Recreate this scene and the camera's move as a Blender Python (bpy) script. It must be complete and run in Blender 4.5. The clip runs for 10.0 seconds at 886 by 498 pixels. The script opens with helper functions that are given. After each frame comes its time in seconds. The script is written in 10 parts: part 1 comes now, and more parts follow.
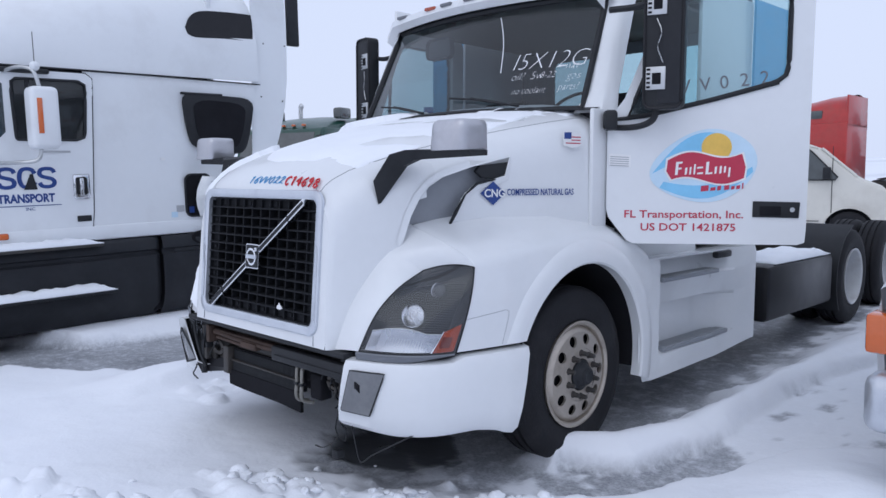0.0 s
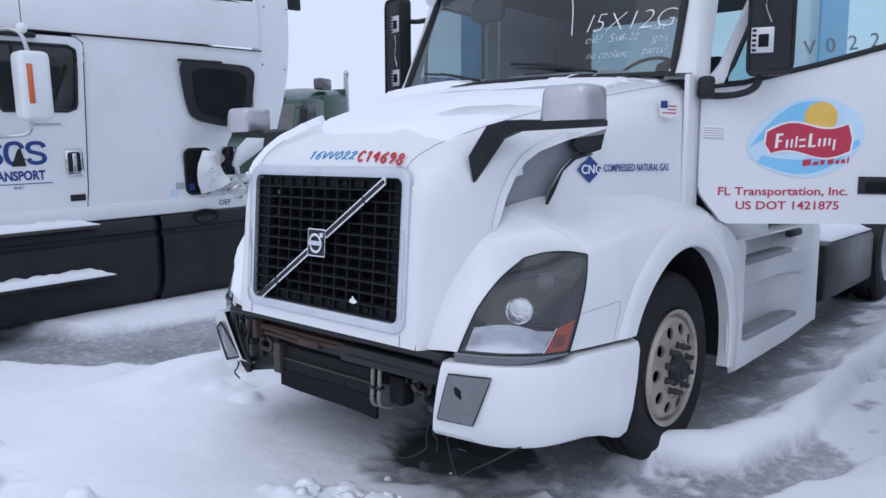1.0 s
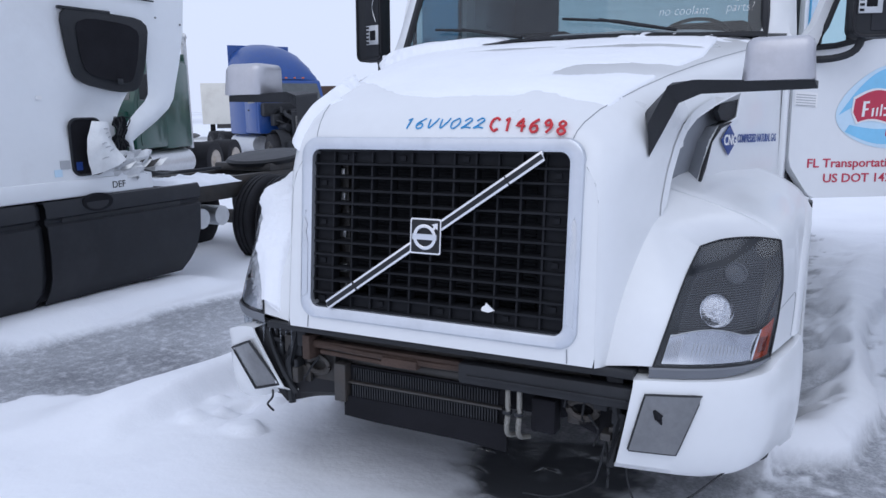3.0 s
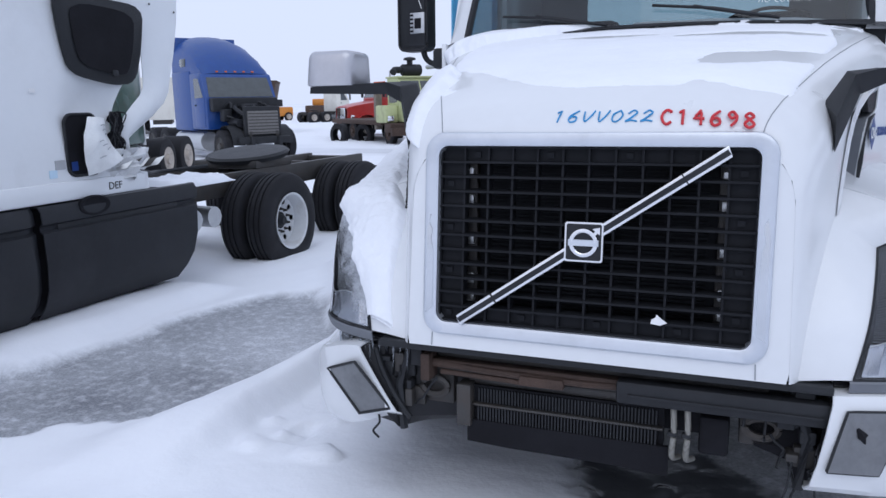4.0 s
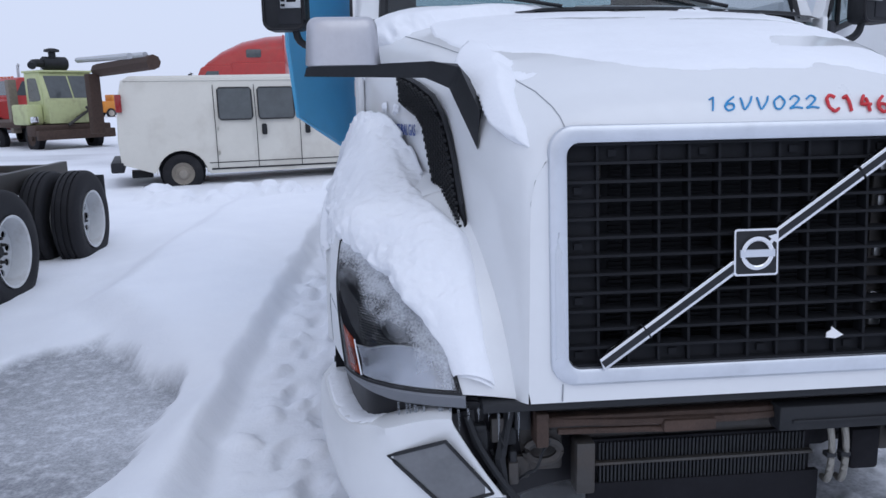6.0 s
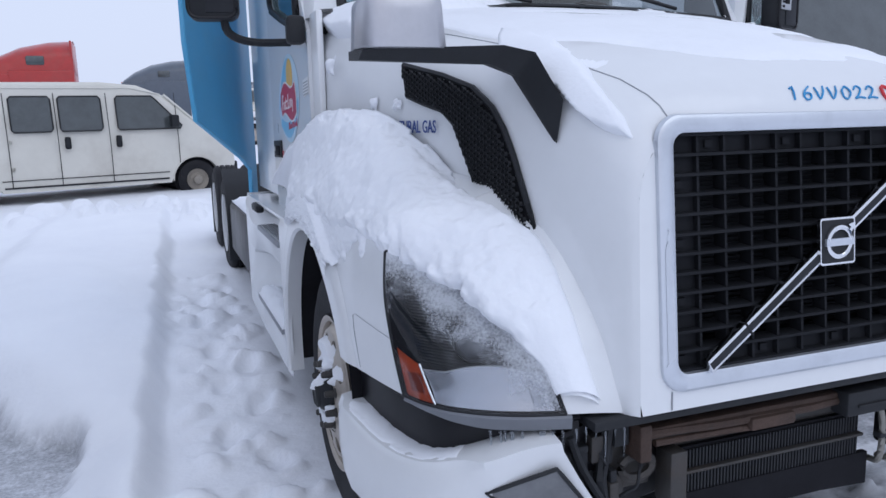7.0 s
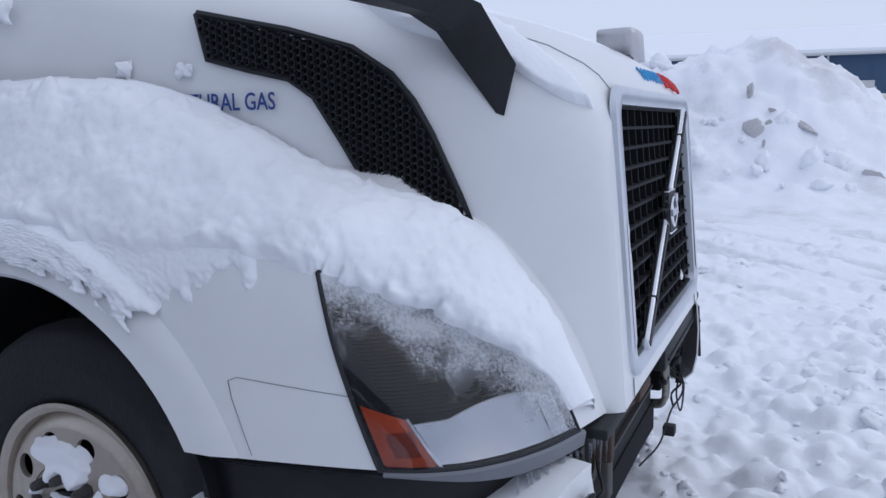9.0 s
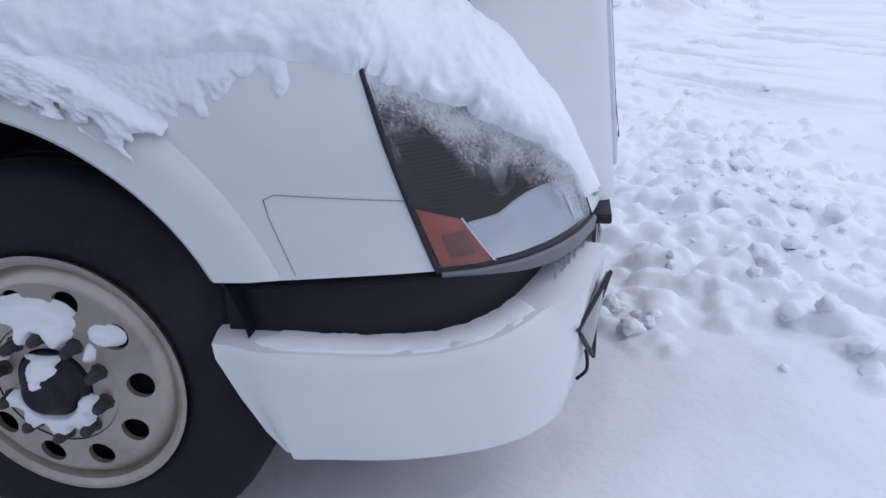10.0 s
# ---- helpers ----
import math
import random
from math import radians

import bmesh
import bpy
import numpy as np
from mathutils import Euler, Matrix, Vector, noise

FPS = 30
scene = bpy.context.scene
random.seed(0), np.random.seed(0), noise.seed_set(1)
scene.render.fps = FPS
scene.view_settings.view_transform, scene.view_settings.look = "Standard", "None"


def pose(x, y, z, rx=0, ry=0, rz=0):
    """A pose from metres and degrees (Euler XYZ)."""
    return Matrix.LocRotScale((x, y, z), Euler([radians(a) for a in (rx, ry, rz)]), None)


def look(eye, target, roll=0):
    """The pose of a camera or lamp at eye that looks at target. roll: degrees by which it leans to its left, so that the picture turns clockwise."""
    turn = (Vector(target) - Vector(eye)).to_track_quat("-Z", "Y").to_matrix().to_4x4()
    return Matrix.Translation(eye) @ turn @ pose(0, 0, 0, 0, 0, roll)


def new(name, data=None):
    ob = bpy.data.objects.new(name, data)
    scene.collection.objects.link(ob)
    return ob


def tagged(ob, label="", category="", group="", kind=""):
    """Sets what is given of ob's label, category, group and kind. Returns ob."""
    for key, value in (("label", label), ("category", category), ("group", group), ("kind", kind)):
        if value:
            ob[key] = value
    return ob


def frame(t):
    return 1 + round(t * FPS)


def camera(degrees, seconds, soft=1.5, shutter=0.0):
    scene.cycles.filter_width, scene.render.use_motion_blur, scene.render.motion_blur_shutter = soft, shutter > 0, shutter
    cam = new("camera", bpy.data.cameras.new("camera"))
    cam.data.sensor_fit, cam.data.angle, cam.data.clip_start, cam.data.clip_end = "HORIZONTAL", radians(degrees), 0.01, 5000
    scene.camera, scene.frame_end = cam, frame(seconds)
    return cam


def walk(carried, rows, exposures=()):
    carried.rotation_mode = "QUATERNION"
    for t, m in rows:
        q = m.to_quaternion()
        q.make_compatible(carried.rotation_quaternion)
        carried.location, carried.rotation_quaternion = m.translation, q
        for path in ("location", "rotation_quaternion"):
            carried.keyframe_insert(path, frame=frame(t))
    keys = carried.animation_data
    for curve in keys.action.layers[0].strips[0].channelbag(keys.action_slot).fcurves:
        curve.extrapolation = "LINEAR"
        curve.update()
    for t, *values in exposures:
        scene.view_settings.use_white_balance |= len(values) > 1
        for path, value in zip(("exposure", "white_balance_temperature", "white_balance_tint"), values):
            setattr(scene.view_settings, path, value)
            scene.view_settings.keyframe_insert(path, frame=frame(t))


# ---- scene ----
# the camera's way round the front of the lorry, in the frame of the lorry's body
cam = camera(61.1, 10.0, soft=1.5)
# the lorry stands nose-down by two degrees on the yard
TRUCK = pose(0, 0, -0.05, -1.7, 0, 0)
PATH = [
    (0, (3.687, -2.231, 1.748), (2.288, -0.813, 1.567), 0.1),
    (0.5, (3.248, -2.204, 1.752), (1.879, -0.762, 1.536), -0.0),
    (1, (2.884, -2.331, 1.756), (1.568, -0.846, 1.505), -0.1),
    (1.5, (2.49, -2.374, 1.724), (1.269, -0.817, 1.438), -0.2),
    (2, (2.139, -2.415, 1.744), (1.023, -0.782, 1.448), -0.3),
    (3.3, (1.071, -2.518, 1.729), (0.235, -0.73, 1.408), -0.2),
    (3.5, (0.897, -2.514, 1.706), (0.088, -0.714, 1.386), -0.3),
    (4, (0.489, -2.547, 1.735), (-0.239, -0.714, 1.402), -0.4),
    (4.5, (0.092, -2.44, 1.712), (-0.488, -0.557, 1.37), -0.6),
    (5, (-0.286, -2.318, 1.72), (-0.667, -0.384, 1.379), -0.7),
    (5.5, (-0.678, -2.267, 1.739), (-0.805, -0.3, 1.402), -0.8),
    (6, (-1.081, -2.058, 1.732), (-0.915, -0.096, 1.384), -1.2),
    (6.2, (-1.228, -1.979, 1.729), (-0.972, -0.026, 1.385), -1.1),
    (7.3, (-1.99, -1.43, 1.671), (-1.093, 0.33, 1.358), -1.5),
    (7.5, (-2.072, -1.285, 1.671), (-1.025, 0.39, 1.365), -1.4),
    (8, (-2.229, -1.007, 1.769), (-0.836, 0.393, 1.455), -1.6),
    (8.5, (-2.424, -0.727, 1.728), (-0.801, 0.401, 1.424), -1.8),
    (9, (-2.446, -0.391, 1.596), (-0.669, 0.475, 1.287), -1.7),
    (9.5, (-2.481, -0.149, 1.534), (-0.647, 0.498, 1.071), -1.9),
    (10, (-2.594, 0.112, 1.526), (-0.764, 0.435, 0.785), -2.8),
]
walk(cam, [(t, TRUCK @ look(e, g, r)) for t, e, g, r in PATH], exposures=[(0, 0.06), (2, 0.09), (4, 0.12), (5, 0.08), (6, -0.01), (7.5, 0.05), (8, 0.05), (8.5, 0.02), (9, -0.10), (9.5, -0.08), (10, 0.02)])

# ---- light: a bright overcast winter sky ----
world = bpy.data.worlds.new("overcast")
scene.world = world
world.use_nodes = True
wt = world.node_tree
wt.nodes.clear()
w_out = wt.nodes.new("ShaderNodeOutputWorld")
w_bg = wt.nodes.new("ShaderNodeBackground")
w_mix = wt.nodes.new("ShaderNodeMix")
w_mix.data_type = "RGBA"
w_sky = wt.nodes.new("ShaderNodeTexSky")
w_sky.sky_type = "NISHITA"
w_sky.sun_disc = False
w_sky.sun_elevation, w_sky.sun_rotation = radians(38), radians(200)
w_sky.air_density, w_sky.dust_density = 1.0, 4.0
w_scale = wt.nodes.new("ShaderNodeMix")
w_scale.data_type, w_scale.blend_type = "RGBA", "MULTIPLY"
w_scale.inputs[0].default_value = 1.0
w_scale.inputs[7].default_value = (0.1, 0.1, 0.1, 1)
wt.links.new(w_sky.outputs[0], w_scale.inputs[6])
wt.links.new(w_scale.outputs[2], w_mix.inputs[6])
w_mix.inputs[0].default_value = 0.93
w_mix.inputs[7].default_value = (0.69, 0.775, 1.0, 1)
wt.links.new(w_mix.outputs[2], w_bg.inputs[0])
w_bg.inputs[1].default_value = 1.0
wt.links.new(w_bg.outputs[0], w_out.inputs[0])

sun_data = bpy.data.lights.new("sun", "SUN")
sun_data.energy, sun_data.angle, sun_data.color = 0.45, radians(50), (0.94, 0.97, 1.0)
sun_ob = new("sun", sun_data)
sun_ob.matrix_world = look((5, -9, 14), (0, 0, 0))

# ---- materials ----
def mat(name, color, rough=0.5, metal=0.0, coat=0.0, vary=0.06, scale=6.0, bump=0.0, bscale=60.0, dirt=None, dirt_amt=0.0, dirt_scale=2.0, spec=0.5, each=0.0):
    """A procedural surface: base colour with two scales of variation, optional dirt and relief."""
    m = bpy.data.materials.new(name)
    m.use_nodes = True
    nt = m.node_tree
    b = nt.nodes["Principled BSDF"]
    N, L = nt.nodes.new, nt.links.new
    co = N("ShaderNodeTexCoord")
    n1 = N("ShaderNodeTexNoise")
    n1.inputs["Scale"].default_value = scale
    n1.inputs["Detail"].default_value = 6
    L(co.outputs["Object"], n1.inputs["Vector"])
    n2 = N("ShaderNodeTexNoise")
    n2.inputs["Scale"].default_value = scale * 9
    n2.inputs["Detail"].default_value = 4
    L(co.outputs["Object"], n2.inputs["Vector"])
    add = N("ShaderNodeMath")
    add.operation = "MULTIPLY_ADD"
    add.inputs[1].default_value = 0.4
    L(n2.outputs[0], add.inputs[0])
    L(n1.outputs[0], add.inputs[2])
    ramp = N("ShaderNodeValToRGB")
    ramp.color_ramp.elements[0].position, ramp.color_ramp.elements[1].position = 0.4, 1.0
    lo = [max(0, c * (1 - vary)) for c in color]
    hi = [min(1, c * (1 + vary)) for c in color]
    ramp.color_ramp.elements[0].color, ramp.color_ramp.elements[1].color = (*lo, 1), (*hi, 1)
    L(add.outputs[0], ramp.inputs[0])
    col = ramp.outputs[0]
    if dirt:
        n3 = N("ShaderNodeTexNoise")
        n3.inputs["Scale"].default_value = dirt_scale
        n3.inputs["Detail"].default_value = 9
        n3.inputs["Roughness"].default_value = 0.65
        L(co.outputs["Object"], n3.inputs["Vector"])
        r3 = N("ShaderNodeValToRGB")
        r3.color_ramp.elements[0].position, r3.color_ramp.elements[1].position = 0.5, 0.75
        r3.color_ramp.elements[1].color = (dirt_amt, dirt_amt, dirt_amt, 1)
        L(n3.outputs[0], r3.inputs[0])
        mx = N("ShaderNodeMix")
        mx.data_type = "RGBA"
        L(r3.outputs[0], mx.inputs[0])
        L(col, mx.inputs[6])
        mx.inputs[7].default_value = (*dirt, 1)
        col = mx.outputs[2]
    if each:
        oi = N("ShaderNodeObjectInfo")
        hs = N("ShaderNodeHueSaturation")
        mr = N("ShaderNodeMapRange")
        mr.inputs[3].default_value, mr.inputs[4].default_value = 1 - each, 1 + each
        L(oi.outputs["Random"], mr.inputs[0])
        L(mr.outputs[0], hs.inputs["Value"])
        L(col, hs.inputs["Color"])
        col = hs.outputs[0]
    L(col, b.inputs["Base Color"])
    b.inputs["Metallic"].default_value = metal
    b.inputs["Coat Weight"].default_value = coat
    b.inputs["Coat Roughness"].default_value = 0.08
    b.inputs["Specular IOR Level"].default_value = spec
    rr = N("ShaderNodeMapRange")
    rr.inputs[3].default_value, rr.inputs[4].default_value = max(0.02, rough - 0.08), min(1, rough + 0.1)
    L(n1.outputs[0], rr.inputs[0])
    L(rr.outputs[0], b.inputs["Roughness"])
    if bump:
        nb = N("ShaderNodeTexNoise")
        nb.inputs["Scale"].default_value = bscale
        nb.inputs["Detail"].default_value = 5
        L(co.outputs["Object"], nb.inputs["Vector"])
        bp = N("ShaderNodeBump")
        bp.inputs["Strength"].default_value = bump
        bp.inputs["Distance"].default_value = 0.01
        L(nb.outputs[0], bp.inputs["Height"])
        L(bp.outputs[0], b.inputs["Normal"])
    return m


def glass(name, tint, opacity=0.25, rough=0.02):
    """Thin glazing: a tinted see-through pane with a clear reflection."""
    m = bpy.data.materials.new(name)
    m.use_nodes = True
    nt = m.node_tree
    nt.nodes.clear()
    N, L = nt.nodes.new, nt.links.new
    out = N("ShaderNodeOutputMaterial")
    tr = N("ShaderNodeBsdfTransparent")
    tr.inputs[0].default_value = (*tint, 1)
    di = N("ShaderNodeBsdfDiffuse")
    di.inputs[0].default_value = (0.35, 0.37, 0.4, 1)
    no = N("ShaderNodeTexNoise")
    no.inputs["Scale"].default_value = 3
    no.inputs["Detail"].default_value = 8
    co = N("ShaderNodeTexCoord")
    L(co.outputs["Object"], no.inputs["Vector"])
    mr = N("ShaderNodeMapRange")
    mr.inputs[3].default_value, mr.inputs[4].default_value = opacity * 0.5, opacity * 1.4
    L(no.outputs[0], mr.inputs[0])
    m1 = N("ShaderNodeMixShader")
    L(mr.outputs[0], m1.inputs[0])
    L(tr.outputs[0], m1.inputs[1])
    L(di.outputs[0], m1.inputs[2])
    gl = N("ShaderNodeBsdfGlossy")
    gl.inputs["Roughness"].default_value = rough
    lw = N("ShaderNodeLayerWeight")
    lw.inputs[0].default_value = 0.5
    pw = N("ShaderNodeMath")
    pw.operation = "POWER"
    pw.inputs[1].default_value = 4.0
    L(lw.outputs["Facing"], pw.inputs[0])
    fr = N("ShaderNodeMath")
    fr.operation = "MULTIPLY_ADD"
    fr.inputs[1].default_value, fr.inputs[2].default_value = 0.9, 0.045
    L(pw.outputs[0], fr.inputs[0])
    m2 = N("ShaderNodeMixShader")
    L(fr.outputs[0], m2.inputs[0])
    L(m1.outputs[0], m2.inputs[1])
    L(gl.outputs[0], m2.inputs[2])
    L(m2.outputs[0], out.inputs[0])
    return m


WHITE = mat("white_paint", (0.74, 0.755, 0.77), 0.3, coat=0.35, vary=0.025, scale=2.5, dirt=(0.55, 0.55, 0.56), dirt_amt=0.22, dirt_scale=1.3)
WHITE_OLD = mat("white_paint_weathered", (0.76, 0.78, 0.80), 0.38, coat=0.15, vary=0.03, scale=1.5, dirt=(0.48, 0.47, 0.47), dirt_amt=0.35, dirt_scale=1.0)
WHITE_DIRTY = mat("white_paint_salted", (0.66, 0.64, 0.58), 0.5, vary=0.05, scale=1.2, dirt=(0.38, 0.34, 0.29), dirt_amt=0.5, dirt_scale=0.8)
SNOW = mat("snow", (0.86, 0.88, 0.92), 0.75, vary=0.03, scale=4, bump=0.16, bscale=70, spec=0.25)
# the plastic, void, rubber and grille blacks are lifted slightly to imitate haze
BLACK = mat("black_plastic", (0.024, 0.0255, 0.029), 0.5, vary=0.2, scale=8, bump=0.15, bscale=400, dirt=(0.06, 0.06, 0.065), dirt_amt=0.15, dirt_scale=3, spec=0.22)
GREYPL = mat("dark_grey_plastic", (0.024, 0.0255, 0.030), 0.5, vary=0.2, scale=3, dirt=(0.06, 0.06, 0.068), dirt_amt=0.35, dirt_scale=1.6, spec=0.2)
MIDGREY = mat("grey_plastic", (0.26, 0.275, 0.30), 0.5, vary=0.08, scale=4, dirt=(0.4, 0.4, 0.42), dirt_amt=0.4)
LAMPGREY = mat("lamp_housing", (0.026, 0.029, 0.034), 0.35, vary=0.15, scale=6)
GREYBLUE = mat("grey_trim", (0.15, 0.16, 0.18), 0.4, vary=0.08, scale=5)
# near-black for black parts and for solids that fill hollows with painted shade
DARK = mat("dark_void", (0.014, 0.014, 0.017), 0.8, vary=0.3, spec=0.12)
RUBBER = mat("tyre_rubber", (0.017, 0.017, 0.020), 0.7, spec=0.22, vary=0.25, scale=5, bump=0.3, bscale=80, dirt=(0.06, 0.06, 0.062), dirt_amt=0.35, dirt_scale=3)
CHROME = mat("chrome", (0.78, 0.79, 0.81), 0.12, metal=1.0, vary=0.05, dirt=(0.45, 0.45, 0.46), dirt_amt=0.3, dirt_scale=5)
CHROME_CLEAN = mat("clean_chrome", (0.62, 0.64, 0.67), 0.06, metal=1.0, vary=0.05)
FROSTED = mat("frosted_chrome", (0.50, 0.50, 0.53), 0.36, metal=0.65, vary=0.08, scale=8, dirt=(0.66, 0.66, 0.70), dirt_amt=0.5, dirt_scale=4)
SATIN = mat("satin_trim", (0.62, 0.65, 0.70), 0.32, metal=0.75, vary=0.06, scale=3, dirt=(0.3, 0.32, 0.35), dirt_amt=0.35, dirt_scale=4)
ALLOY = mat("wheel_alloy", (0.48, 0.43, 0.375), 0.42, metal=0.7, vary=0.12, scale=6, dirt=(0.24, 0.20, 0.17), dirt_amt=0.6, dirt_scale=6)
STEEL_W = mat("white_steel_wheel", (0.60, 0.61, 0.62), 0.5, vary=0.08, scale=5, dirt=(0.3, 0.27, 0.24), dirt_amt=0.5, dirt_scale=5)
STEEL = mat("dark_steel", (0.06, 0.057, 0.055), 0.55, metal=0.4, vary=0.25, scale=10, dirt=(0.09, 0.065, 0.05), dirt_amt=0.5, dirt_scale=7)
RUST = mat("rusty_steel", (0.070, 0.044, 0.034), 0.75, metal=0.2, vary=0.35, scale=12, bump=0.4, bscale=120)
DULL_ALU = mat("dull_aluminium", (0.27, 0.26, 0.235), 0.5, metal=0.6, vary=0.2, scale=12)
ALU = mat("aluminium", (0.55, 0.56, 0.57), 0.4, metal=0.9, vary=0.1, scale=12)
AMBER = mat("amber_lens", (0.62, 0.13, 0.03), 0.15, coat=0.6, vary=0.1)
REDL = mat("red_lens", (0.28, 0.015, 0.015), 0.2, coat=0.5)
BLUE = mat("blue_paint", (0.006, 0.055, 0.24), 0.4, coat=0.12, vary=0.1, dirt=(0.03, 0.09, 0.22), dirt_amt=0.3)
CYAN = mat("sky_blue_paint", (0.10, 0.44, 0.72), 0.35, coat=0.3, vary=0.05, dirt=(0.3, 0.5, 0.65), dirt_amt=0.2)
RED = mat("red_paint", (0.42, 0.025, 0.022), 0.35, coat=0.3, vary=0.12, dirt=(0.3, 0.08, 0.06), dirt_amt=0.4)
GREEN = mat("green_paint", (0.006, 0.05, 0.035), 0.35, coat=0.3, vary=0.12)
LIME = mat("pale_green_paint", (0.50, 0.54, 0.28), 0.5, vary=0.08, dirt=(0.2, 0.16, 0.10), dirt_amt=0.6, dirt_scale=2)
GREYP = mat("grey_blue_paint", (0.09, 0.11, 0.14), 0.35, coat=0.3, vary=0.1)
ORANGE = mat("orange_paint", (0.60, 0.22, 0.03), 0.5, vary=0.15)
RAWALU = mat("torn_insulation", (0.62, 0.63, 0.64), 0.5, metal=0.3, vary=0.2, scale=9, bump=0.8, bscale=30)
LINING = mat("pale_lining", (0.76, 0.77, 0.77), 0.42, vary=0.10, scale=9, bump=0.3, bscale=25)
CLAD = mat("blue_cladding", (0.030, 0.075, 0.15), 0.5, vary=0.1, scale=1)
CLAD_DOOR = mat("door_white", (0.55, 0.56, 0.57), 0.5, vary=0.05, scale=1)
BEIGE = mat("tan_interior", (0.28, 0.25, 0.22), 0.7, vary=0.1)
INK_BLUE = mat("blue_marker", (0.03, 0.27, 0.55), 0.6, vary=0.2, scale=30)
INK_RED = mat("red_spray", (0.58, 0.03, 0.04), 0.6, vary=0.2, scale=30)
INK_WHITE = mat("white_marker", (0.75, 0.76, 0.78), 0.7, vary=0.1)
DEC_RED = mat("red_vinyl", (0.50, 0.03, 0.07), 0.35, vary=0.06)
DEC_NAVY = mat("navy_vinyl", (0.015, 0.05, 0.22), 0.35, vary=0.06)
DEC_SKY = mat("sky_vinyl", (0.22, 0.55, 0.80), 0.35, vary=0.08)
DEC_PALE = mat("pale_sky_vinyl", (0.55, 0.72, 0.85), 0.35, vary=0.06)
DEC_YEL = mat("yellow_vinyl", (0.80, 0.50, 0.10), 0.35, vary=0.1)
DEC_WHITE = mat("white_vinyl", (0.80, 0.80, 0.80), 0.35, vary=0.03)
DEC_GREY = mat("grey_print", (0.42, 0.43, 0.45), 0.5, vary=0.05)
GLASS = glass("tinted_glass", (0.76, 0.90, 0.92), 0.08)
GLASS_DARK = glass("windshield_glass", (0.42, 0.47, 0.49), 0.05)
LENS = glass("lamp_lens", (0.88, 0.89, 0.91), 0.010)
GRILLE = mat("grille_black", (0.014, 0.015, 0.018), 0.62, vary=0.2, scale=6, dirt=(0.04, 0.04, 0.045), dirt_amt=0.15, dirt_scale=3, spec=0.12)
AMBER_DEEP = mat("dark_amber_lens", (0.38, 0.055, 0.018), 0.15, coat=0.6, vary=0.15, scale=20)
AMBER_DARK = mat("amber_window", (0.16, 0.022, 0.010), 0.2, coat=0.6, vary=0.15, scale=20)
GLOSS_BLACK = mat("shiny_black_plastic", (0.012, 0.012, 0.015), 0.36, spec=0.3, vary=0.2, scale=5, dirt=(0.06, 0.06, 0.065), dirt_amt=0.2, dirt_scale=2)
ICE = glass("clear_ice", (0.90, 0.93, 0.96), 0.22)
LAMP_RIB = mat("lamp_rib", (0.075, 0.08, 0.09), 0.3, vary=0.1, scale=20)
LAMP_BRIGHT = mat("lamp_reflector", (0.66, 0.67, 0.69), 0.12, metal=0.95, vary=0.15, scale=40, bump=1.0, bscale=70)
LAMP_CLEAR = mat("clear_reflector", (0.50, 0.52, 0.56), 0.24, metal=0.8, vary=0.08, scale=12)
FOGGREY = mat("smoked_cover", (0.14, 0.145, 0.155), 0.2, coat=0.5, vary=0.2, scale=6, dirt=(0.26, 0.26, 0.27), dirt_amt=0.4, dirt_scale=5)

# ---- building helpers ----
def part(name, bm, material, parent, label="", smooth=True, angle=35):
    """Link a bmesh as one mesh object under a thing or a part."""
    me = bpy.data.meshes.new(name)
    bm.to_mesh(me)
    bm.free()
    return part_mesh(name, me, material, parent, label, smooth, angle)


def part_mesh(name, me, material, parent, label="", smooth=True, angle=35):
    if not me.materials:
        me.materials.append(material)
    if smooth:
        me.shade_smooth()
        me.set_sharp_from_angle(angle=radians(angle))
    ob = new(name, me)
    if parent is not None:
        ob.parent = parent
    if label:
        ob["label"] = label
    return ob


def thing(name, m, label, category, group="", kind=""):
    ob = new(name)
    ob.empty_display_size = 0.2
    ob.matrix_basis = m
    return tagged(ob, label, category, group, kind)


def box(bm, x0, x1, y0, y1, z0, z1, bevel=0.0, m=None, seg=2):
    made = bmesh.ops.create_cube(bm, size=1.0)["verts"]
    for v in made:
        v.co = Vector((x0 + (v.co.x + 0.5) * (x1 - x0), y0 + (v.co.y + 0.5) * (y1 - y0), z0 + (v.co.z + 0.5) * (z1 - z0)))
    if m is not None:
        bmesh.ops.transform(bm, matrix=m, verts=made)
    if bevel:
        edges = list({e for v in made for e in v.link_edges})
        bmesh.ops.bevel(bm, geom=edges, offset=bevel, segments=seg, affect="EDGES", profile=0.5)
    return bm


def boxed(*a, **k):
    return box(bmesh.new(), *a, **k)


def tube(bm, pts, r, n=8, closed=False):
    """A round bar along points; r may be one radius or one for each point."""
    pts = [Vector(p) for p in pts]
    rings = []
    up = Vector((0, 0, 1))
    for i, p in enumerate(pts):
        a, b = pts[max(0, i - 1)], pts[min(len(pts) - 1, i + 1)]
        d = (b - a).normalized()
        side = d.cross(up)
        if side.length < 0.05:
            side = d.cross(Vector((1, 0, 0)))
        side.normalize()
        top = side.cross(d)
        rr = r[i] if isinstance(r, (list, tuple)) else r
        rings.append([bm.verts.new(p + rr * (math.cos(2 * math.pi * k / n) * side + math.sin(2 * math.pi * k / n) * top)) for k in range(n)])
    for A, B in zip(rings, rings[1:]):
        for k in range(n):
            bm.faces.new((A[k], A[(k + 1) % n], B[(k + 1) % n], B[k]))
    bm.faces.new(rings[0][::-1])
    bm.faces.new(rings[-1])
    return bm


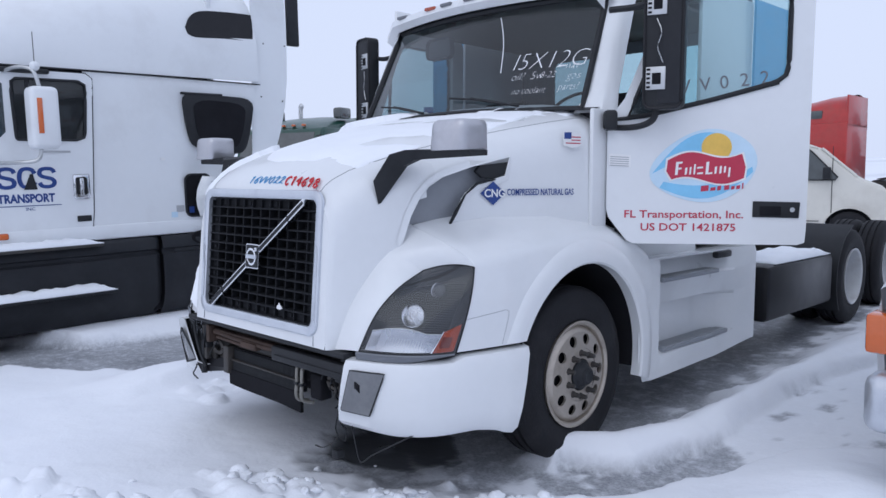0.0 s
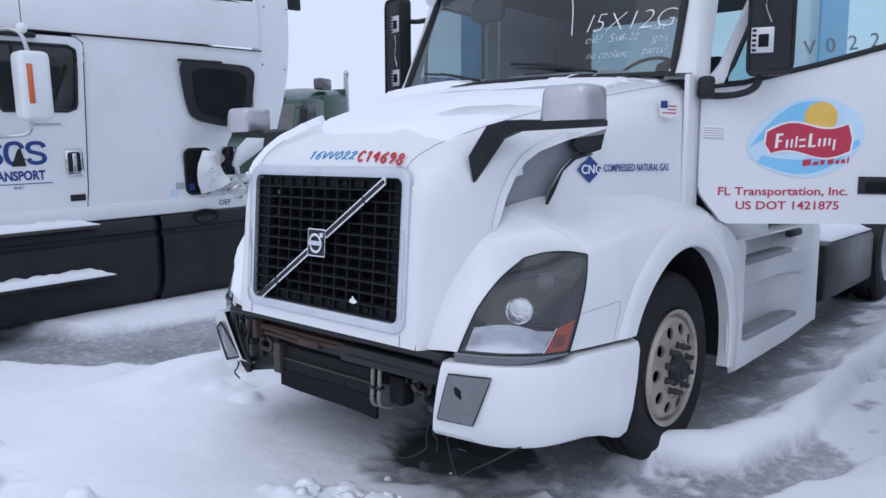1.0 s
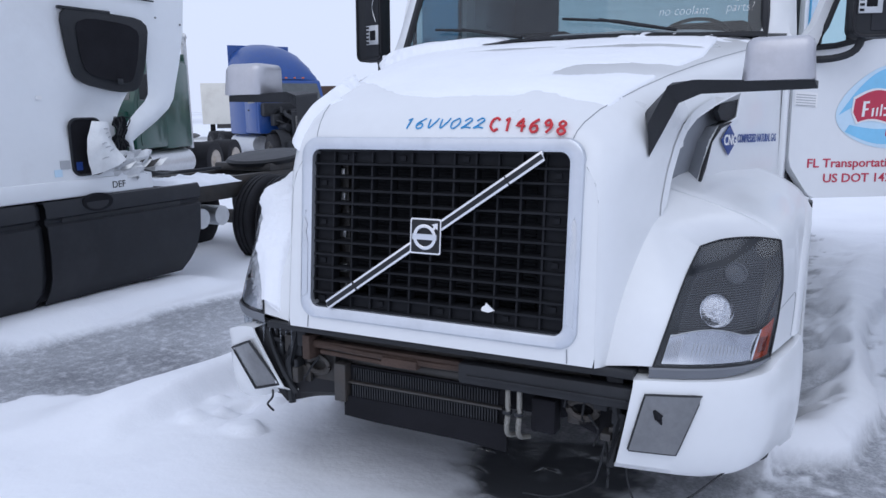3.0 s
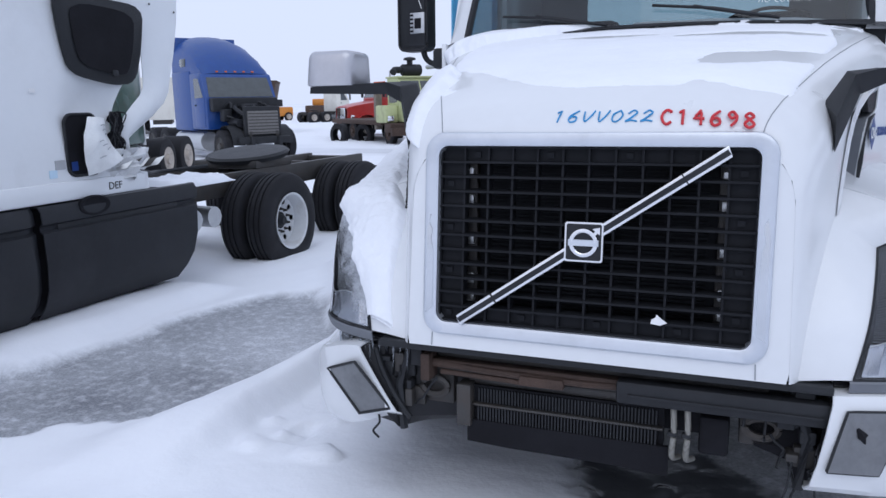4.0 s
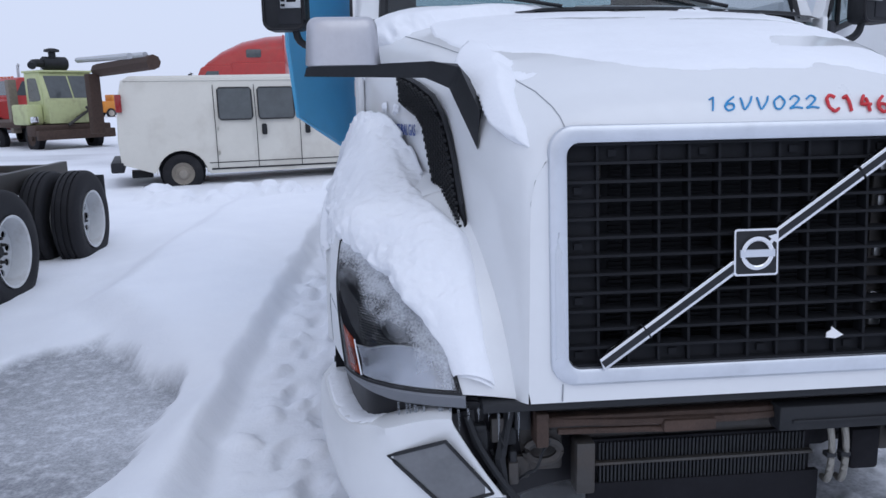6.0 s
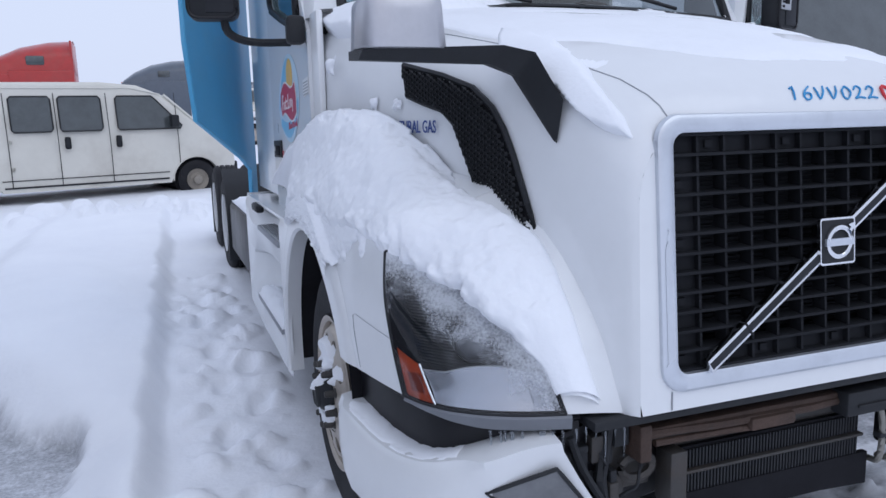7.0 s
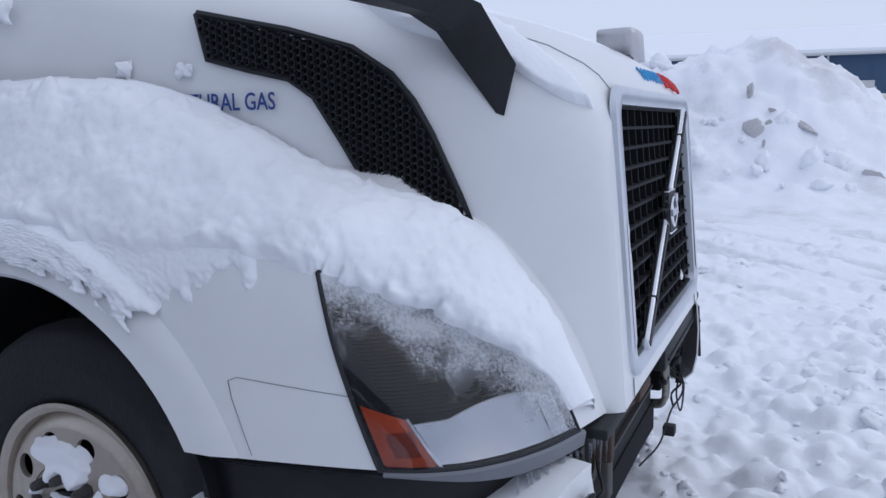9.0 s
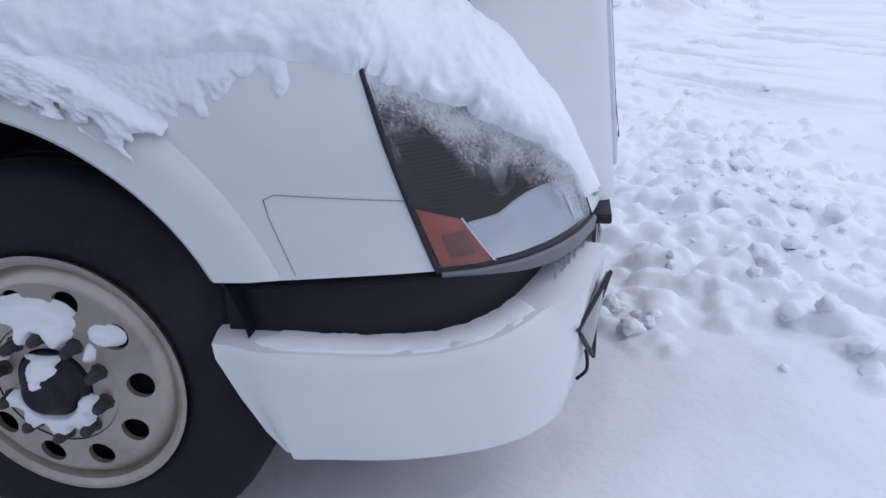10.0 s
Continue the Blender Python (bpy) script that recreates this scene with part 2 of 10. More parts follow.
def tubed(pts, r, n=8):
    bm = tube(bmesh.new(), pts, r, n)
    bmesh.ops.recalc_face_normals(bm, faces=bm.faces)
    return bm


def prism(bm, pts, offset):
    """Extrude a closed outline of 3D points by a vector."""
    off = Vector(offset)
    A = [bm.verts.new(p) for p in pts]
    B = [bm.verts.new(Vector(p) + off) for p in pts]
    bm.faces.new(A)
    bm.faces.new(B[::-1])
    n = len(A)
    for i in range(n):
        bm.faces.new((A[i], B[i], B[(i + 1) % n], A[(i + 1) % n]))
    bmesh.ops.recalc_face_normals(bm, faces=bm.faces)
    return bm


def prismed(pts, offset, bevel=0.0):
    bm = prism(bmesh.new(), pts, offset)
    if bevel:
        bmesh.ops.bevel(bm, geom=list(bm.edges), offset=bevel, segments=2, affect="EDGES", profile=0.5)
    return bm


def grid(bm, rows, close=False):
    """A sheet from rows of points."""
    V = [[bm.verts.new(p) for p in r] for r in rows]
    for A, B in zip(V, V[1:]):
        n = len(A)
        for k in range(n if close else n - 1):
            bm.faces.new((A[k], A[(k + 1) % n], B[(k + 1) % n], B[k]))
    return V


def sheet(rows, thick=0.0, close=False, flip=False):
    """A sheet of rows, thickened inwards when asked."""
    bm = bmesh.new()
    grid(bm, rows, close)
    if flip:
        bmesh.ops.reverse_faces(bm, faces=bm.faces)
    if thick:
        bm.normal_update()
        faces = list(bm.faces)
        bmesh.ops.solidify(bm, geom=faces, thickness=thick)
    bmesh.ops.recalc_face_normals(bm, faces=bm.faces)
    return bm


def lathe(profile, n=48, axis="x"):
    """Turn a profile of (along, radius) about an axis."""
    bm = bmesh.new()
    rows = []
    for a, r in profile:
        row = []
        for k in range(n):
            c, s = math.cos(2 * math.pi * k / n), math.sin(2 * math.pi * k / n)
            row.append({"x": (a, r * c, r * s), "y": (r * c, a, r * s), "z": (r * c, r * s, a)}[axis])
        rows.append(row)
    grid(bm, rows, close=True)
    bmesh.ops.recalc_face_normals(bm, faces=bm.faces)
    return bm


def smoothpath(pts, n=8):
    """Catmull-Rom through points (tuples of any length)."""
    P = [np.array(p, float) for p in pts]
    P = [2 * P[0] - P[1]] + P + [2 * P[-1] - P[-2]]
    out = []
    for i in range(1, len(P) - 2):
        for k in range(n):
            t = k / n
            a, b, c, d = P[i - 1], P[i], P[i + 1], P[i + 2]
            out.append(tuple(0.5 * (2 * b + (c - a) * t + (2 * a - 5 * b + 4 * c - d) * t * t + (3 * b - a - 3 * c + d) * t ** 3)))
    out.append(tuple(P[-2]))
    return out


def rounded(w, h, r, n=5):
    """Outline of a rounded rectangle round the origin, anticlockwise."""
    pts = []
    for cx, cy, a0 in ((w - r, h - r, 0), (-w + r, h - r, 90), (-w + r, -h + r, 180), (w - r, -h + r, 270)):
        for k in range(n + 1):
            a = radians(a0 + 90 * k / n)
            pts.append((cx + r * math.cos(a), cy + r * math.sin(a)))
    return pts


def islands(me):
    """The separate pieces of a mesh, each as a mesh of its own."""
    near = [[] for _ in me.vertices]
    for e in me.edges:
        a, b = e.vertices
        near[a].append(b)
        near[b].append(a)
    tag = [-1] * len(near)
    n = 0
    for s in range(len(near)):
        if tag[s] < 0:
            stack = [s]
            tag[s] = n
            while stack:
                for k in near[stack.pop()]:
                    if tag[k] < 0:
                        tag[k] = n
                        stack.append(k)
            n += 1
    out = []
    for i in range(n):
        ids = [k for k in range(len(tag)) if tag[k] == i]
        at = {k: j for j, k in enumerate(ids)}
        m = bpy.data.meshes.new("letter")
        m.from_pydata([me.vertices[k].co for k in ids], [], [[at[v] for v in p.vertices] for p in me.polygons if tag[p.vertices[0]] == i])
        out.append(m)
    bpy.data.meshes.remove(me)
    return out


def words(text, size, m, material, parent, label="", name="lettering", shear=0.0, thick=0.0008, wide=1.0, bold=0.0):
    """Flat lettering with the built-in font; m puts its left end's baseline."""
    cu = bpy.data.curves.new("text", "FONT")
    cu.body, cu.size, cu.shear, cu.extrude, cu.offset = text, size, shear, thick, bold
    cu.resolution_u = 3
    ob = bpy.data.objects.new("text", cu)
    scene.collection.objects.link(ob)
    bpy.context.view_layer.update()
    me = bpy.data.meshes.new_from_object(ob.evaluated_get(bpy.context.evaluated_depsgraph_get()))
    bpy.data.objects.remove(ob)
    bpy.data.curves.remove(cu)
    me.materials.clear()
    me.transform(Matrix.Diagonal((wide, 1, 1, 1)))
    me.transform(m)
    for piece in islands(me):
        part_mesh("letter", piece, material, parent, label, smooth=False)


def basis(o, ex, ey):
    """A pose with its origin at o, x along ex and y along ey."""
    ex = Vector(ex).normalized()
    ez = ex.cross(Vector(ey)).normalized()
    ey = ez.cross(ex)
    m = Matrix((ex, ey, ez)).transposed().to_4x4()
    m.translation = Vector(o)
    return m


def strokes(lines, r, material, parent, name, label=""):
    """Hand-drawn marks: thin rounded strokes along lists of points."""
    bm = bmesh.new()
    for ln in lines:
        tube(bm, ln, r, 5)
    bmesh.ops.recalc_face_normals(bm, faces=bm.faces)
    return part(name, bm, material, parent, label)


def lerp_table(tab, x):
    xs = [p[0] for p in tab]
    return np.array([np.interp(x, xs, [p[k] for p in tab]) for k in range(1, len(tab[0]))])

# ---- wheels ----
def ring_bridge(bm, outer, inner):
    A = [bm.verts.new(p) for p in outer]
    B = [bm.verts.new(p) for p in inner]
    n = len(A)
    for i in range(n):
        bm.faces.new((A[i], A[(i + 1) % n], B[(i + 1) % n], B[i]))


def tyre_mesh(R=0.505, width=0.28, rim=0.29, grooves=True):
    w = width
    prof = [(-w + 0.02, rim - 0.012), (-w, rim + 0.02), (-w - 0.008, rim + 0.10), (-w + 0.004, R - 0.06), (-w + 0.03, R - 0.012)]
    if grooves:
        for g in (0.27, 0.5, 0.73):
            c = -w + w * g
            prof += [(c - 0.012, R), (c - 0.009, R - 0.016), (c + 0.009, R - 0.016), (c + 0.012, R)]
    prof += [(-0.03, R - 0.012), (-0.012, R - 0.03), (-0.004, R - 0.06), (0.006, R - 0.085), (0.008, rim + 0.10), (0.002, rim + 0.06), (0.0, rim + 0.03), (-0.006, rim + 0.012), (-0.03, rim - 0.012)]
    return lathe(prof, 56)


def wheel(parent, m, R=0.505, concave=False, rim_mat=None, nuts=10, holes=10, width=0.28, hub_mat=None, rim=0.29):
    """A lorry wheel: tyre, pierced disc rim, hub and nuts. The outer face looks along +x."""
    rim_mat = rim_mat or ALLOY
    w = new("wheel")
    w.parent = parent
    w.matrix_basis = m
    part("tyre", tyre_mesh(R, width, rim), RUBBER, w)
    k = rim / 0.29
    bm = bmesh.new()
    n = 60
    d0 = -0.15 if concave else 0.005     # depth of the disc at its rim
    d1 = -0.17 if concave else 0.02      # depth at the hub
    prof = [(-0.05, 0.282 * k), (-0.004, 0.291 * k), (0.008, 0.300 * k), (0.010, 0.290 * k), (0.0, 0.277 * k)]
    prof += [(-0.06, 0.266 * k), (d0, 0.250 * k), (d0 - 0.002, 0.238 * k)] if concave else [(-0.022, 0.272 * k), (-0.014, 0.262 * k), (d0, 0.248 * k), (d0 + 0.004, 0.238 * k)]
    rows = []
    for a, r in prof:
        rows.append([(a, r * math.cos(2 * math.pi * q / n), r * math.sin(2 * math.pi * q / n)) for q in range(n)])
    grid(bm, rows, close=True)
    r0, r1, rc, rh = 0.238 * k, 0.150 * k, 0.200 * k, 0.031 * k
    dep = lambda r: d0 + (0 if concave else 0.004) + (d1 - d0) * (r0 - r) / (r0 - r1)
    for h in range(holes):
        a0 = 2 * math.pi * h / holes
        half = math.pi / holes
        corners = [math.atan2(sv * rc * half, r_ - rc) % (2 * math.pi) for r_ in (r0, r1) for sv in (-1, 1)]
        outer, inner, back = [], [], []
        for a in sorted([2 * math.pi * (q + 0.5) / 28 for q in range(28)] + corners):
            dx, dy = math.cos(a), math.sin(a)
            best = 9
            for lim, comp in ((r0 - rc, dx), (r1 - rc, dx)):
                if comp * lim > 0:
                    best = min(best, lim / comp)
            if abs(dy) > 1e-6:
                best = min(best, rc * half / abs(dy))
            u, v = rc + best * dx, best * dy / rc
            outer.append((dep(u), u * math.cos(a0 + v), u * math.sin(a0 + v)))
            u, v = rc + rh * dx, rh * dy / rc
            inner.append((dep(u), u * math.cos(a0 + v), u * math.sin(a0 + v)))
            back.append((dep(u) - 0.014, u * math.cos(a0 + v), u * math.sin(a0 + v)))
        ring_bridge(bm, outer, inner)
        ring_bridge(bm, inner, back)
    rows = []
    for a, r in ((d1, r1), (d1 + 0.006, 0.14 * k), (d1 + 0.006, 0.09 * k)):
        rows.append([(a, r * math.cos(2 * math.pi * q / n), r * math.sin(2 * math.pi * q / n)) for q in range(n)])
    grid(bm, rows, close=True)
    bmesh.ops.recalc_face_normals(bm, faces=bm.faces)
    rim_ob = part("rim", bm, rim_mat, w, angle=40)
    part("brake_drum", lathe([(-width + 0.02, 0.001), (-width + 0.02, 0.22 * k), (d1 - 0.045, 0.215 * k), (d1 - 0.045, 0.001)], 32), DARK, w)
    h = part("hub", lathe([(d1 - 0.02, 0.092), (d1 + 0.014, 0.088), (d1 + 0.022, 0.072), (d1 + 0.045, 0.060), (d1 + 0.05, 0.052), (d1 + 0.062, 0.048), (d1 + 0.068, 0.038), (d1 + 0.062, 0.026), (d1 + 0.064, 0.001)], 28), hub_mat or BLACK, w)
    nut = lathe([(0, 0.001), (0, 0.021), (0.006, 0.021), (0.008, 0.016), (0.038, 0.014), (0.046, 0.011), (0.048, 0.001)], 8)
    nme = bpy.data.meshes.new("wheel_nut")
    nut.to_mesh(nme)
    nut.free()
    for q in range(nuts):
        a = 2 * math.pi * (q + 0.5) / nuts
        o = part_mesh("wheel_nut", nme, STEEL, rim_ob, smooth=True)
        o.matrix_basis = pose(d1 + 0.004, 0.122 * k * math.cos(a), 0.122 * k * math.sin(a))
    return w

# ---- the white day-cab lorry: hood, fenders and bumper ----
truck = thing("semi_tractor", TRUCK, "white day-cab semi tractor with open driver door and torn-off bumper", "semi truck")

# outline in plan of the front corner and fender: distance along it, x, y
PLAN = [(0.60, -0.01), (0.74, 0.015), (0.856, 0.055), (0.96, 0.09), (1.05, 0.14), (1.13, 0.21), (1.18, 0.29), (1.21, 0.38), (1.245, 0.52), (1.275, 0.70), (1.29, 1.0), (1.292, 1.5), (1.285, 2.12)]
_d = [0.0]
for (ax, ay), (bx, by) in zip(PLAN, PLAN[1:]):
    _d.append(_d[-1] + math.hypot(bx - ax, by - ay))
PLAN = [(d, x, y) for d, (x, y) in zip(_d, PLAN)]


def plan(s):
    """Smoothed place on the outline and its outward direction."""
    acc = np.zeros(2)
    for k in (-0.03, -0.015, 0, 0.015, 0.03):
        acc += lerp_table(PLAN, min(max(s + k, 0), PLAN[-1][0]))
    p = acc / 5
    a = lerp_table(PLAN, max(s - 0.05, 0))
    b = lerp_table(PLAN, min(s + 0.05, PLAN[-1][0]))
    t = (b - a) / np.linalg.norm(b - a)
    return p, np.array((t[1], -t[0]))


ARCH_Y, ARCH_Z, ARCH_R = 1.385, 0.672, 0.622
S_HL0, S_HL1 = 0.265, 0.875            # where the headlamp begins and ends


def arch(y):
    q = ARCH_R ** 2 - (y - ARCH_Y) ** 2
    return ARCH_Z + math.sqrt(q) if q > 0 else 0.0


def smooth01(t):
    t = min(max(t, 0.0), 1.0)
    return t * t * (3 - 2 * t)


def fender_rows(s):
    """Seven points (inset, height) from the lower edge over the crest to the hood."""
    p, nrm = plan(s)
    zt = float(np.interp(p[1], [0.4, 0.5, 0.9, 1.3, 1.75, 2.0, 2.12], [1.38, 1.42, 1.49, 1.52, 1.49, 1.42, 1.36]))
    z0 = max(0.915, arch(p[1])) if p[1] < ARCH_Y else max(1.05, arch(p[1]))
    zs = zt - 0.10
    z0 = min(z0, zs - 0.03)
    side = [(0, z0), (0.0, z0 + 0.33 * (zs - z0)), (0.008, z0 + 0.66 * (zs - z0)), (0.03, zs), (0.09, zt - 0.04), (0.20, zt + 0.015), (0.45, zt + 0.10)]
    front = [(0, 0.915), (0.05, 1.05), (0.09, 1.12), (0.20, 1.22), (0.37, 1.29), (0.47, 1.345), (0.62, 1.44)]
    w = smooth01((s - 0.30) / 0.56)
    ang = radians(78 + 102 * smooth01((s - 0.28) / 0.6))
    d = np.array((math.cos(ang), math.sin(ang)))
    return [(p[0] + d[0] * ((1 - w) * f[0] + w * g[0]), p[1] + d[1] * ((1 - w) * f[0] + w * g[0]), (1 - w) * f[1] + w * g[1]) for f, g in zip(front, side)]


def cr(P, u):
    """Catmull-Rom over a list of points at a real index u."""
    n = len(P)
    i = min(int(u), n - 2)
    t = u - i
    g = lambda k: np.array(P[min(max(k, 0), n - 1)], float)
    a, b, c, d = g(i - 1), g(i), g(i + 1), g(i + 2)
    return 0.5 * (2 * b + (c - a) * t + (2 * a - 5 * b + 4 * c - d) * t * t + (3 * b - a - 3 * c + d) * t ** 3)


_cache = {}


def fender_pt(s, r, side=1, out=0.0):
    """A point of the fender's skin at distance s and row r (0 lower edge, 6 at the hood), pushed outwards."""
    def raw(a, b):
        key = round(a, 4)
        if key not in _cache:
            _cache[key] = fender_rows(a)
        return cr(_cache[key], min(max(b, 0), 6))
    p = raw(s, r)
    if out:
        n = np.cross(raw(s + 0.02, r) - raw(s - 0.02, r), raw(s, min(r + 0.2, 6)) - raw(s, max(r - 0.2, 0)))
        p = p + out * n / (np.linalg.norm(n) + 1e-9)
    return (side * p[0], p[1], p[2])


S_END = PLAN[-1][0]
# the lamp's four edges: foot, rear, top and inner edge
LAMP_IN = [(0.856, 0.055, 0.915), (0.885, 0.095, 1.03), (0.905, 0.15, 1.12), (0.925, 0.26, 1.215), (0.945, 0.41, 1.29)]
LAMP_OUT = [(1.207, 0.372, 0.915), (1.222, 0.415, 1.05), (1.228, 0.458, 1.19), (1.214, 0.497, 1.322)]
LAMP_TOP = [(0.945, 0.41, 1.29), (1.02, 0.462, 1.315), (1.12, 0.488, 1.326), (1.214, 0.497, 1.322)]


def lamp_foot(u):
    p, _ = plan(S_HL0 + (0.762 - S_HL0) * u)
    return np.array((p[0], p[1], 0.915))


def along(P, t):
    return cr(P, t * (len(P) - 1))


def lamp_raw(u, v):
    """Coons patch over the lamp's edges: u from nose to flank, v from foot to top."""
    c00, c10, c01, c11 = lamp_foot(0), lamp_foot(1), np.array(LAMP_IN[-1]), np.array(LAMP_OUT[-1])
    a = (1 - v) * lamp_foot(u) + v * along(LAMP_TOP, u)
    b = (1 - u) * along(LAMP_IN, v) + u * along(LAMP_OUT, v)
    return a + b - ((1 - u) * (1 - v) * c00 + u * (1 - v) * c10 + (1 - u) * v * c01 + u * v * c11)


def lamp_pt(u, v, side=1, out=0.0):
    p = lamp_raw(u, v)
    if out:
        e = 0.02
        n = np.cross(lamp_raw(min(u + e, 1), v) - lamp_raw(max(u - e, 0), v), lamp_raw(u, min(v + e, 1)) - lamp_raw(u, max(v - e, 0)))
        p = p + out * n / (np.linalg.norm(n) + 1e-9)
    return (side * p[0], p[1], p[2])


HOOD_IN = [(0.71, 0.03, 0.905), (0.735, 0.10, 1.10), (0.755, 0.20, 1.26), (0.772, 0.30, 1.385)]
HOOD_UP = [(0.772, 0.30, 1.385), (0.785, 0.40, 1.45), (0.80, 0.52, 1.52)]


def flank_pt(s, r, side=1, out=0.0):
    """Fender skin behind the lamp, blended into the lamp's rear edge."""
    p = np.array(fender_pt(s, r, 1, out))
    w = max(0.0, 1 - (s - S_HL1) / 0.3) ** 2
    if w > 0:
        ref = np.array(fender_pt(S_HL1, r, 1))
        tgt = along(LAMP_OUT, r / 3) if r <= 3 else ref + (np.array(LAMP_OUT[-1]) - np.array(fender_pt(S_HL1, 3, 1))) * (1 - (r - 3) / 3)
        p = p + w * (tgt - ref)
    return (side * p[0], p[1], p[2])


def brow_pt(u, k, side=1, out=0.0):
    """Skin between the lamp's top edge (k 0) and the hood (k 1)."""
    t, h = along(LAMP_TOP, u), along(HOOD_UP, u)
    w = smooth01(u / 0.35)
    a = t + (h - t) * k + ((1 - w) * np.array((0, -0.010, 0.008)) + w * np.array((0, -0.02, 0.05)) * (1 - k)) * math.sin(math.pi * k)
    e = np.array(flank_pt(S_HL1, 3 + 3 * k)) + (t - np.array(LAMP_OUT[-1])) * (1 - k)
    p = (1 - u * u) * a + u * u * e
    return (side * p[0], p[1] - out * 0.5, p[2] + out * 0.9)


def cheek_pt(v, k, side=1, out=0.0):
    """Skin between the lamp's inner edge (k 0) and the hood's corner (k 1)."""
    t, h = along(LAMP_IN, v), along(HOOD_IN, v)
    p = t + (h - t) * k + np.array((0, -0.010, 0.008)) * math.sin(math.pi * k) * (0.3 + 0.7 * v)
    return (side * p[0], p[1] - out * 0.8, p[2] + out * 0.5)


def fender(side):
    bm = bmesh.new()
    S = [S_HL1 + (S_END - S_HL1) * k / 64 for k in range(65)]
    grid(bm, [[flank_pt(s, 6 * k / 24, side) for k in range(25)] for s in S])
    grid(bm, [[brow_pt(u / 20, k / 12, side) for k in range(16)] for u in range(21)])
    grid(bm, [[cheek_pt(v / 20, k / 12, side) for k in range(17)] for v in range(21)])
    bmesh.ops.remove_doubles(bm, verts=bm.verts, dist=0.002)
    bmesh.ops.recalc_face_normals(bm, faces=bm.faces)
    return bm


SKIN = np.array([flank_pt(S_HL1 + (S_END - S_HL1) * i / 90, 4.0 * j / 40) for i in range(91) for j in range(41)])


def skin_x(y, z):
    """Half width of the fender's skin at a height and place along it."""
    d = (SKIN[:, 1] - y) ** 2 + (SKIN[:, 2] - z) ** 2
    k = np.argsort(d)[:4]
    w = 1 / (d[k] + 1e-5)
    return float((SKIN[k, 0] * w).sum() / w.sum())


def arch_flare(side):
    """The raised lip round the wheel opening, running down to the step panel."""
    rows = []
    for k in range(41):
        row = []
        for rr, xx in ((-0.012, -0.06), (-0.015, 0.004), (-0.004, 0.014), (0.06, 0.014), (0.115, 0.006), (0.135, -0.012)):
            a0 = math.pi - math.asin((0.917 - ARCH_Z) / (ARCH_R + rr))
            a = a0 + (radians(-15) - a0) * k / 40
            yy, zz = ARCH_Y + (ARCH_R + rr) * math.cos(a), ARCH_Z + (ARCH_R + rr) * math.sin(a)
            x = skin_x(yy, zz)
            row.append((side * (x + xx), yy, zz))
        rows.append(row)
    return sheet(rows, 0.0)


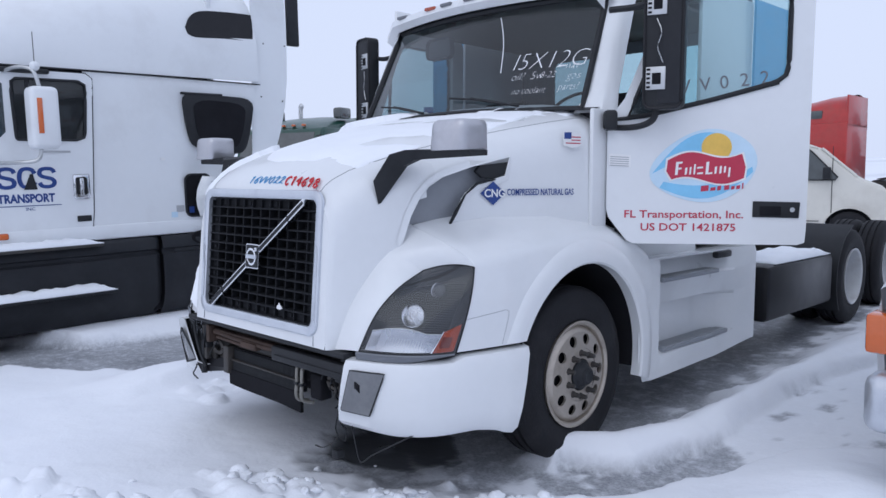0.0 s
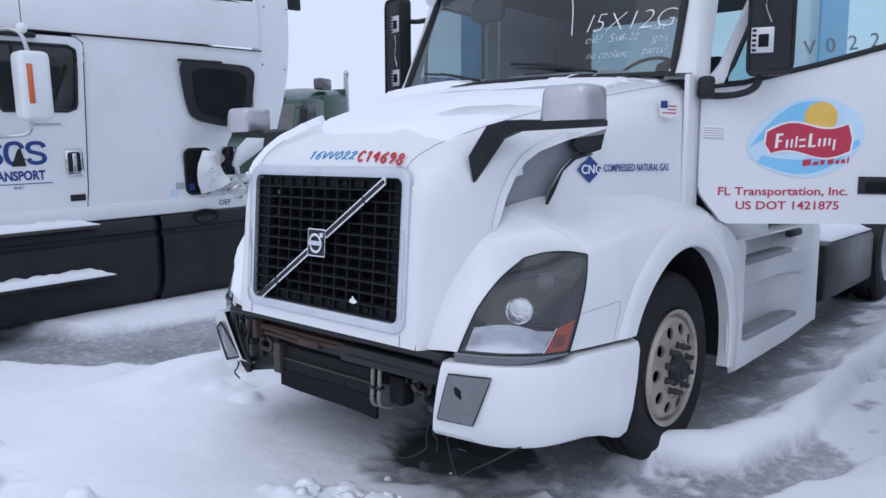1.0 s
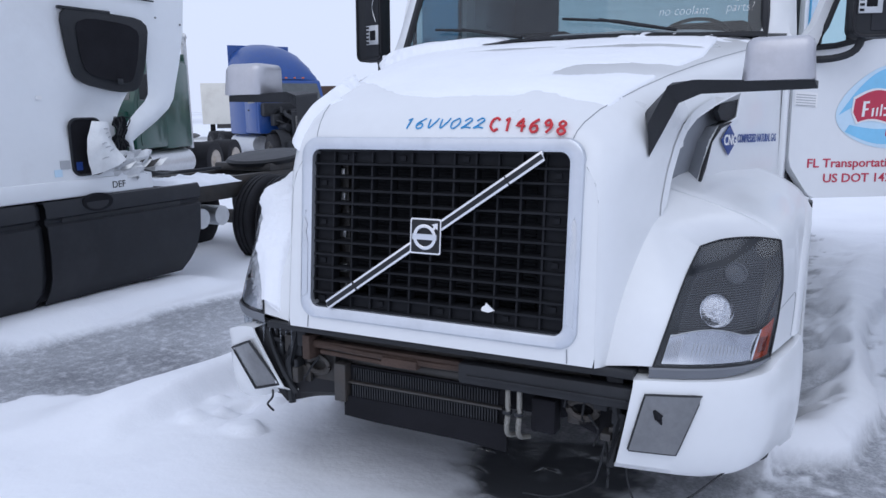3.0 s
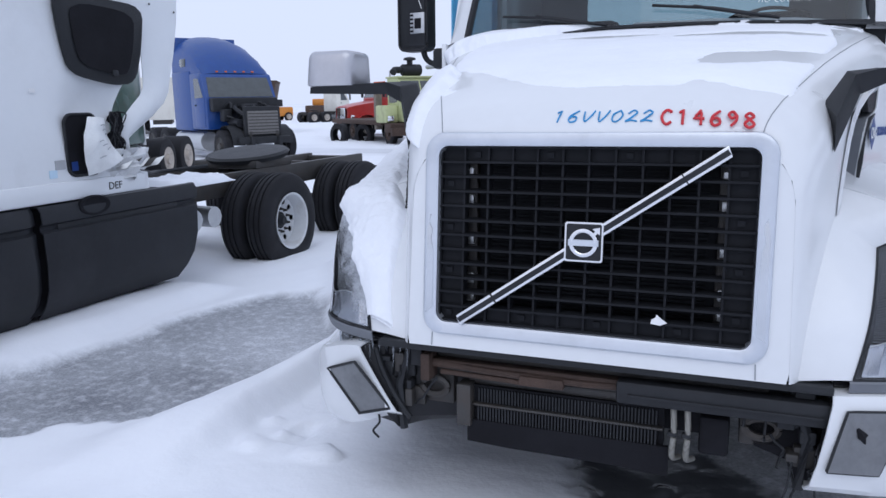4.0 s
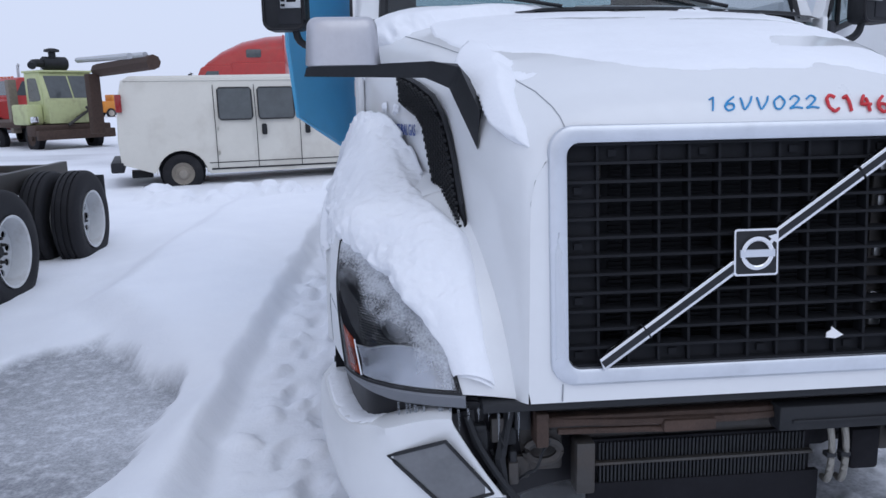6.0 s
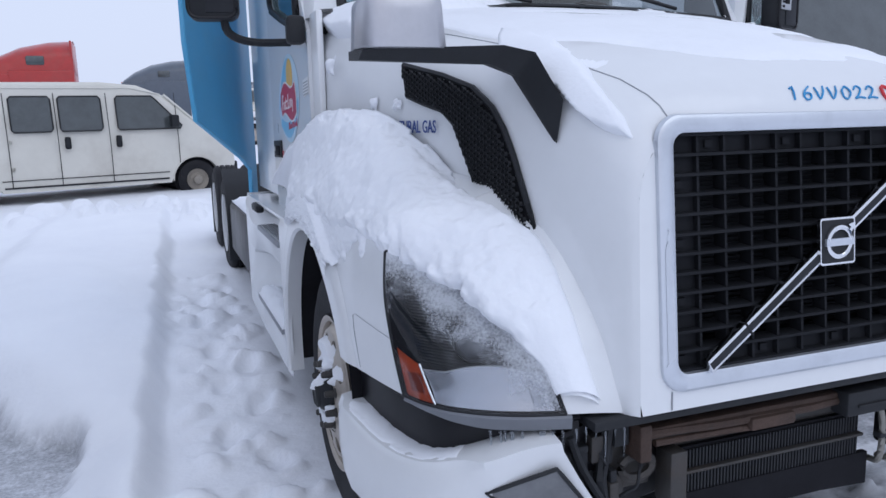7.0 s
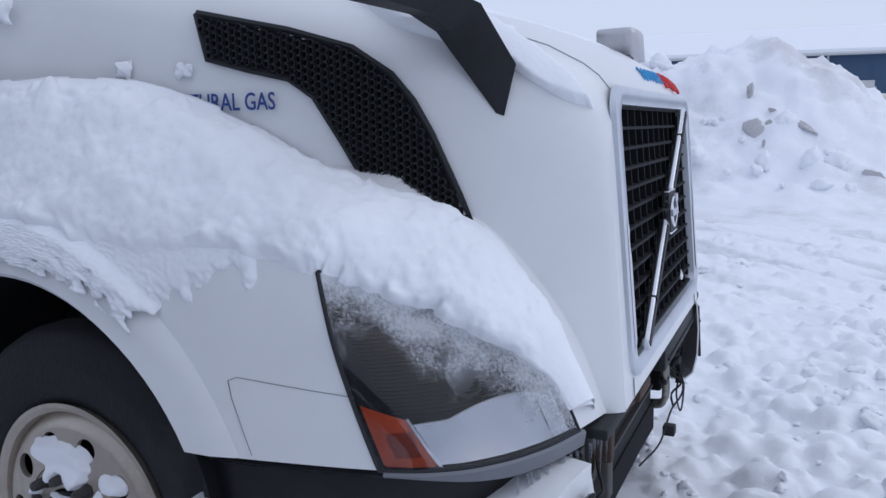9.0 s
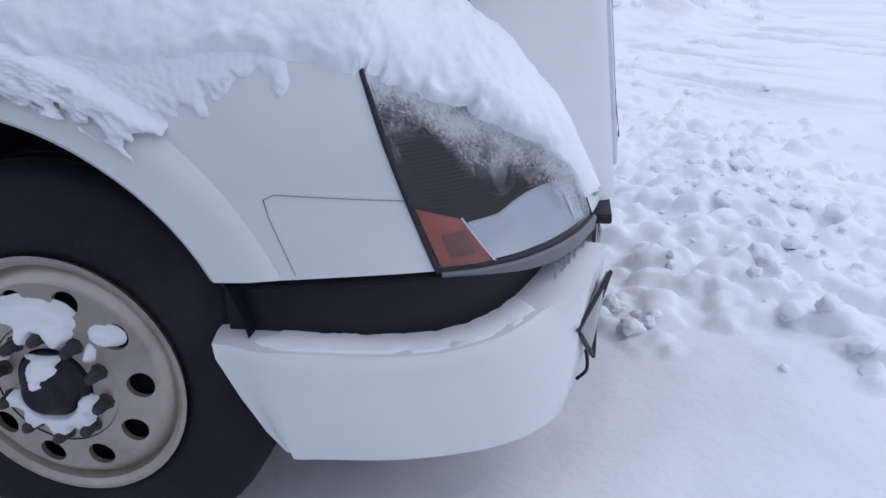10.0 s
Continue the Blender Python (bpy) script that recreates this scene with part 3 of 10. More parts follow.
def headlamp(side):
    lamp = new("headlamp")
    lamp.parent = truck
    lamp["label"] = "grey smoked headlamp with amber corner" if side > 0 else "headlamp half buried under frozen snow"
    n, q = 26, 16
    U, V = [k / n for k in range(n + 1)], [k / q for k in range(q + 1)]
    # the buried lamp's dimness is put into darker housing and rib colours
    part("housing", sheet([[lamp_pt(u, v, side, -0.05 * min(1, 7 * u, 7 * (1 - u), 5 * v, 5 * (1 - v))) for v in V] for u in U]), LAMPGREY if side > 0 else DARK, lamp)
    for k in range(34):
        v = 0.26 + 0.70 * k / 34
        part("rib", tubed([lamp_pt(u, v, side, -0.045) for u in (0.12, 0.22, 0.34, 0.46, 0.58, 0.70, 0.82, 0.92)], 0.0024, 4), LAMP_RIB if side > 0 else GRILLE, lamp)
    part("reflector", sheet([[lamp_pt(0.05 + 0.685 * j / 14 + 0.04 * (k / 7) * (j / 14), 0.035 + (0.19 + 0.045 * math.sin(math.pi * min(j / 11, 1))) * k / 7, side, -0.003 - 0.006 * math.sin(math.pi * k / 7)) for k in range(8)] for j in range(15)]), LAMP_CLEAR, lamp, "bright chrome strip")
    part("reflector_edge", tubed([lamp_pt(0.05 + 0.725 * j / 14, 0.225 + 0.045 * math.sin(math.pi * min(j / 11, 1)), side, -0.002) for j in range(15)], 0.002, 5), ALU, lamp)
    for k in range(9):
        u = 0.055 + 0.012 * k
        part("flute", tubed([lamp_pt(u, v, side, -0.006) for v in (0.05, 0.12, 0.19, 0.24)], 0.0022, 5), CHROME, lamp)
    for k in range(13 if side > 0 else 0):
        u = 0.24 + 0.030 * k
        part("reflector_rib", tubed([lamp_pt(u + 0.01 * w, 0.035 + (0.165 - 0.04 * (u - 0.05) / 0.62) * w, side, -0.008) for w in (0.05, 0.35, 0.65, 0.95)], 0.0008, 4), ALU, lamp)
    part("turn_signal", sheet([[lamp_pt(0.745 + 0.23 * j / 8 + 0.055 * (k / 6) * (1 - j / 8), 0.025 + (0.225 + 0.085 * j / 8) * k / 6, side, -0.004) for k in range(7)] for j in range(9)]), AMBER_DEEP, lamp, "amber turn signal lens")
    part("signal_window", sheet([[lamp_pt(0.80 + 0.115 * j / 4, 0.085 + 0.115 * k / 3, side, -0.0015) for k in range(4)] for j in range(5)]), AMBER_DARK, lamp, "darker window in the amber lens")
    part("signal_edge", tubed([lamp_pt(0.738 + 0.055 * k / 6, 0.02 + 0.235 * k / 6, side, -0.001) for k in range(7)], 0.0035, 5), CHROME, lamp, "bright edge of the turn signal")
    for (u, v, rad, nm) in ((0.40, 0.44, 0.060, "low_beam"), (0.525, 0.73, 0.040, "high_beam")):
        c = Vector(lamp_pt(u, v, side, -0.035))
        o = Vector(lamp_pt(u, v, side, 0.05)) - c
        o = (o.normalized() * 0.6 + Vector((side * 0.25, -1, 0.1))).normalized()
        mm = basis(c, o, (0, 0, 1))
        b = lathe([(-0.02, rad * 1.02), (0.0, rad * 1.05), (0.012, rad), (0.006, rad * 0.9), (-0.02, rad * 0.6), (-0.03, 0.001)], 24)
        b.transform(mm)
        # its chrome reflectors and bulb lenses are coloured dark for that dimness too
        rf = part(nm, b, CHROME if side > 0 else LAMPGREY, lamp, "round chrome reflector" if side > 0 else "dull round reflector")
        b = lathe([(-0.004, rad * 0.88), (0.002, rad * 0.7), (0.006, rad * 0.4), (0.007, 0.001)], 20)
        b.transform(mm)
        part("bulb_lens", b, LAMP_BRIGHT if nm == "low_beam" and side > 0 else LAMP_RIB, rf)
    bm = sheet([[lamp_pt(u, v, side, 0.004) for v in V] for u in U])
    lens = part("lens", bm, LENS, lamp)
    lens.visible_shadow = False
    part("gasket", tubed([lamp_pt(u, 0, side, 0.003) for u in U] + [lamp_pt(1, v, side, 0.003) for v in V[1:]], 0.0048, 6), BLACK, lamp)
    part("gasket", tubed([lamp_pt(0, v, side, 0.003) for v in V] + [lamp_pt(u, 1, side, 0.003) for u in U[1:]], 0.004, 6), BLACK, lamp)
    # filler strip under the lamp
    rows = []
    for k in range(n + 3):
        s = 0.25 + 0.505 * k / (n + 2)
        p, nr = plan(s)
        rows.append([(side * (p[0] + nr[0] * o), p[1] + nr[1] * o, z) for o, z in ((-0.03, 0.912), (0.008, 0.914), (0.012, 0.908), (0.006, 0.876 + 0.026 * smooth01((s - 0.45) / 0.3)), (-0.03, 0.872 + 0.026 * smooth01((s - 0.45) / 0.3)))])
    part("lamp_trim", sheet(rows), GREYBLUE, lamp, "grey filler strip")


for sd in (1, -1):
    part("fender", fender(sd), WHITE, truck)
    part("arch_flare", arch_flare(sd), WHITE, truck)
    headlamp(sd)
    # panel seam on the fender's flank
    part("panel_seam", tubed([(sd * (skin_x(y, z) + 0.001), y, z) for y, z in ((0.415, 1.071), (0.50, 1.079), (0.60, 1.089), (0.675, 1.097), (0.697, 1.088), (0.690, 1.05), (0.672, 0.99), (0.653, 0.925))], 0.0011, 4), MIDGREY, truck)

# hood: height along the middle, half width at the shoulder
HOOD = [(0.046, 1.695, 0.655), (0.06, 1.735, 0.672), (0.085, 1.768, 0.690), (0.12, 1.797, 0.712), (0.20, 1.845, 0.748), (0.30, 1.888, 0.782), (0.45, 1.94, 0.826), (0.65, 1.998, 0.882), (0.9, 2.062, 0.952), (1.15, 2.120, 1.022), (1.4, 2.175, 1.085), (1.6, 2.215, 1.125), (1.74, 2.235, 1.140)]


def hood_section(y):
    zc, xs = lerp_table(HOOD, y)
    zb = max(0.90, 1.30 * smooth01((y - 0.2) / 0.4))
    P = [(0, zc), (0.25 * xs, zc - 0.001), (0.45 * xs, zc - 0.006), (0.62 * xs, zc - 0.016), (0.76 * xs, zc - 0.034), (0.86 * xs, zc - 0.060), (0.93 * xs, zc - 0.098), (0.975 * xs, zc - 0.15), (0.995 * xs, zc - 0.21), (xs, zc - 0.30)]
    n = 34
    for k in range(1, n + 1):
        P.append((xs + 0.012 * k / n, zc - 0.30 + (zb - zc + 0.30) * k / n))
    return P


def front_y(z):
    return -0.012 + (z - 0.90) * 0.075


# outline of the air outlets in the hood's sides: y, z
VENT = [(1.03, 1.885), (1.0, 1.775), (0.93, 1.755), (0.82, 1.735), (0.745, 1.675), (0.685, 1.575), (0.625, 1.47), (0.50, 1.415), (0.345, 1.362), (0.385, 1.44), (0.425, 1.56), (0.475, 1.655), (0.53, 1.72), (0.61, 1.77), (0.78, 1.825)]


VENT_R = [(0.975, 1.90), (0.955, 1.79), (0.86, 1.762), (0.755, 1.735), (0.695, 1.69), (0.63, 1.58), (0.575, 1.48), (0.45, 1.42), (0.315, 1.352), (0.36, 1.45), (0.42, 1.593), (0.46, 1.67), (0.51, 1.735), (0.60, 1.80), (0.75, 1.848)]


def in_vent(y, z, P=VENT):
    hit = False
    for (y0, z0), (y1, z1) in zip(P, P[1:] + P[:1]):
        if (z0 > z) != (z1 > z) and y < (y1 - y0) * (z - z0) / (z1 - z0) + y0:
            hit = not hit
    return hit


def hood_skin():
    bm = bmesh.new()
    ys = [0.046, 0.052, 0.06, 0.072, 0.085, 0.10, 0.12, 0.16, 0.20, 0.25] + [0.3 + 0.025 * k for k in range(32)] + [1.10, 1.15, 1.275, 1.4, 1.5, 1.6, 1.68, 1.74]
    rows = []
    for y in ys:
        P = hood_section(y)
        full = [(-x, y, z) for x, z in P[::-1]] + [(x, y, z) for x, z in P[1:]]
        if y < 0.2:
            w = (0.2 - y) / 0.154
            full = [(x, q + w * (front_y(z) - 0.046) * (1 if z < 1.69 else 0.0), z) for x, q, z in full]
        rows.append(full)
    grid(bm, rows)
    cut = [f for f in bm.faces if f.calc_center_median().x > 0 and in_vent(f.calc_center_median().y, f.calc_center_median().z)]
    bmesh.ops.delete(bm, geom=cut, context="FACES")
    # front face round the grille opening
    P = hood_section(0.046)
    outline = [(x, z) for x, z in P] + [(0.66, 0.90), (0.3, 0.90), (0, 0.90)]
    outline = outline + [(-x, z) for x, z in outline[-2:0:-1]]
    c = Vector((0, 1.32))
    inner = [(x, z + 1.325) for x, z in rounded(0.560, 0.335, 0.05, 6)]
    def cast(poly, a):
        d = Vector((math.cos(a), math.sin(a)))
        best = 0
        for (x0, z0), (x1, z1) in zip(poly, poly[1:] + poly[:1]):
            e = Vector((x1 - x0, z1 - z0))
            den = d.x * e.y - d.y * e.x
            if abs(den) < 1e-9:
                continue
            q = Vector((x0, z0)) - c
            t = (q.x * e.y - q.y * e.x) / den
            u = (q.x * d.y - q.y * d.x) / den
            if -1e-6 <= u <= 1 + 1e-6 and t > best:
                best = t
        return c + best * d
    A, B = [], []
    for k in range(144):
        a = 2 * math.pi * k / 144
        o, i = cast(outline, a), cast(inner, a)
        A.append((o.x, front_y(o.y) + 0.001, o.y))
        B.append((i.x, front_y(i.y) - 0.002, i.y))
    ring_bridge(bm, A, B)
    bmesh.ops.remove_doubles(bm, verts=bm.verts, dist=0.001)
    bmesh.ops.recalc_face_normals(bm, faces=bm.faces)
    return bm


hood = part("hood", hood_skin(), WHITE, truck, "glossy white hood dusted with snow", angle=50)

for sx in (-1, 1):
    # seams along the hood's shoulders and under the grille
    line = []
    for y in (0.06, 0.085, 0.12, 0.20, 0.30, 0.45, 0.65, 0.9, 1.15, 1.4, 1.6, 1.72):
        S = hood_section(y)
        k = 0.90 if y < 0.2 else 0.93
        x = k * S[9][0]
        x = float(np.interp(y, [0.06, 0.12, 0.30, 0.5, 0.94, 1.4, 1.72], [0.545, 0.57, 0.645, 0.71, 0.84, 0.975, 1.06]))
        line.append((sx * x, y, float(np.interp(x, [p[0] for p in S[:10]], [p[1] for p in S[:10]])) + 0.0005))
    part("panel_seam", tubed(line, 0.002, 4), MIDGREY, hood)
    part("panel_seam", tubed([(sx * 0.565, front_y(0.955) - 0.002, 0.955), (sx * 0.567, front_y(0.905) - 0.002, 0.905)], 0.002, 4), MIDGREY, hood)

# ---- grille ----
def fr(x, z, out=0.0):
    return (x, front_y(z) - out, z)


def frame_ring(w0, h0, r0, w1, h1, r1, zc, d0, d1, dm):
    """A raised surround between two rounded rectangles."""
    bm = bmesh.new()
    n = 8
    O, I = rounded(w0, h0, r0, n), rounded(w1, h1, r1, n)
    rows = []
    for f, d in ((0, d0), (0.06, dm * 0.7), (0.2, dm), (0.75, dm * 0.9), (0.93, dm * 0.6), (1.0, d1)):
        rows.append([fr(a[0] + f * (b[0] - a[0]), zc + a[1] + f * (b[1] - a[1]), d) for a, b in zip(O, I)])
    grid(bm, rows, close=True)
    bmesh.ops.recalc_face_normals(bm, faces=bm.faces)
    return bm


grille = new("grille")
grille.parent = truck
part("surround", frame_ring(0.602, 0.375, 0.075, 0.545, 0.322, 0.035, 1.325, -0.004, -0.03, 0.016), SATIN, grille, "satin silver grille surround with chrome wearing through")
for sx, z1 in ((-1, 1.40), (1, 1.43)):
    rows = []
    for k in range(41):
        t = k / 40
        z = 1.03 + (z1 - 1.03) * t
        ragged_ = 0.5 + 0.9 * noise.noise(Vector((t * 9, sx * 3.0, 1.5)))
        w0 = -0.013 + 0.030 * smooth01((0.06 - t) / 0.06) + 0.022 * smooth01((t - 0.55) / 0.4) * ragged_
        w1 = 0.013 - 0.020 * smooth01((t - 0.80) / 0.2) * ragged_
        rows.append([fr(sx * (0.574 + w0 + (max(w1, w0 + 0.001) - w0) * f), z, 0.0172) for f in (0, 0.33, 0.67, 1)])
    part("worn_patch", sheet(rows, 0.0), CHROME_CLEAN, grille, "bare chrome where the frost has worn off", smooth=False)
NX, NZ = 12, 12
gx, gz0, gz1 = 0.545, 1.005, 1.645
for i in range(NX + 1):
    bm = bmesh.new()
    x = -gx + 2 * gx * i / NX
    prism(bm, [fr(x - 0.004, gz0, -0.012), fr(x + 0.004, gz0, -0.012), fr(x + 0.004, gz1, -0.012), fr(x - 0.004, gz1, -0.012)], (0, 0.045, 0))
    part("grille_upright", bm, GRILLE, grille, smooth=False)
for j in range(NZ + 1):
    z = gz0 + (gz1 - gz0) * j / NZ
    bm = prismed([fr(-gx, z - 0.005, -0.005), fr(gx, z - 0.005, -0.005), fr(gx, z + 0.003, -0.005), fr(-gx, z + 0.003, -0.005)], (0, 0.05, 0.004))
    part("grille_bar", bm, GRILLE, grille, smooth=False)
# closed outer cells
for i in range(NX):
    for j in range(NZ):
        bm = bmesh.new()
        if i in (0, NX - 1) or j in (0, NZ - 1):
            x0, z0 = -gx + 2 * gx * i / NX + 0.004, gz0 + (gz1 - gz0) * j / NZ + 0.004
            x1, z1 = x0 + 2 * gx / NX - 0.008, z0 + (gz1 - gz0) / NZ - 0.008
            if i == 0:
                x0 -= 0.02
            prism(bm, [fr(x0, z0, -0.03), fr(x1, z0, -0.03), fr(x1, z1, -0.03), fr(x0, z1, -0.03)], (0, 0.01, 0))
            cx, cz = (x0 + x1) / 2, z0 + 0.012
            if (i + j) % 3 == 0:
                prism(bm, [fr(cx - 0.012, cz, -0.022), fr(cx + 0.012, cz, -0.022), fr(cx + 0.012, cz + 0.02, -0.022), fr(cx - 0.012, cz + 0.02, -0.022)], (0, 0.01, 0))
            part("cell_plate", bm, GRILLE, grille, smooth=False)
# diagonal bar in two halves, each with a dark groove
A, B = Vector((-0.452, 1.016)), Vector((0.452, 1.636))
dirn = (B - A).normalized()
nrm = Vector((-dirn.y, dirn.x))
for a, b in ((A, Vector((-0.056, 1.288))), (Vector((0.056, 1.366)), B)):
    bar_ob = None
    for w, d0, d1, mt, nm in ((0.0190, 0.0, 0.026, CHROME, "diagonal_bar"), (0.0095, 0.0, 0.0285, GREYPL, "groove")):
        q = [a - nrm * w, b - nrm * w, b + nrm * w, a + nrm * w]
        if w > 0.01:
            q[0] -= dirn * 0.008
            q[2] += dirn * 0.008
        b2 = prismed([fr(p.x, p.y, d0) for p in q], (0, -(d1 - d0), 0), 0.003 if w > 0.01 else 0)
        o = part(nm, b2, mt, bar_ob or grille, "chromed diagonal bar" if w > 0.01 else "")
        bar_ob = bar_ob or o
    mid = a + (b - a) * (0.33 if a.x < 0 and a is A else 0.67)
    q = [mid - nrm * 0.021 - dirn * 0.002, mid - nrm * 0.021 + dirn * 0.002, mid + nrm * 0.021 + dirn * 0.002, mid + nrm * 0.021 - dirn * 0.002]
    part("clip", prismed([fr(p.x, p.y, 0.0) for p in q], (0, -0.030, 0)), BLACK, bar_ob)
em = part("emblem", prismed([fr(x, 1.327 + z, 0.02) for x, z in rounded(0.066, 0.068, 0.008, 3)], (0, -0.012, 0)), CHROME, grille, "square badge with a ring")
part("emblem_field", prismed([fr(x, 1.327 + z, 0.030) for x, z in rounded(0.060, 0.062, 0.006, 3)], (0, -0.004, 0)), BLACK, em)
b = lathe([(-0.004, 0.036), (-0.010, 0.036), (-0.012, 0.040), (-0.010, 0.049), (-0.004, 0.050), (-0.004, 0.036)], 40, "y")
b.transform(Matrix.Translation(fr(0, 1.325, 0.030)))
part("emblem_ring", b, CHROME, em)
part("emblem_band", prismed([fr(x, z, 0.034) for x, z in ((-0.052, 1.315), (0.052, 1.315), (0.052, 1.336), (-0.052, 1.336))], (0, -0.008, 0)), SATIN, em)
part("emblem_arrow", prismed([fr(x, z, 0.034) for x, z in ((0.026, 1.352), (0.040, 1.366), (0.030, 1.374), (0.056, 1.380), (0.056, 1.354), (0.048, 1.360), (0.036, 1.346))], (0, -0.008, 0)), CHROME, em)

# cooler core and its side rails behind the grille
core = new("cooler")
core.parent = truck
part("core", boxed(-0.43, 0.43, 0.14, 0.20, 0.98, 1.66, 0.01), GRILLE, core)
for sx in (-1, 1):
    part("side_baffle", boxed(min(sx * 0.43, sx * 0.60), max(sx * 0.43, sx * 0.60), 0.165, 0.185, 0.98, 1.66, 0.004), GRILLE, core)
bm = bmesh.new()
for k in range(46):
    z = 1.0 + k * 0.014
    box(bm, -0.395, 0.395, 0.128, 0.142, z, z + 0.005)
tagged(part("radiator_core", bm, GRILLE, core, smooth=False), kind="stuff")
for sx in (-1, 1):
    part("side_rail", boxed(sx * 0.455 - 0.03, sx * 0.455 + 0.03, 0.11, 0.16, 0.98, 1.66, 0.008), STEEL, core)
    for z in (1.55, 1.45, 1.3, 1.15, 1.08):
        part("clamp", boxed(sx * 0.455 - 0.02, sx * 0.455 + 0.02, 0.095, 0.115, z - 0.02, z + 0.02, 0.005), ALU, core)
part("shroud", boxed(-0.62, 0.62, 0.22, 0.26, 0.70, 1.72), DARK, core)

# ---- bumper ends ----
FOG_R = [(-0.911, 0.012, 0.792), (-1.079, 0.088, 0.722), (-0.912, 0.046, 0.562), (-0.766, 0.037, 0.607)]
FOG_PLANE = np.linalg.lstsq(np.array([(1, x, z) for x, y, z in FOG_R]), np.array([y for x, y, z in FOG_R]), rcond=None)[0]


def bumper_rows(side, S, drop):
    """Sections of a bumper end; drop shifts and skews the torn one."""
    rows = []
    for s in S:
        row = []
        lo = float(np.interp(s, [0.1, 0.45, 0.9, 1.2, 1.4], [0.535, 0.505, 0.50, 0.445, 0.40] if not drop else [0.60, 0.57, 0.563, 0.555, 0.55]))
        for o, f in ((-0.10, 1.0), (-0.02, 1.0), (0.018, 0.975), (0.032, 0.90), (0.036, 0.6), (0.030, 0.3), (0.012, 0.08), (-0.02, 0.0), (-0.08, 0.0)):
            z = lo + (0.878 + (-0.03 * smooth01((s - 0.45) / 0.25) if drop else 0.022 * smooth01((s - 0.74) / 0.06)) - lo) * f
            ss, zz = s + (0.0 if drop else 0.055 * f * smooth01((0.32 - s) / 0.17)), z
            if drop:
                ss = s + 0.10 - (0.80 - z) * 0.62 * smooth01((0.62 - s) / 0.3) - 0.06 * smooth01((s - 0.6) / 0.5)
                zz = z - 0.02 - 0.085 * smooth01((s - 0.15) / 0.4) + 0.03 * smooth01((s - 0.7) / 0.5)
            p, nr = plan(max(ss, 0.0))
            if ss < 0:
                p = p + np.array((ss, 0.0))
            e = o + (0.012 - 0.028 * smooth01((s - 1.10) / 0.1) + 0.004 * smooth01((0.65 - s) / 0.15) if drop else 0.0)
            if drop:
                p = p + np.array((0, 0.05 * smooth01((0.48 - ss) / 0.3)))
            if not drop and s > 1.0:
                p = p - np.array((0, 0.085 * (1 - f) * smooth01((s - 0.98) / 0.24)))
            if drop and s > 1.0:
                ss2 = 0.16 * (1 - f) * smooth01((s - 1.0) / 0.26)
                p = p - np.array((0, ss2))
            q = [side * (p[0] + nr[0] * e), p[1] + nr[1] * e, zz]
            if drop and o > 0.01 and s < 0.85:
                # flat where the lamp cover sits
                back = float(FOG_PLANE @ np.array((1, q[0], zz))) + 0.012
                w = smooth01((q[0] + 1.12) / 0.05)
                q[1] = w * back + (1 - w) * max(q[1], back)
            row.append(tuple(q))
        rows.append(row)
    return rows


SB = [0.145 + 0.035 * k for k in range(32)]
SBR = [0.145 + 0.0345 * k for k in range(32)]
bumper_l = new("bumper_end")
bumper_l.parent = truck
bumper_l["label"] = "white bumper corner with cracked fog lamp cover"
part("bumper_skin", sheet(bumper_rows(1, SB, False), 0.006), WHITE, bumper_l)
bumper_r = new("bumper_end")
bumper_r.parent = truck
bumper_r["label"] = "torn white bumper corner hanging loose"
part("bumper_skin", sheet(bumper_rows(-1, SBR, True), 0.006), WHITE, bumper_r)


def fog_cover(side, corners, out):
    """A smoked cover panel between four corners, given as (s, z) along the outline or as (x, y, z)."""
    rows = []
    n = 8
    for i in range(n + 1):
        u = i / n
        row = []
        for j in range(n + 1):
            v = j / n
            s = (1 - u) * ((1 - v) * corners[3][0] + v * corners[0][0]) + u * ((1 - v) * corners[2][0] + v * corners[1][0])
            z = (1 - u) * ((1 - v) * corners[3][1] + v * corners[0][1]) + u * ((1 - v) * corners[2][1] + v * corners[1][1])
            if len(corners[0]) == 3:
                y = (1 - u) * ((1 - v) * corners[3][2] + v * corners[0][2]) + u * ((1 - v) * corners[2][2] + v * corners[1][2])
                row.append((s, z - out - 0.012 * math.sin(math.pi * u) * math.sin(math.pi * v), y))
                continue
            p, nr = plan(max(s, 0))
            row.append((side * (p[0] + nr[0] * out), p[1] + nr[1] * out, z))
        rows.append(row)
    return rows


for sd, cn, par, o in ((1, [(0.238, 0.825), (0.418, 0.825), (0.345, 0.615), (0.187, 0.625)], bumper_l, 0.040), (-1, FOG_R, bumper_r, 0.004)):
    fc = part("fog_lamp_cover", sheet(fog_cover(sd, cn, o), 0.008), FOGGREY, par, "smoked plastic fog lamp cover")
    q = fog_cover(sd, cn, o + 0.002)
    loop = q[0] + [r[-1] for r in q[1:]] + q[-1][::-1][1:] + [r[0] for r in q[::-1][1:]]
    part("seal", tubed(loop, 0.006, 6), BLACK, fc)
    if sd < 0:
        continue
    crack = [q[2][6], ((q[2][6][0] + q[3][5][0]) / 2 + 0.01, q[3][5][1] - 0.002, q[2][5][2]), q[3][5], q[4][4]]
    part("crack", tubed([(x, y - 0.003, z) for x, y, z in crack], [0.006, 0.018, 0.014, 0.004], 6), DARK, fc)

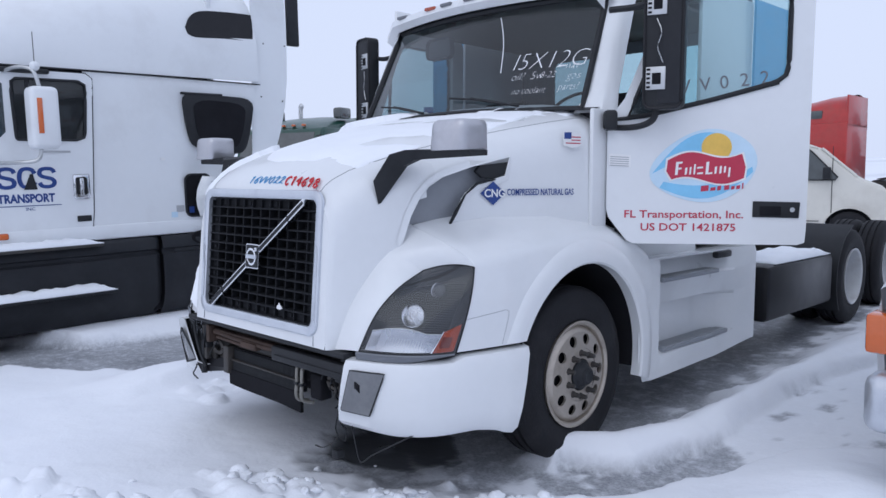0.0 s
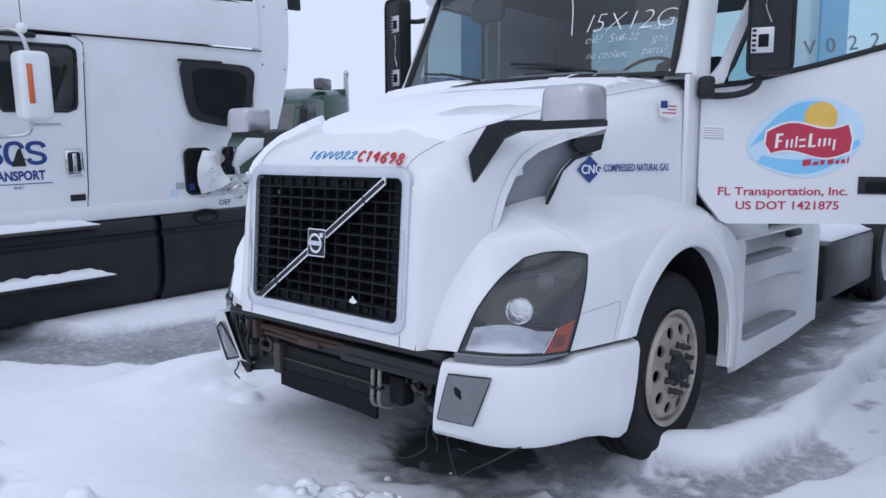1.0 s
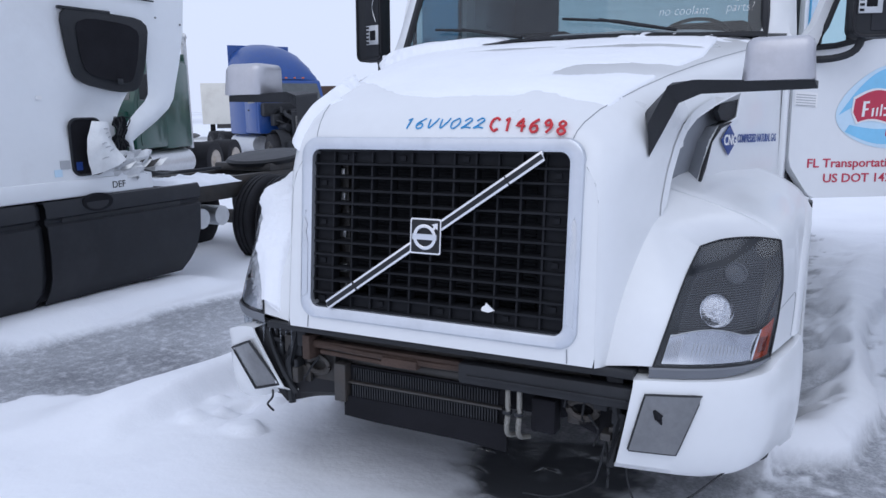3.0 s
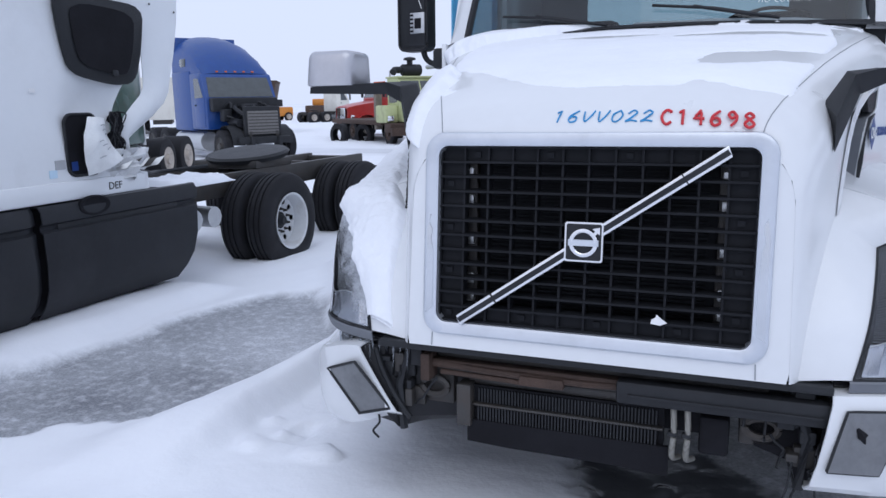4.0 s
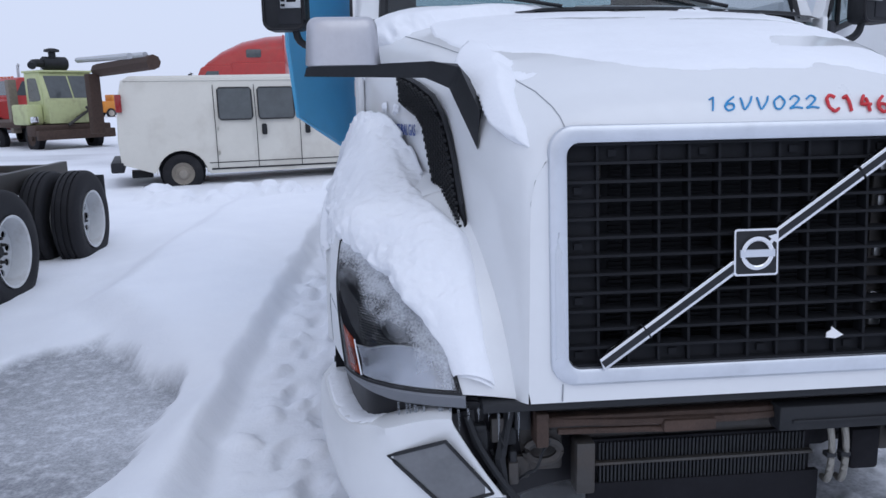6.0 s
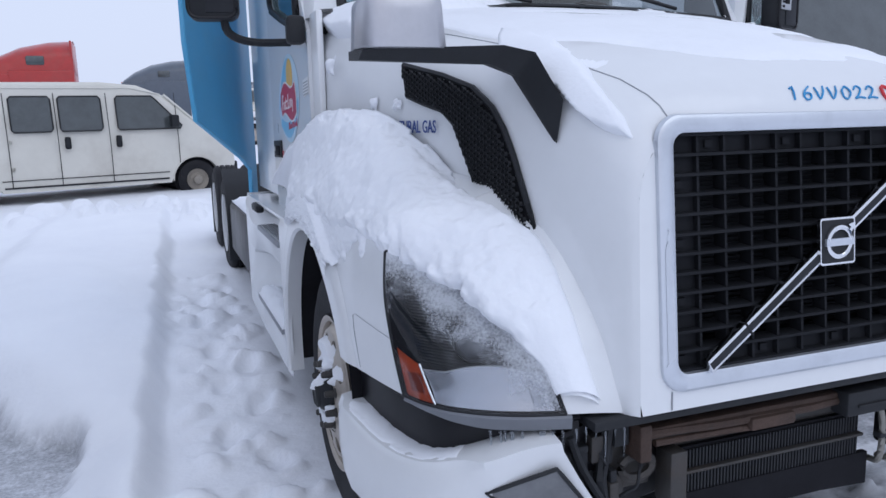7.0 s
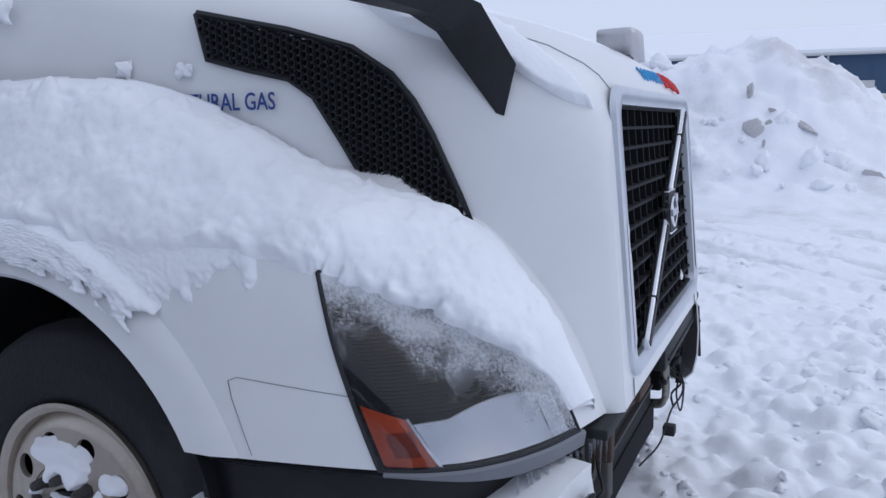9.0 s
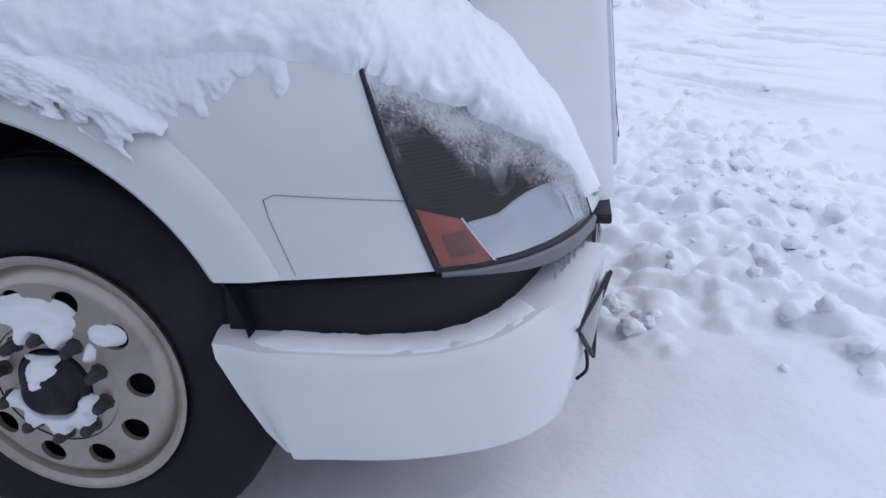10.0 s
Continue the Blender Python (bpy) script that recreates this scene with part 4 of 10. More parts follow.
# ---- what the missing bumper lays bare ----
front = new("front_end_hardware")
front.parent = truck
front["label"] = "rusty crossmember, coolers and pipes behind the missing bumper"
part("hood_sill", boxed(-0.80, 0.80, 0.00, 0.10, 0.872, 0.90, 0.006), BLACK, front)
part("crossmember", boxed(-0.60, 0.18, 0.06, 0.11, 0.79, 0.825, 0.008), RUST, front)
part("crossmember", boxed(-0.60, 0.62, 0.12, 0.19, 0.755, 0.845, 0.01), STEEL, front)
part("pipe", tubed([(-0.60, 0.07, 0.81), (-0.35, 0.06, 0.80), (0.0, 0.06, 0.795), (0.2, 0.07, 0.80)], 0.014), RUST, front)
part("pipe", tubed([(-0.56, 0.07, 0.775), (-0.3, 0.065, 0.772), (-0.22, 0.06, 0.77)], 0.011), RUST, front)
part("coupler", boxed(-0.24, -0.07, 0.035, 0.085, 0.765, 0.805, 0.01), RUST, front)
part("bracket_plate", boxed(-0.635, -0.595, 0.03, 0.12, 0.74, 0.85, 0.008), RUST, front)
part("reinforcement", boxed(0.12, 0.80, 0.02, 0.09, 0.752, 0.835, 0.012), BLACK, front, "black plastic bumper reinforcement")
part("reinforcement_rib", boxed(0.16, 0.78, 0.012, 0.03, 0.782, 0.792, 0.004), BLACK, front)
part("radiator_tank", boxed(-0.47, 0.27, 0.13, 0.19, 0.715, 0.755, 0.01), STEEL, front)
bm = bmesh.new()
for k in range(56):
    x = -0.42 + k * 0.0122
    box(bm, x, x + 0.006, 0.105, 0.125, 0.655, 0.712)
    box(bm, x, x + 0.006, 0.095, 0.115, 0.585, 0.640)
tagged(part("radiator_core", bm, BLACK, front, smooth=False), kind="stuff")
part("cooler_back", boxed(-0.44, 0.28, 0.115, 0.15, 0.58, 0.72), DARK, front)
part("cooler_rail", boxed(-0.44, 0.28, 0.09, 0.12, 0.642, 0.653, 0.004), STEEL, front)
part("end_plate", boxed(-0.50, -0.44, 0.07, 0.15, 0.56, 0.73, 0.008), STEEL, front)
part("air_dam", prismed([(-0.46, 0.09, 0.495), (-0.30, 0.09, 0.488), (0.10, 0.09, 0.486), (0.30, 0.09, 0.474), (0.30, 0.09, 0.585), (-0.46, 0.09, 0.585)], (0, 0.02, 0)), DARK, front, "black rubber air dam")
for x in (0.315, 0.362):
    part("coolant_pipe", tubed(smoothpath([(x, 0.10, 0.76), (x, 0.065, 0.74), (x + 0.004, 0.055, 0.66), (x, 0.06, 0.57), (x + 0.02, 0.12, 0.545)], 5), 0.011), DULL_ALU, front, "dull aluminium coolant pipe")
    part("pipe_clip", boxed(x - 0.016, x + 0.016, 0.045, 0.075, 0.645, 0.662, 0.004), BLACK, front)
part("valve_block", boxed(0.40, 0.50, 0.08, 0.16, 0.58, 0.72, 0.015), DARK, front)
part("corner_bracket", prismed([(0.56, 0.13, 0.84), (0.80, 0.13, 0.84), (0.78, 0.13, 0.60), (0.755, 0.13, 0.52), (0.72, 0.13, 0.50), (0.70, 0.13, 0.58), (0.58, 0.13, 0.62), (0.54, 0.13, 0.70)], (0, 0.03, 0), 0.004), DARK, front, "black corner bracket")
for sx in (-1, 1):
    hookm = new("tow_pin")
    hookm.parent = front
    ring = [(sx * 0.60 + 0.045 * math.cos(a) * 1.2, 0.10, 0.70 + 0.035 * math.sin(a)) for a in [2 * math.pi * k / 16 for k in range(17)]]
    part("ring", tubed(ring, 0.014, 6), STEEL, hookm)
    part("frame_end", boxed(sx * 0.60 - 0.07, sx * 0.60 + 0.07, 0.13, 0.5, 0.62, 0.80, 0.01), STEEL, front)
# wiring, brackets and broken plastic by each corner
rng = random.Random(4)
for sx in (1, -1):
    clutter = new("bracket_cluster")
    clutter.parent = front
    for k in range(9):
        x, z = sx * (0.66 + 0.16 * rng.random()), 0.60 + 0.24 * rng.random()
        w, h = 0.02 + 0.05 * rng.random(), 0.02 + 0.06 * rng.random()
        part("bracket", boxed(x - w / 2, x + w / 2, 0.05 + 0.05 * rng.random(), 0.12, z - h / 2, z + h / 2, 0.006, m=None), BLACK if k % 3 else STEEL, clutter)
    for k in range(5):
        x0, z0 = sx * (0.55 + 0.28 * rng.random()), 0.62 + 0.2 * rng.random()
        pts = [(x0, 0.08, z0)]
        for q in range(4):
            x0 += sx * 0.05 * (rng.random() - 0.4)
            z0 -= 0.045 * rng.random() + 0.01
            pts.append((x0, 0.05 + 0.05 * rng.random(), z0))
        part("wire", tubed(smoothpath(pts, 4), 0.005, 5), BLACK, clutter)
    part("mount_rail", tubed([(sx * 0.70, 0.09, 0.86), (sx * 0.74, 0.07, 0.70), (sx * 0.72, 0.06, 0.52)], 0.018, 6), BLACK, clutter)
part("torn_edge", tubed(smoothpath([(-0.84, 0.06, 0.845), (-0.81, 0.055, 0.76), (-0.76, 0.05, 0.67), (-0.72, 0.05, 0.61), (-0.69, 0.055, 0.57)], 4), [0.012] * 17, 6), BLACK, front)
# cables hanging to the ice
part("loose_cable", tubed(smoothpath([(0.77, 0.067, 0.55), (0.785, 0.08, 0.44), (0.84, 0.07, 0.35), (0.92, 0.07, 0.40), (1.0, 0.09, 0.45), (1.1, 0.2, 0.52)], 6), 0.004, 6), BLACK, front)
# black splash panel left hanging where the corner tore away
part("splash_panel", sheet([[(xl + (xr - xl) * w, 0.05 + 0.15 * w + 0.03 * math.sin(math.pi * w), z) for w in (0, 0.2, 0.4, 0.6, 0.8, 1.0)] for xl, xr, z in ((-0.93, -0.34, 0.85), (-0.90, -0.34, 0.77), (-0.86, -0.35, 0.69), (-0.82, -0.36, 0.62), (-0.78, -0.40, 0.56), (-0.74, -0.62, 0.525))], 0.004), GLOSS_BLACK, front, "curved black splash panel")
part("loose_cable", tubed(smoothpath([(0.70, 0.06, 0.62), (0.68, 0.04, 0.50), (0.64, 0.08, 0.42), (0.50, 0.1, 0.33), (0.35, 0.15, 0.29)], 6), 0.004, 6), BLACK, front)
part("plug", boxed(0.615, 0.665, 0.06, 0.11, 0.315, 0.36, 0.008), BLACK, front, "hanging wiring plug")

# near-black boxes behind both headlamps, their colour standing for the bay's shade
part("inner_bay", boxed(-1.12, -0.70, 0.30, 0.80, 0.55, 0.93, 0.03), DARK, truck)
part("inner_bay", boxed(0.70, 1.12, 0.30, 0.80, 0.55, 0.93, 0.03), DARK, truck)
for side in (-1, 1):
    # dark backing behind the bumper's upper edge
    rows = []
    for k in range(25):
        p, nr = plan(0.22 + 0.042 * k)
        rows.append([(side * (p[0] - nr[0] * o), p[1] - nr[1] * o, z) for o, z in ((0.10, 0.50), (0.055, 0.70), (0.045, 0.80), (0.05, 0.875), (0.03, 0.89), (0.06, 0.935))])
    part("bumper_backing", sheet(rows, 0.004), GLOSS_BLACK, truck, "shiny black bumper backing")
for sx in (-1, 1):
    bm = bmesh.new()
    rows = []
    for k in range(25):
        a = radians(190 - 200 * k / 24)
        rows.append([(sx * x, ARCH_Y + (ARCH_R + 0.0) * math.cos(a), ARCH_Z + (ARCH_R + 0.0) * math.sin(a)) for x in (0.72, 1.27)])
    grid(bm, rows)
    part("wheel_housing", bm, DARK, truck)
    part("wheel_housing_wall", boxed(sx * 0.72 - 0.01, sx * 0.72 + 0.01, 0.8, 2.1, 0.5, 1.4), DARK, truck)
# plain near-black box fills the dark under the hood
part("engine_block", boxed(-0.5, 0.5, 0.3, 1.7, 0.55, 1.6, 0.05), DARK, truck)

# ---- cab ----
cab = new("cab")
cab.parent = truck
SX = 1.165            # half width of the cab's side
GLZ = lambda z: 1.70 + (z - 2.24) * 0.46       # how far back the windshield's edge stands


def bulge(x):
    return -0.16 * (1 - (x / 1.05) ** 2)


def ws_rows(x0, x1, z0, z1, n=16, q=8, out=0.0):
    return [[((x0 + (x1 - x0) * i / n) * (1 - 0.05 * (j / q)), GLZ(z0 + (z1 - z0) * j / q) + bulge(x0 + (x1 - x0) * i / n) - out, z0 + (z1 - z0) * j / q) for j in range(q + 1)] for i in range(n + 1)]


ws = part("windshield", sheet(ws_rows(-1.02, 1.02, 2.20, 2.93)), GLASS_DARK, cab, "dark windshield with handwritten notes")
ws.visible_shadow = False
q = ws_rows(-1.03, 1.03, 2.19, 2.94, out=0.004)
loop = [r[0] for r in q] + q[-1][1:] + [r[-1] for r in q[::-1]][1:] + q[0][::-1][1:]
part("windshield_seal", tubed(loop, 0.022, 6), BLACK, cab)
for sx in (-1, 1):
    rows = [[(sx * x, y, z) for x, y, z in row] for row in (
        [(1.00, 1.62, 2.16), (1.05, 1.655, 2.16), (1.15, 1.70, 2.16), (1.172, 1.76, 2.16), (1.172, 1.84, 2.16)],
        [(1.03, 1.74, 2.30), (1.055, 1.74, 2.30), (1.12, 1.765, 2.30), (1.155, 1.81, 2.30), (1.16, 1.87, 2.30)],
        [(0.99, 1.99, 2.90), (1.02, 1.995, 2.90), (1.07, 2.02, 2.90), (1.10, 2.07, 2.90), (1.11, 2.13, 2.90)],
        [(0.97, 2.05, 3.05), (1.01, 2.06, 3.05), (1.06, 2.08, 3.05), (1.09, 2.12, 3.05), (1.10, 2.18, 3.05)])]
    part("windshield_pillar", sheet(rows, 0.0), WHITE, cab)
# cowl between hood and glass
part("cowl", sheet([[(x, y + bulge(x) * 0.9, z - 0.03 * (x / 1.1) ** 2) for x in [-1.13 + 2.26 * k / 20 for k in range(21)]] for y, z in ((1.60, 2.20), (1.68, 2.225), (1.76, 2.235))]), BLACK, cab)
for sx in (-1, 1):
    part("cowl_side", boxed(sx * 1.145 - 0.015, sx * 1.145 + 0.015, 1.60, 1.76, 1.36, 2.18, 0.01), WHITE, cab)
# roof with its visor lip
rows = []
for y, z, w in ((1.80, 2.95, 1.0), (1.76, 2.99, 1.03), (1.78, 3.04, 1.05), (1.95, 3.10, 1.07), (2.3, 3.17, 1.08), (2.8, 3.22, 1.09), (3.85, 3.23, 1.09)):
    rows.append([(w * x, y + 0.14 * x * x, z - 0.02 * x * x - (0.10 if abs(x) > 0.97 else 0)) for x in [-1 + 2 * k / 24 for k in range(25)]])
part("roof", sheet(rows, 0.0), WHITE, cab)
part("roof_lining", boxed(-1.05, 1.05, 2.1, 3.8, 2.98, 3.0), BEIGE, cab)
for x, mt in ((-0.80, GREYBLUE), (-0.42, AMBER_DEEP), (-0.24, GREYBLUE), (0.0, GREYBLUE), (0.24, GREYBLUE), (0.80, GREYBLUE)):
    y = 1.80 + 0.14 * x * x
    part("marker_lamp", boxed(x - 0.055, x + 0.055, y - 0.045, y + 0.05, 3.015, 3.04, 0.008), mt, cab, "dull roof marker lamp")


def side_panel(sx, pts, t=0.03):
    return prismed([(sx * SX, y, z) for y, z in pts], (-sx * t, 0, 0), 0.004)


# right side: door shut; left side: door frame open
part("rear_quarter", side_panel(-1, [(2.95, 1.30), (3.82, 1.30), (3.82, 3.15), (2.95, 3.15)]), WHITE, cab)
part("rear_quarter", side_panel(1, [(2.95, 1.30), (3.82, 1.30), (3.82, 3.15), (2.95, 3.15)]), WHITE, cab)
part("roof_rail", side_panel(-1, [(2.1, 3.02), (2.95, 3.02), (2.95, 3.17), (2.1, 3.17)]), WHITE, cab)
part("roof_rail", side_panel(1, [(2.1, 3.02), (2.95, 3.02), (2.95, 3.17), (2.1, 3.17)]), WHITE, cab)
part("sill", side_panel(-1, [(1.76, 1.24), (2.95, 1.24), (2.95, 1.36), (1.76, 1.36)], 0.2), WHITE, cab)
part("sill", side_panel(1, [(1.76, 1.24), (2.95, 1.24), (2.95, 1.36), (1.76, 1.36)], 0.2), WHITE, cab)
bm = bmesh.new()
ring_bridge(bm, [(x * 1.15, 3.82, 2.3 + z) for x, z in rounded(1.0, 0.93, 0.05, 4)], [(x, 3.82, 2.6 + z) for x, z in rounded(0.75, 0.28, 0.05, 4)])
ring_bridge(bm, [(x * 1.15, 3.79, 2.3 + z) for x, z in rounded(1.0, 0.93, 0.05, 4)], [(x, 3.79, 2.6 + z) for x, z in rounded(0.75, 0.28, 0.05, 4)])
part("back_wall", bm, MIDGREY, cab)
rw = part("rear_window", boxed(-0.75, 0.75, 3.80, 3.81, 2.32, 2.88), GLASS, cab)
rw.visible_shadow = False
part("floor", boxed(-1.1, 1.1, 1.75, 3.8, 1.28, 1.34), GREYPL, cab)
part("firewall", boxed(-1.1, 1.1, 1.70, 1.74, 1.3, 2.18), GREYPL, cab)
part("dashboard", boxed(-1.0, 1.0, 1.74, 2.05, 1.95, 2.2, 0.05), GREYPL, cab)
for sx in (-0.6, 0.6):
    st = new("seat")
    st.parent = cab
    part("cushion", boxed(sx - 0.27, sx + 0.27, 2.35, 2.85, 1.62, 1.80, 0.05), GREYPL, st)
    part("backrest", boxed(sx - 0.26, sx + 0.26, 2.82, 2.98, 1.75, 2.42, 0.06), GREYPL, st)
    part("pedestal", boxed(sx - 0.2, sx + 0.2, 2.4, 2.8, 1.34, 1.63, 0.02), DARK, st)
b = lathe([(0, 0.21), (0.014, 0.225), (0, 0.24), (-0.014, 0.225), (0, 0.21)], 32, "z")
b.transform(pose(0.6, 2.18, 2.2, 50, 0, 0))
part("steering_wheel", b, BLACK, cab)

# doors
def door(parent, sx, handle_y):
    """A cab door in its own frame: y backwards from the hinge, z up, outside along +x times sx."""
    D = new("door")
    D.parent = parent
    lo, hi, L = 1.37, 3.02, 1.17
    bm = bmesh.new()
    # skin with the window cut out of it
    win = [(0.115, 2.12), (0.22, 2.14), (0.62, 2.235), (0.97, 2.33), (1.02, 2.37), (1.035, 2.43), (1.035, 2.84), (1.0, 2.89), (0.50, 2.90), (0.42, 2.86), (0.34, 2.70)]
    outer = [(0.0, 1.55), (0.06, 1.47), (0.14, lo), (0.6, lo), (L - 0.02, lo), (L, lo + 0.02), (L, 2.5), (L, hi - 0.05), (L - 0.05, hi), (0.48, hi), (0.40, hi - 0.03), (0.10, 2.24), (0.0, 2.12)]
    c = Vector((0.62, 2.5))
    def cast(poly, a):
        d = Vector((math.cos(a), math.sin(a)))
        best = None
        for (x0, z0), (x1, z1) in zip(poly, poly[1:] + poly[:1]):
            e = Vector((x1 - x0, z1 - z0))
            den = d.x * e.y - d.y * e.x
            if abs(den) < 1e-9:
                continue
            qv = Vector((x0, z0)) - c
            t = (qv.x * e.y - qv.y * e.x) / den
            u = (qv.x * d.y - qv.y * d.x) / den
            if -1e-6 <= u <= 1 + 1e-6 and t > 0 and (best is None or t > best):
                best = t
        return c + best * d
    O, I = [], []
    for k in range(180):
        a = 2 * math.pi * k / 180
        O.append(cast(outer, a))
        I.append(cast(win, a))
    rows = [[(0, p.x, p.y) for p in I], [(sx * 0.004, p.x, p.y) for p in I], [(sx * 0.004, p.x, p.y) for p in O], [(-sx * 0.05, p.x, p.y) for p in O], [(-sx * 0.05, p.x, p.y) for p in I], [(0, p.x, p.y) for p in I]]
    grid(bm, rows, close=True)
    bmesh.ops.recalc_face_normals(bm, faces=bm.faces)
    part("door_skin", bm, WHITE, D)
    part("window_seal", tubed([(sx * 0.006, p.x, p.y) for p in I[::3]] + [(sx * 0.006, I[0].x, I[0].y)], 0.015, 6), BLACK, D)
    g = part("door_glass", prismed([(-sx * 0.015, y, z) for y, z in win], (sx * 0.004, 0, 0)), GLASS, D)
    g.visible_shadow = False
    part("quarter_post", tubed([(-sx * 0.004, 0.30, 2.16), (-sx * 0.004, 0.32, 2.65)], 0.014, 6), BLACK, D)
    h = part("handle_plate", prismed([(sx * 0.003, y, z) for y, z in ((0.86, 1.535), (1.125, 1.53), (1.13, 1.625), (0.86, 1.63))], (sx * 0.010, 0, 0), 0.004), BLACK, D, "black recessed door handle")
    part("handle_pull", boxed(min(sx * 0.012, sx * 0.02), max(sx * 0.012, sx * 0.02), 0.90, 1.02, 1.545, 1.60, 0.004), DARK, h)
    b = lathe([(0, 0.014), (0.004, 0.014), (0.005, 0.001)], 14)
    b.transform(Matrix.Translation((sx * 0.013, 1.085, 1.58)) @ Matrix.Diagonal((sx, 1, 1, 1)))
    part("lock", b, ALU, h)
    part("inner_panel", boxed(min(-sx * 0.09, -sx * 0.055), max(-sx * 0.09, -sx * 0.055), 0.06, L - 0.04, lo + 0.04, 2.10, 0.01), GREYPL, D)
    part("hinge_cover", boxed(min(sx * 0.01, sx * 0.09), max(sx * 0.01, sx * 0.09), -0.03, 0.05, 2.05, 2.17, 0.02), BLACK, D)
    part("belt_seal", tubed([(sx * 0.008, 0.02, 2.115), (sx * 0.008, 0.22, 2.135), (sx * 0.008, 0.62, 2.23), (sx * 0.008, 0.98, 2.325)], 0.013, 6), BLACK, D)
    return D


DOOR_L = Matrix.Translation((1.172, 1.735, 0)) @ pose(0, 0, 0, 0, 0, -51.7)
DOOR_R = Matrix.Translation((-1.172, 1.735, 0))
door_l = door(cab, 1, 1.0)
door_l.matrix_basis = DOOR_L
door_l["label"] = "open driver door with oval decal"
door_r = door(cab, -1, 1.0)
door_r.matrix_basis = DOOR_R
door_r["label"] = "shut passenger door with oval decal"

# side fairings behind the cab; the right one has swung outwards and forwards
for sx in (-1, 1):
    rows = []
    for t in (0, 0.15, 0.4, 0.7, 1.0):
        row = []
        for z in (1.10, 1.3, 1.42, 1.5, 1.6, 1.75, 2.2, 2.7, 3.0, 3.18):
            k = t * min(max((z - 1.40) / 0.38, 0.12), 1.0)
            row.append((sx * (1.17 + 0.46 * k), 3.90 - 0.87 * k, z) if sx < 0 else (sx * (1.16 + 0.03 * k), 3.84 + 0.62 * k, z))
        rows.append(row)
    part("side_fairing", sheet(rows, 0.02), CYAN, truck, "sky-blue side fairing")
    part("fairing_edge", tubed(rows[-1], 0.012, 6), CYAN, truck)

# step panels under the doors
for sx in (-1, 1):
    st = new("step_panel")
    st.parent = truck
    st["label"] = "white step panel with two ribbed treads"
    secs = []
    for y, lo, inn in ((1.98, 0.60, 0.0), (2.04, 0.46, 0.0), (2.15, 0.45, 0.0), (2.24, 0.45, 0.0), (2.30, 0.45, 1.0), (2.9, 0.46, 1.0), (3.05, 0.46, 1.0), (3.25, 0.47, 0.5), (3.38, 0.48, 0.0), (3.70, 0.50, 0.0), (3.78, 0.50, 0.0)):
        secs.append([(sx * (1.275 - 0.012 * (z > 1.2) - inn * d), y, z if z != 0.45 else lo) for z, d in ((0.45, 0.0), (0.60, 0.0), (0.622, 0.03), (0.63, 0.14), (0.90, 0.17), (0.93, 0.06), (1.08, 0.03), (1.10, 0.10), (1.20, 0.16), (1.24, 0.16))])
    part("panel", sheet(secs, 0.0), WHITE, st, angle=40)
    part("panel_end", prismed([(sx * 1.26, 3.78, 0.50), (sx * 1.26, 3.78, 1.26), (sx * 1.0, 3.78, 1.26), (sx * 1.0, 3.78, 0.55)], (0, -0.02, 0)), WHITE, st)
    part("panel_top", boxed(min(sx * 0.9, sx * 1.262), max(sx * 0.9, sx * 1.262), 2.0, 3.78, 1.235, 1.25), WHITE, st)
    for z, y0, y1, x0 in ((0.632, 2.30, 3.28, 1.15), (1.102, 2.28, 3.10, 1.17)):
        tr = part("tread", boxed(min(sx * x0, sx * 1.283), max(sx * x0, sx * 1.283), y0, y1, z - 0.02, z + 0.008, 0.004), MIDGREY, st)
        for k in range(6):
            xx = x0 + 0.012 + k * (1.275 - x0 - 0.012) / 6
            part("tread_rib", boxed(min(sx * xx, sx * (xx + 0.008)), max(sx * xx, sx * (xx + 0.008)), y0 + 0.02, y1 - 0.02, z + 0.006, z + 0.014), ALU, tr, smooth=False)
    part("grab_recess", boxed(min(sx * 1.24, sx * 1.29), max(sx * 1.24, sx * 1.29), 3.06, 3.30, 1.185, 1.235, 0.015), BLACK, st)

# hood mirrors on their dark arms, and the air outlets below them
def hood_side(y, z, out=0.0):
    return (0.700 + 0.28 * y + out, y, z)


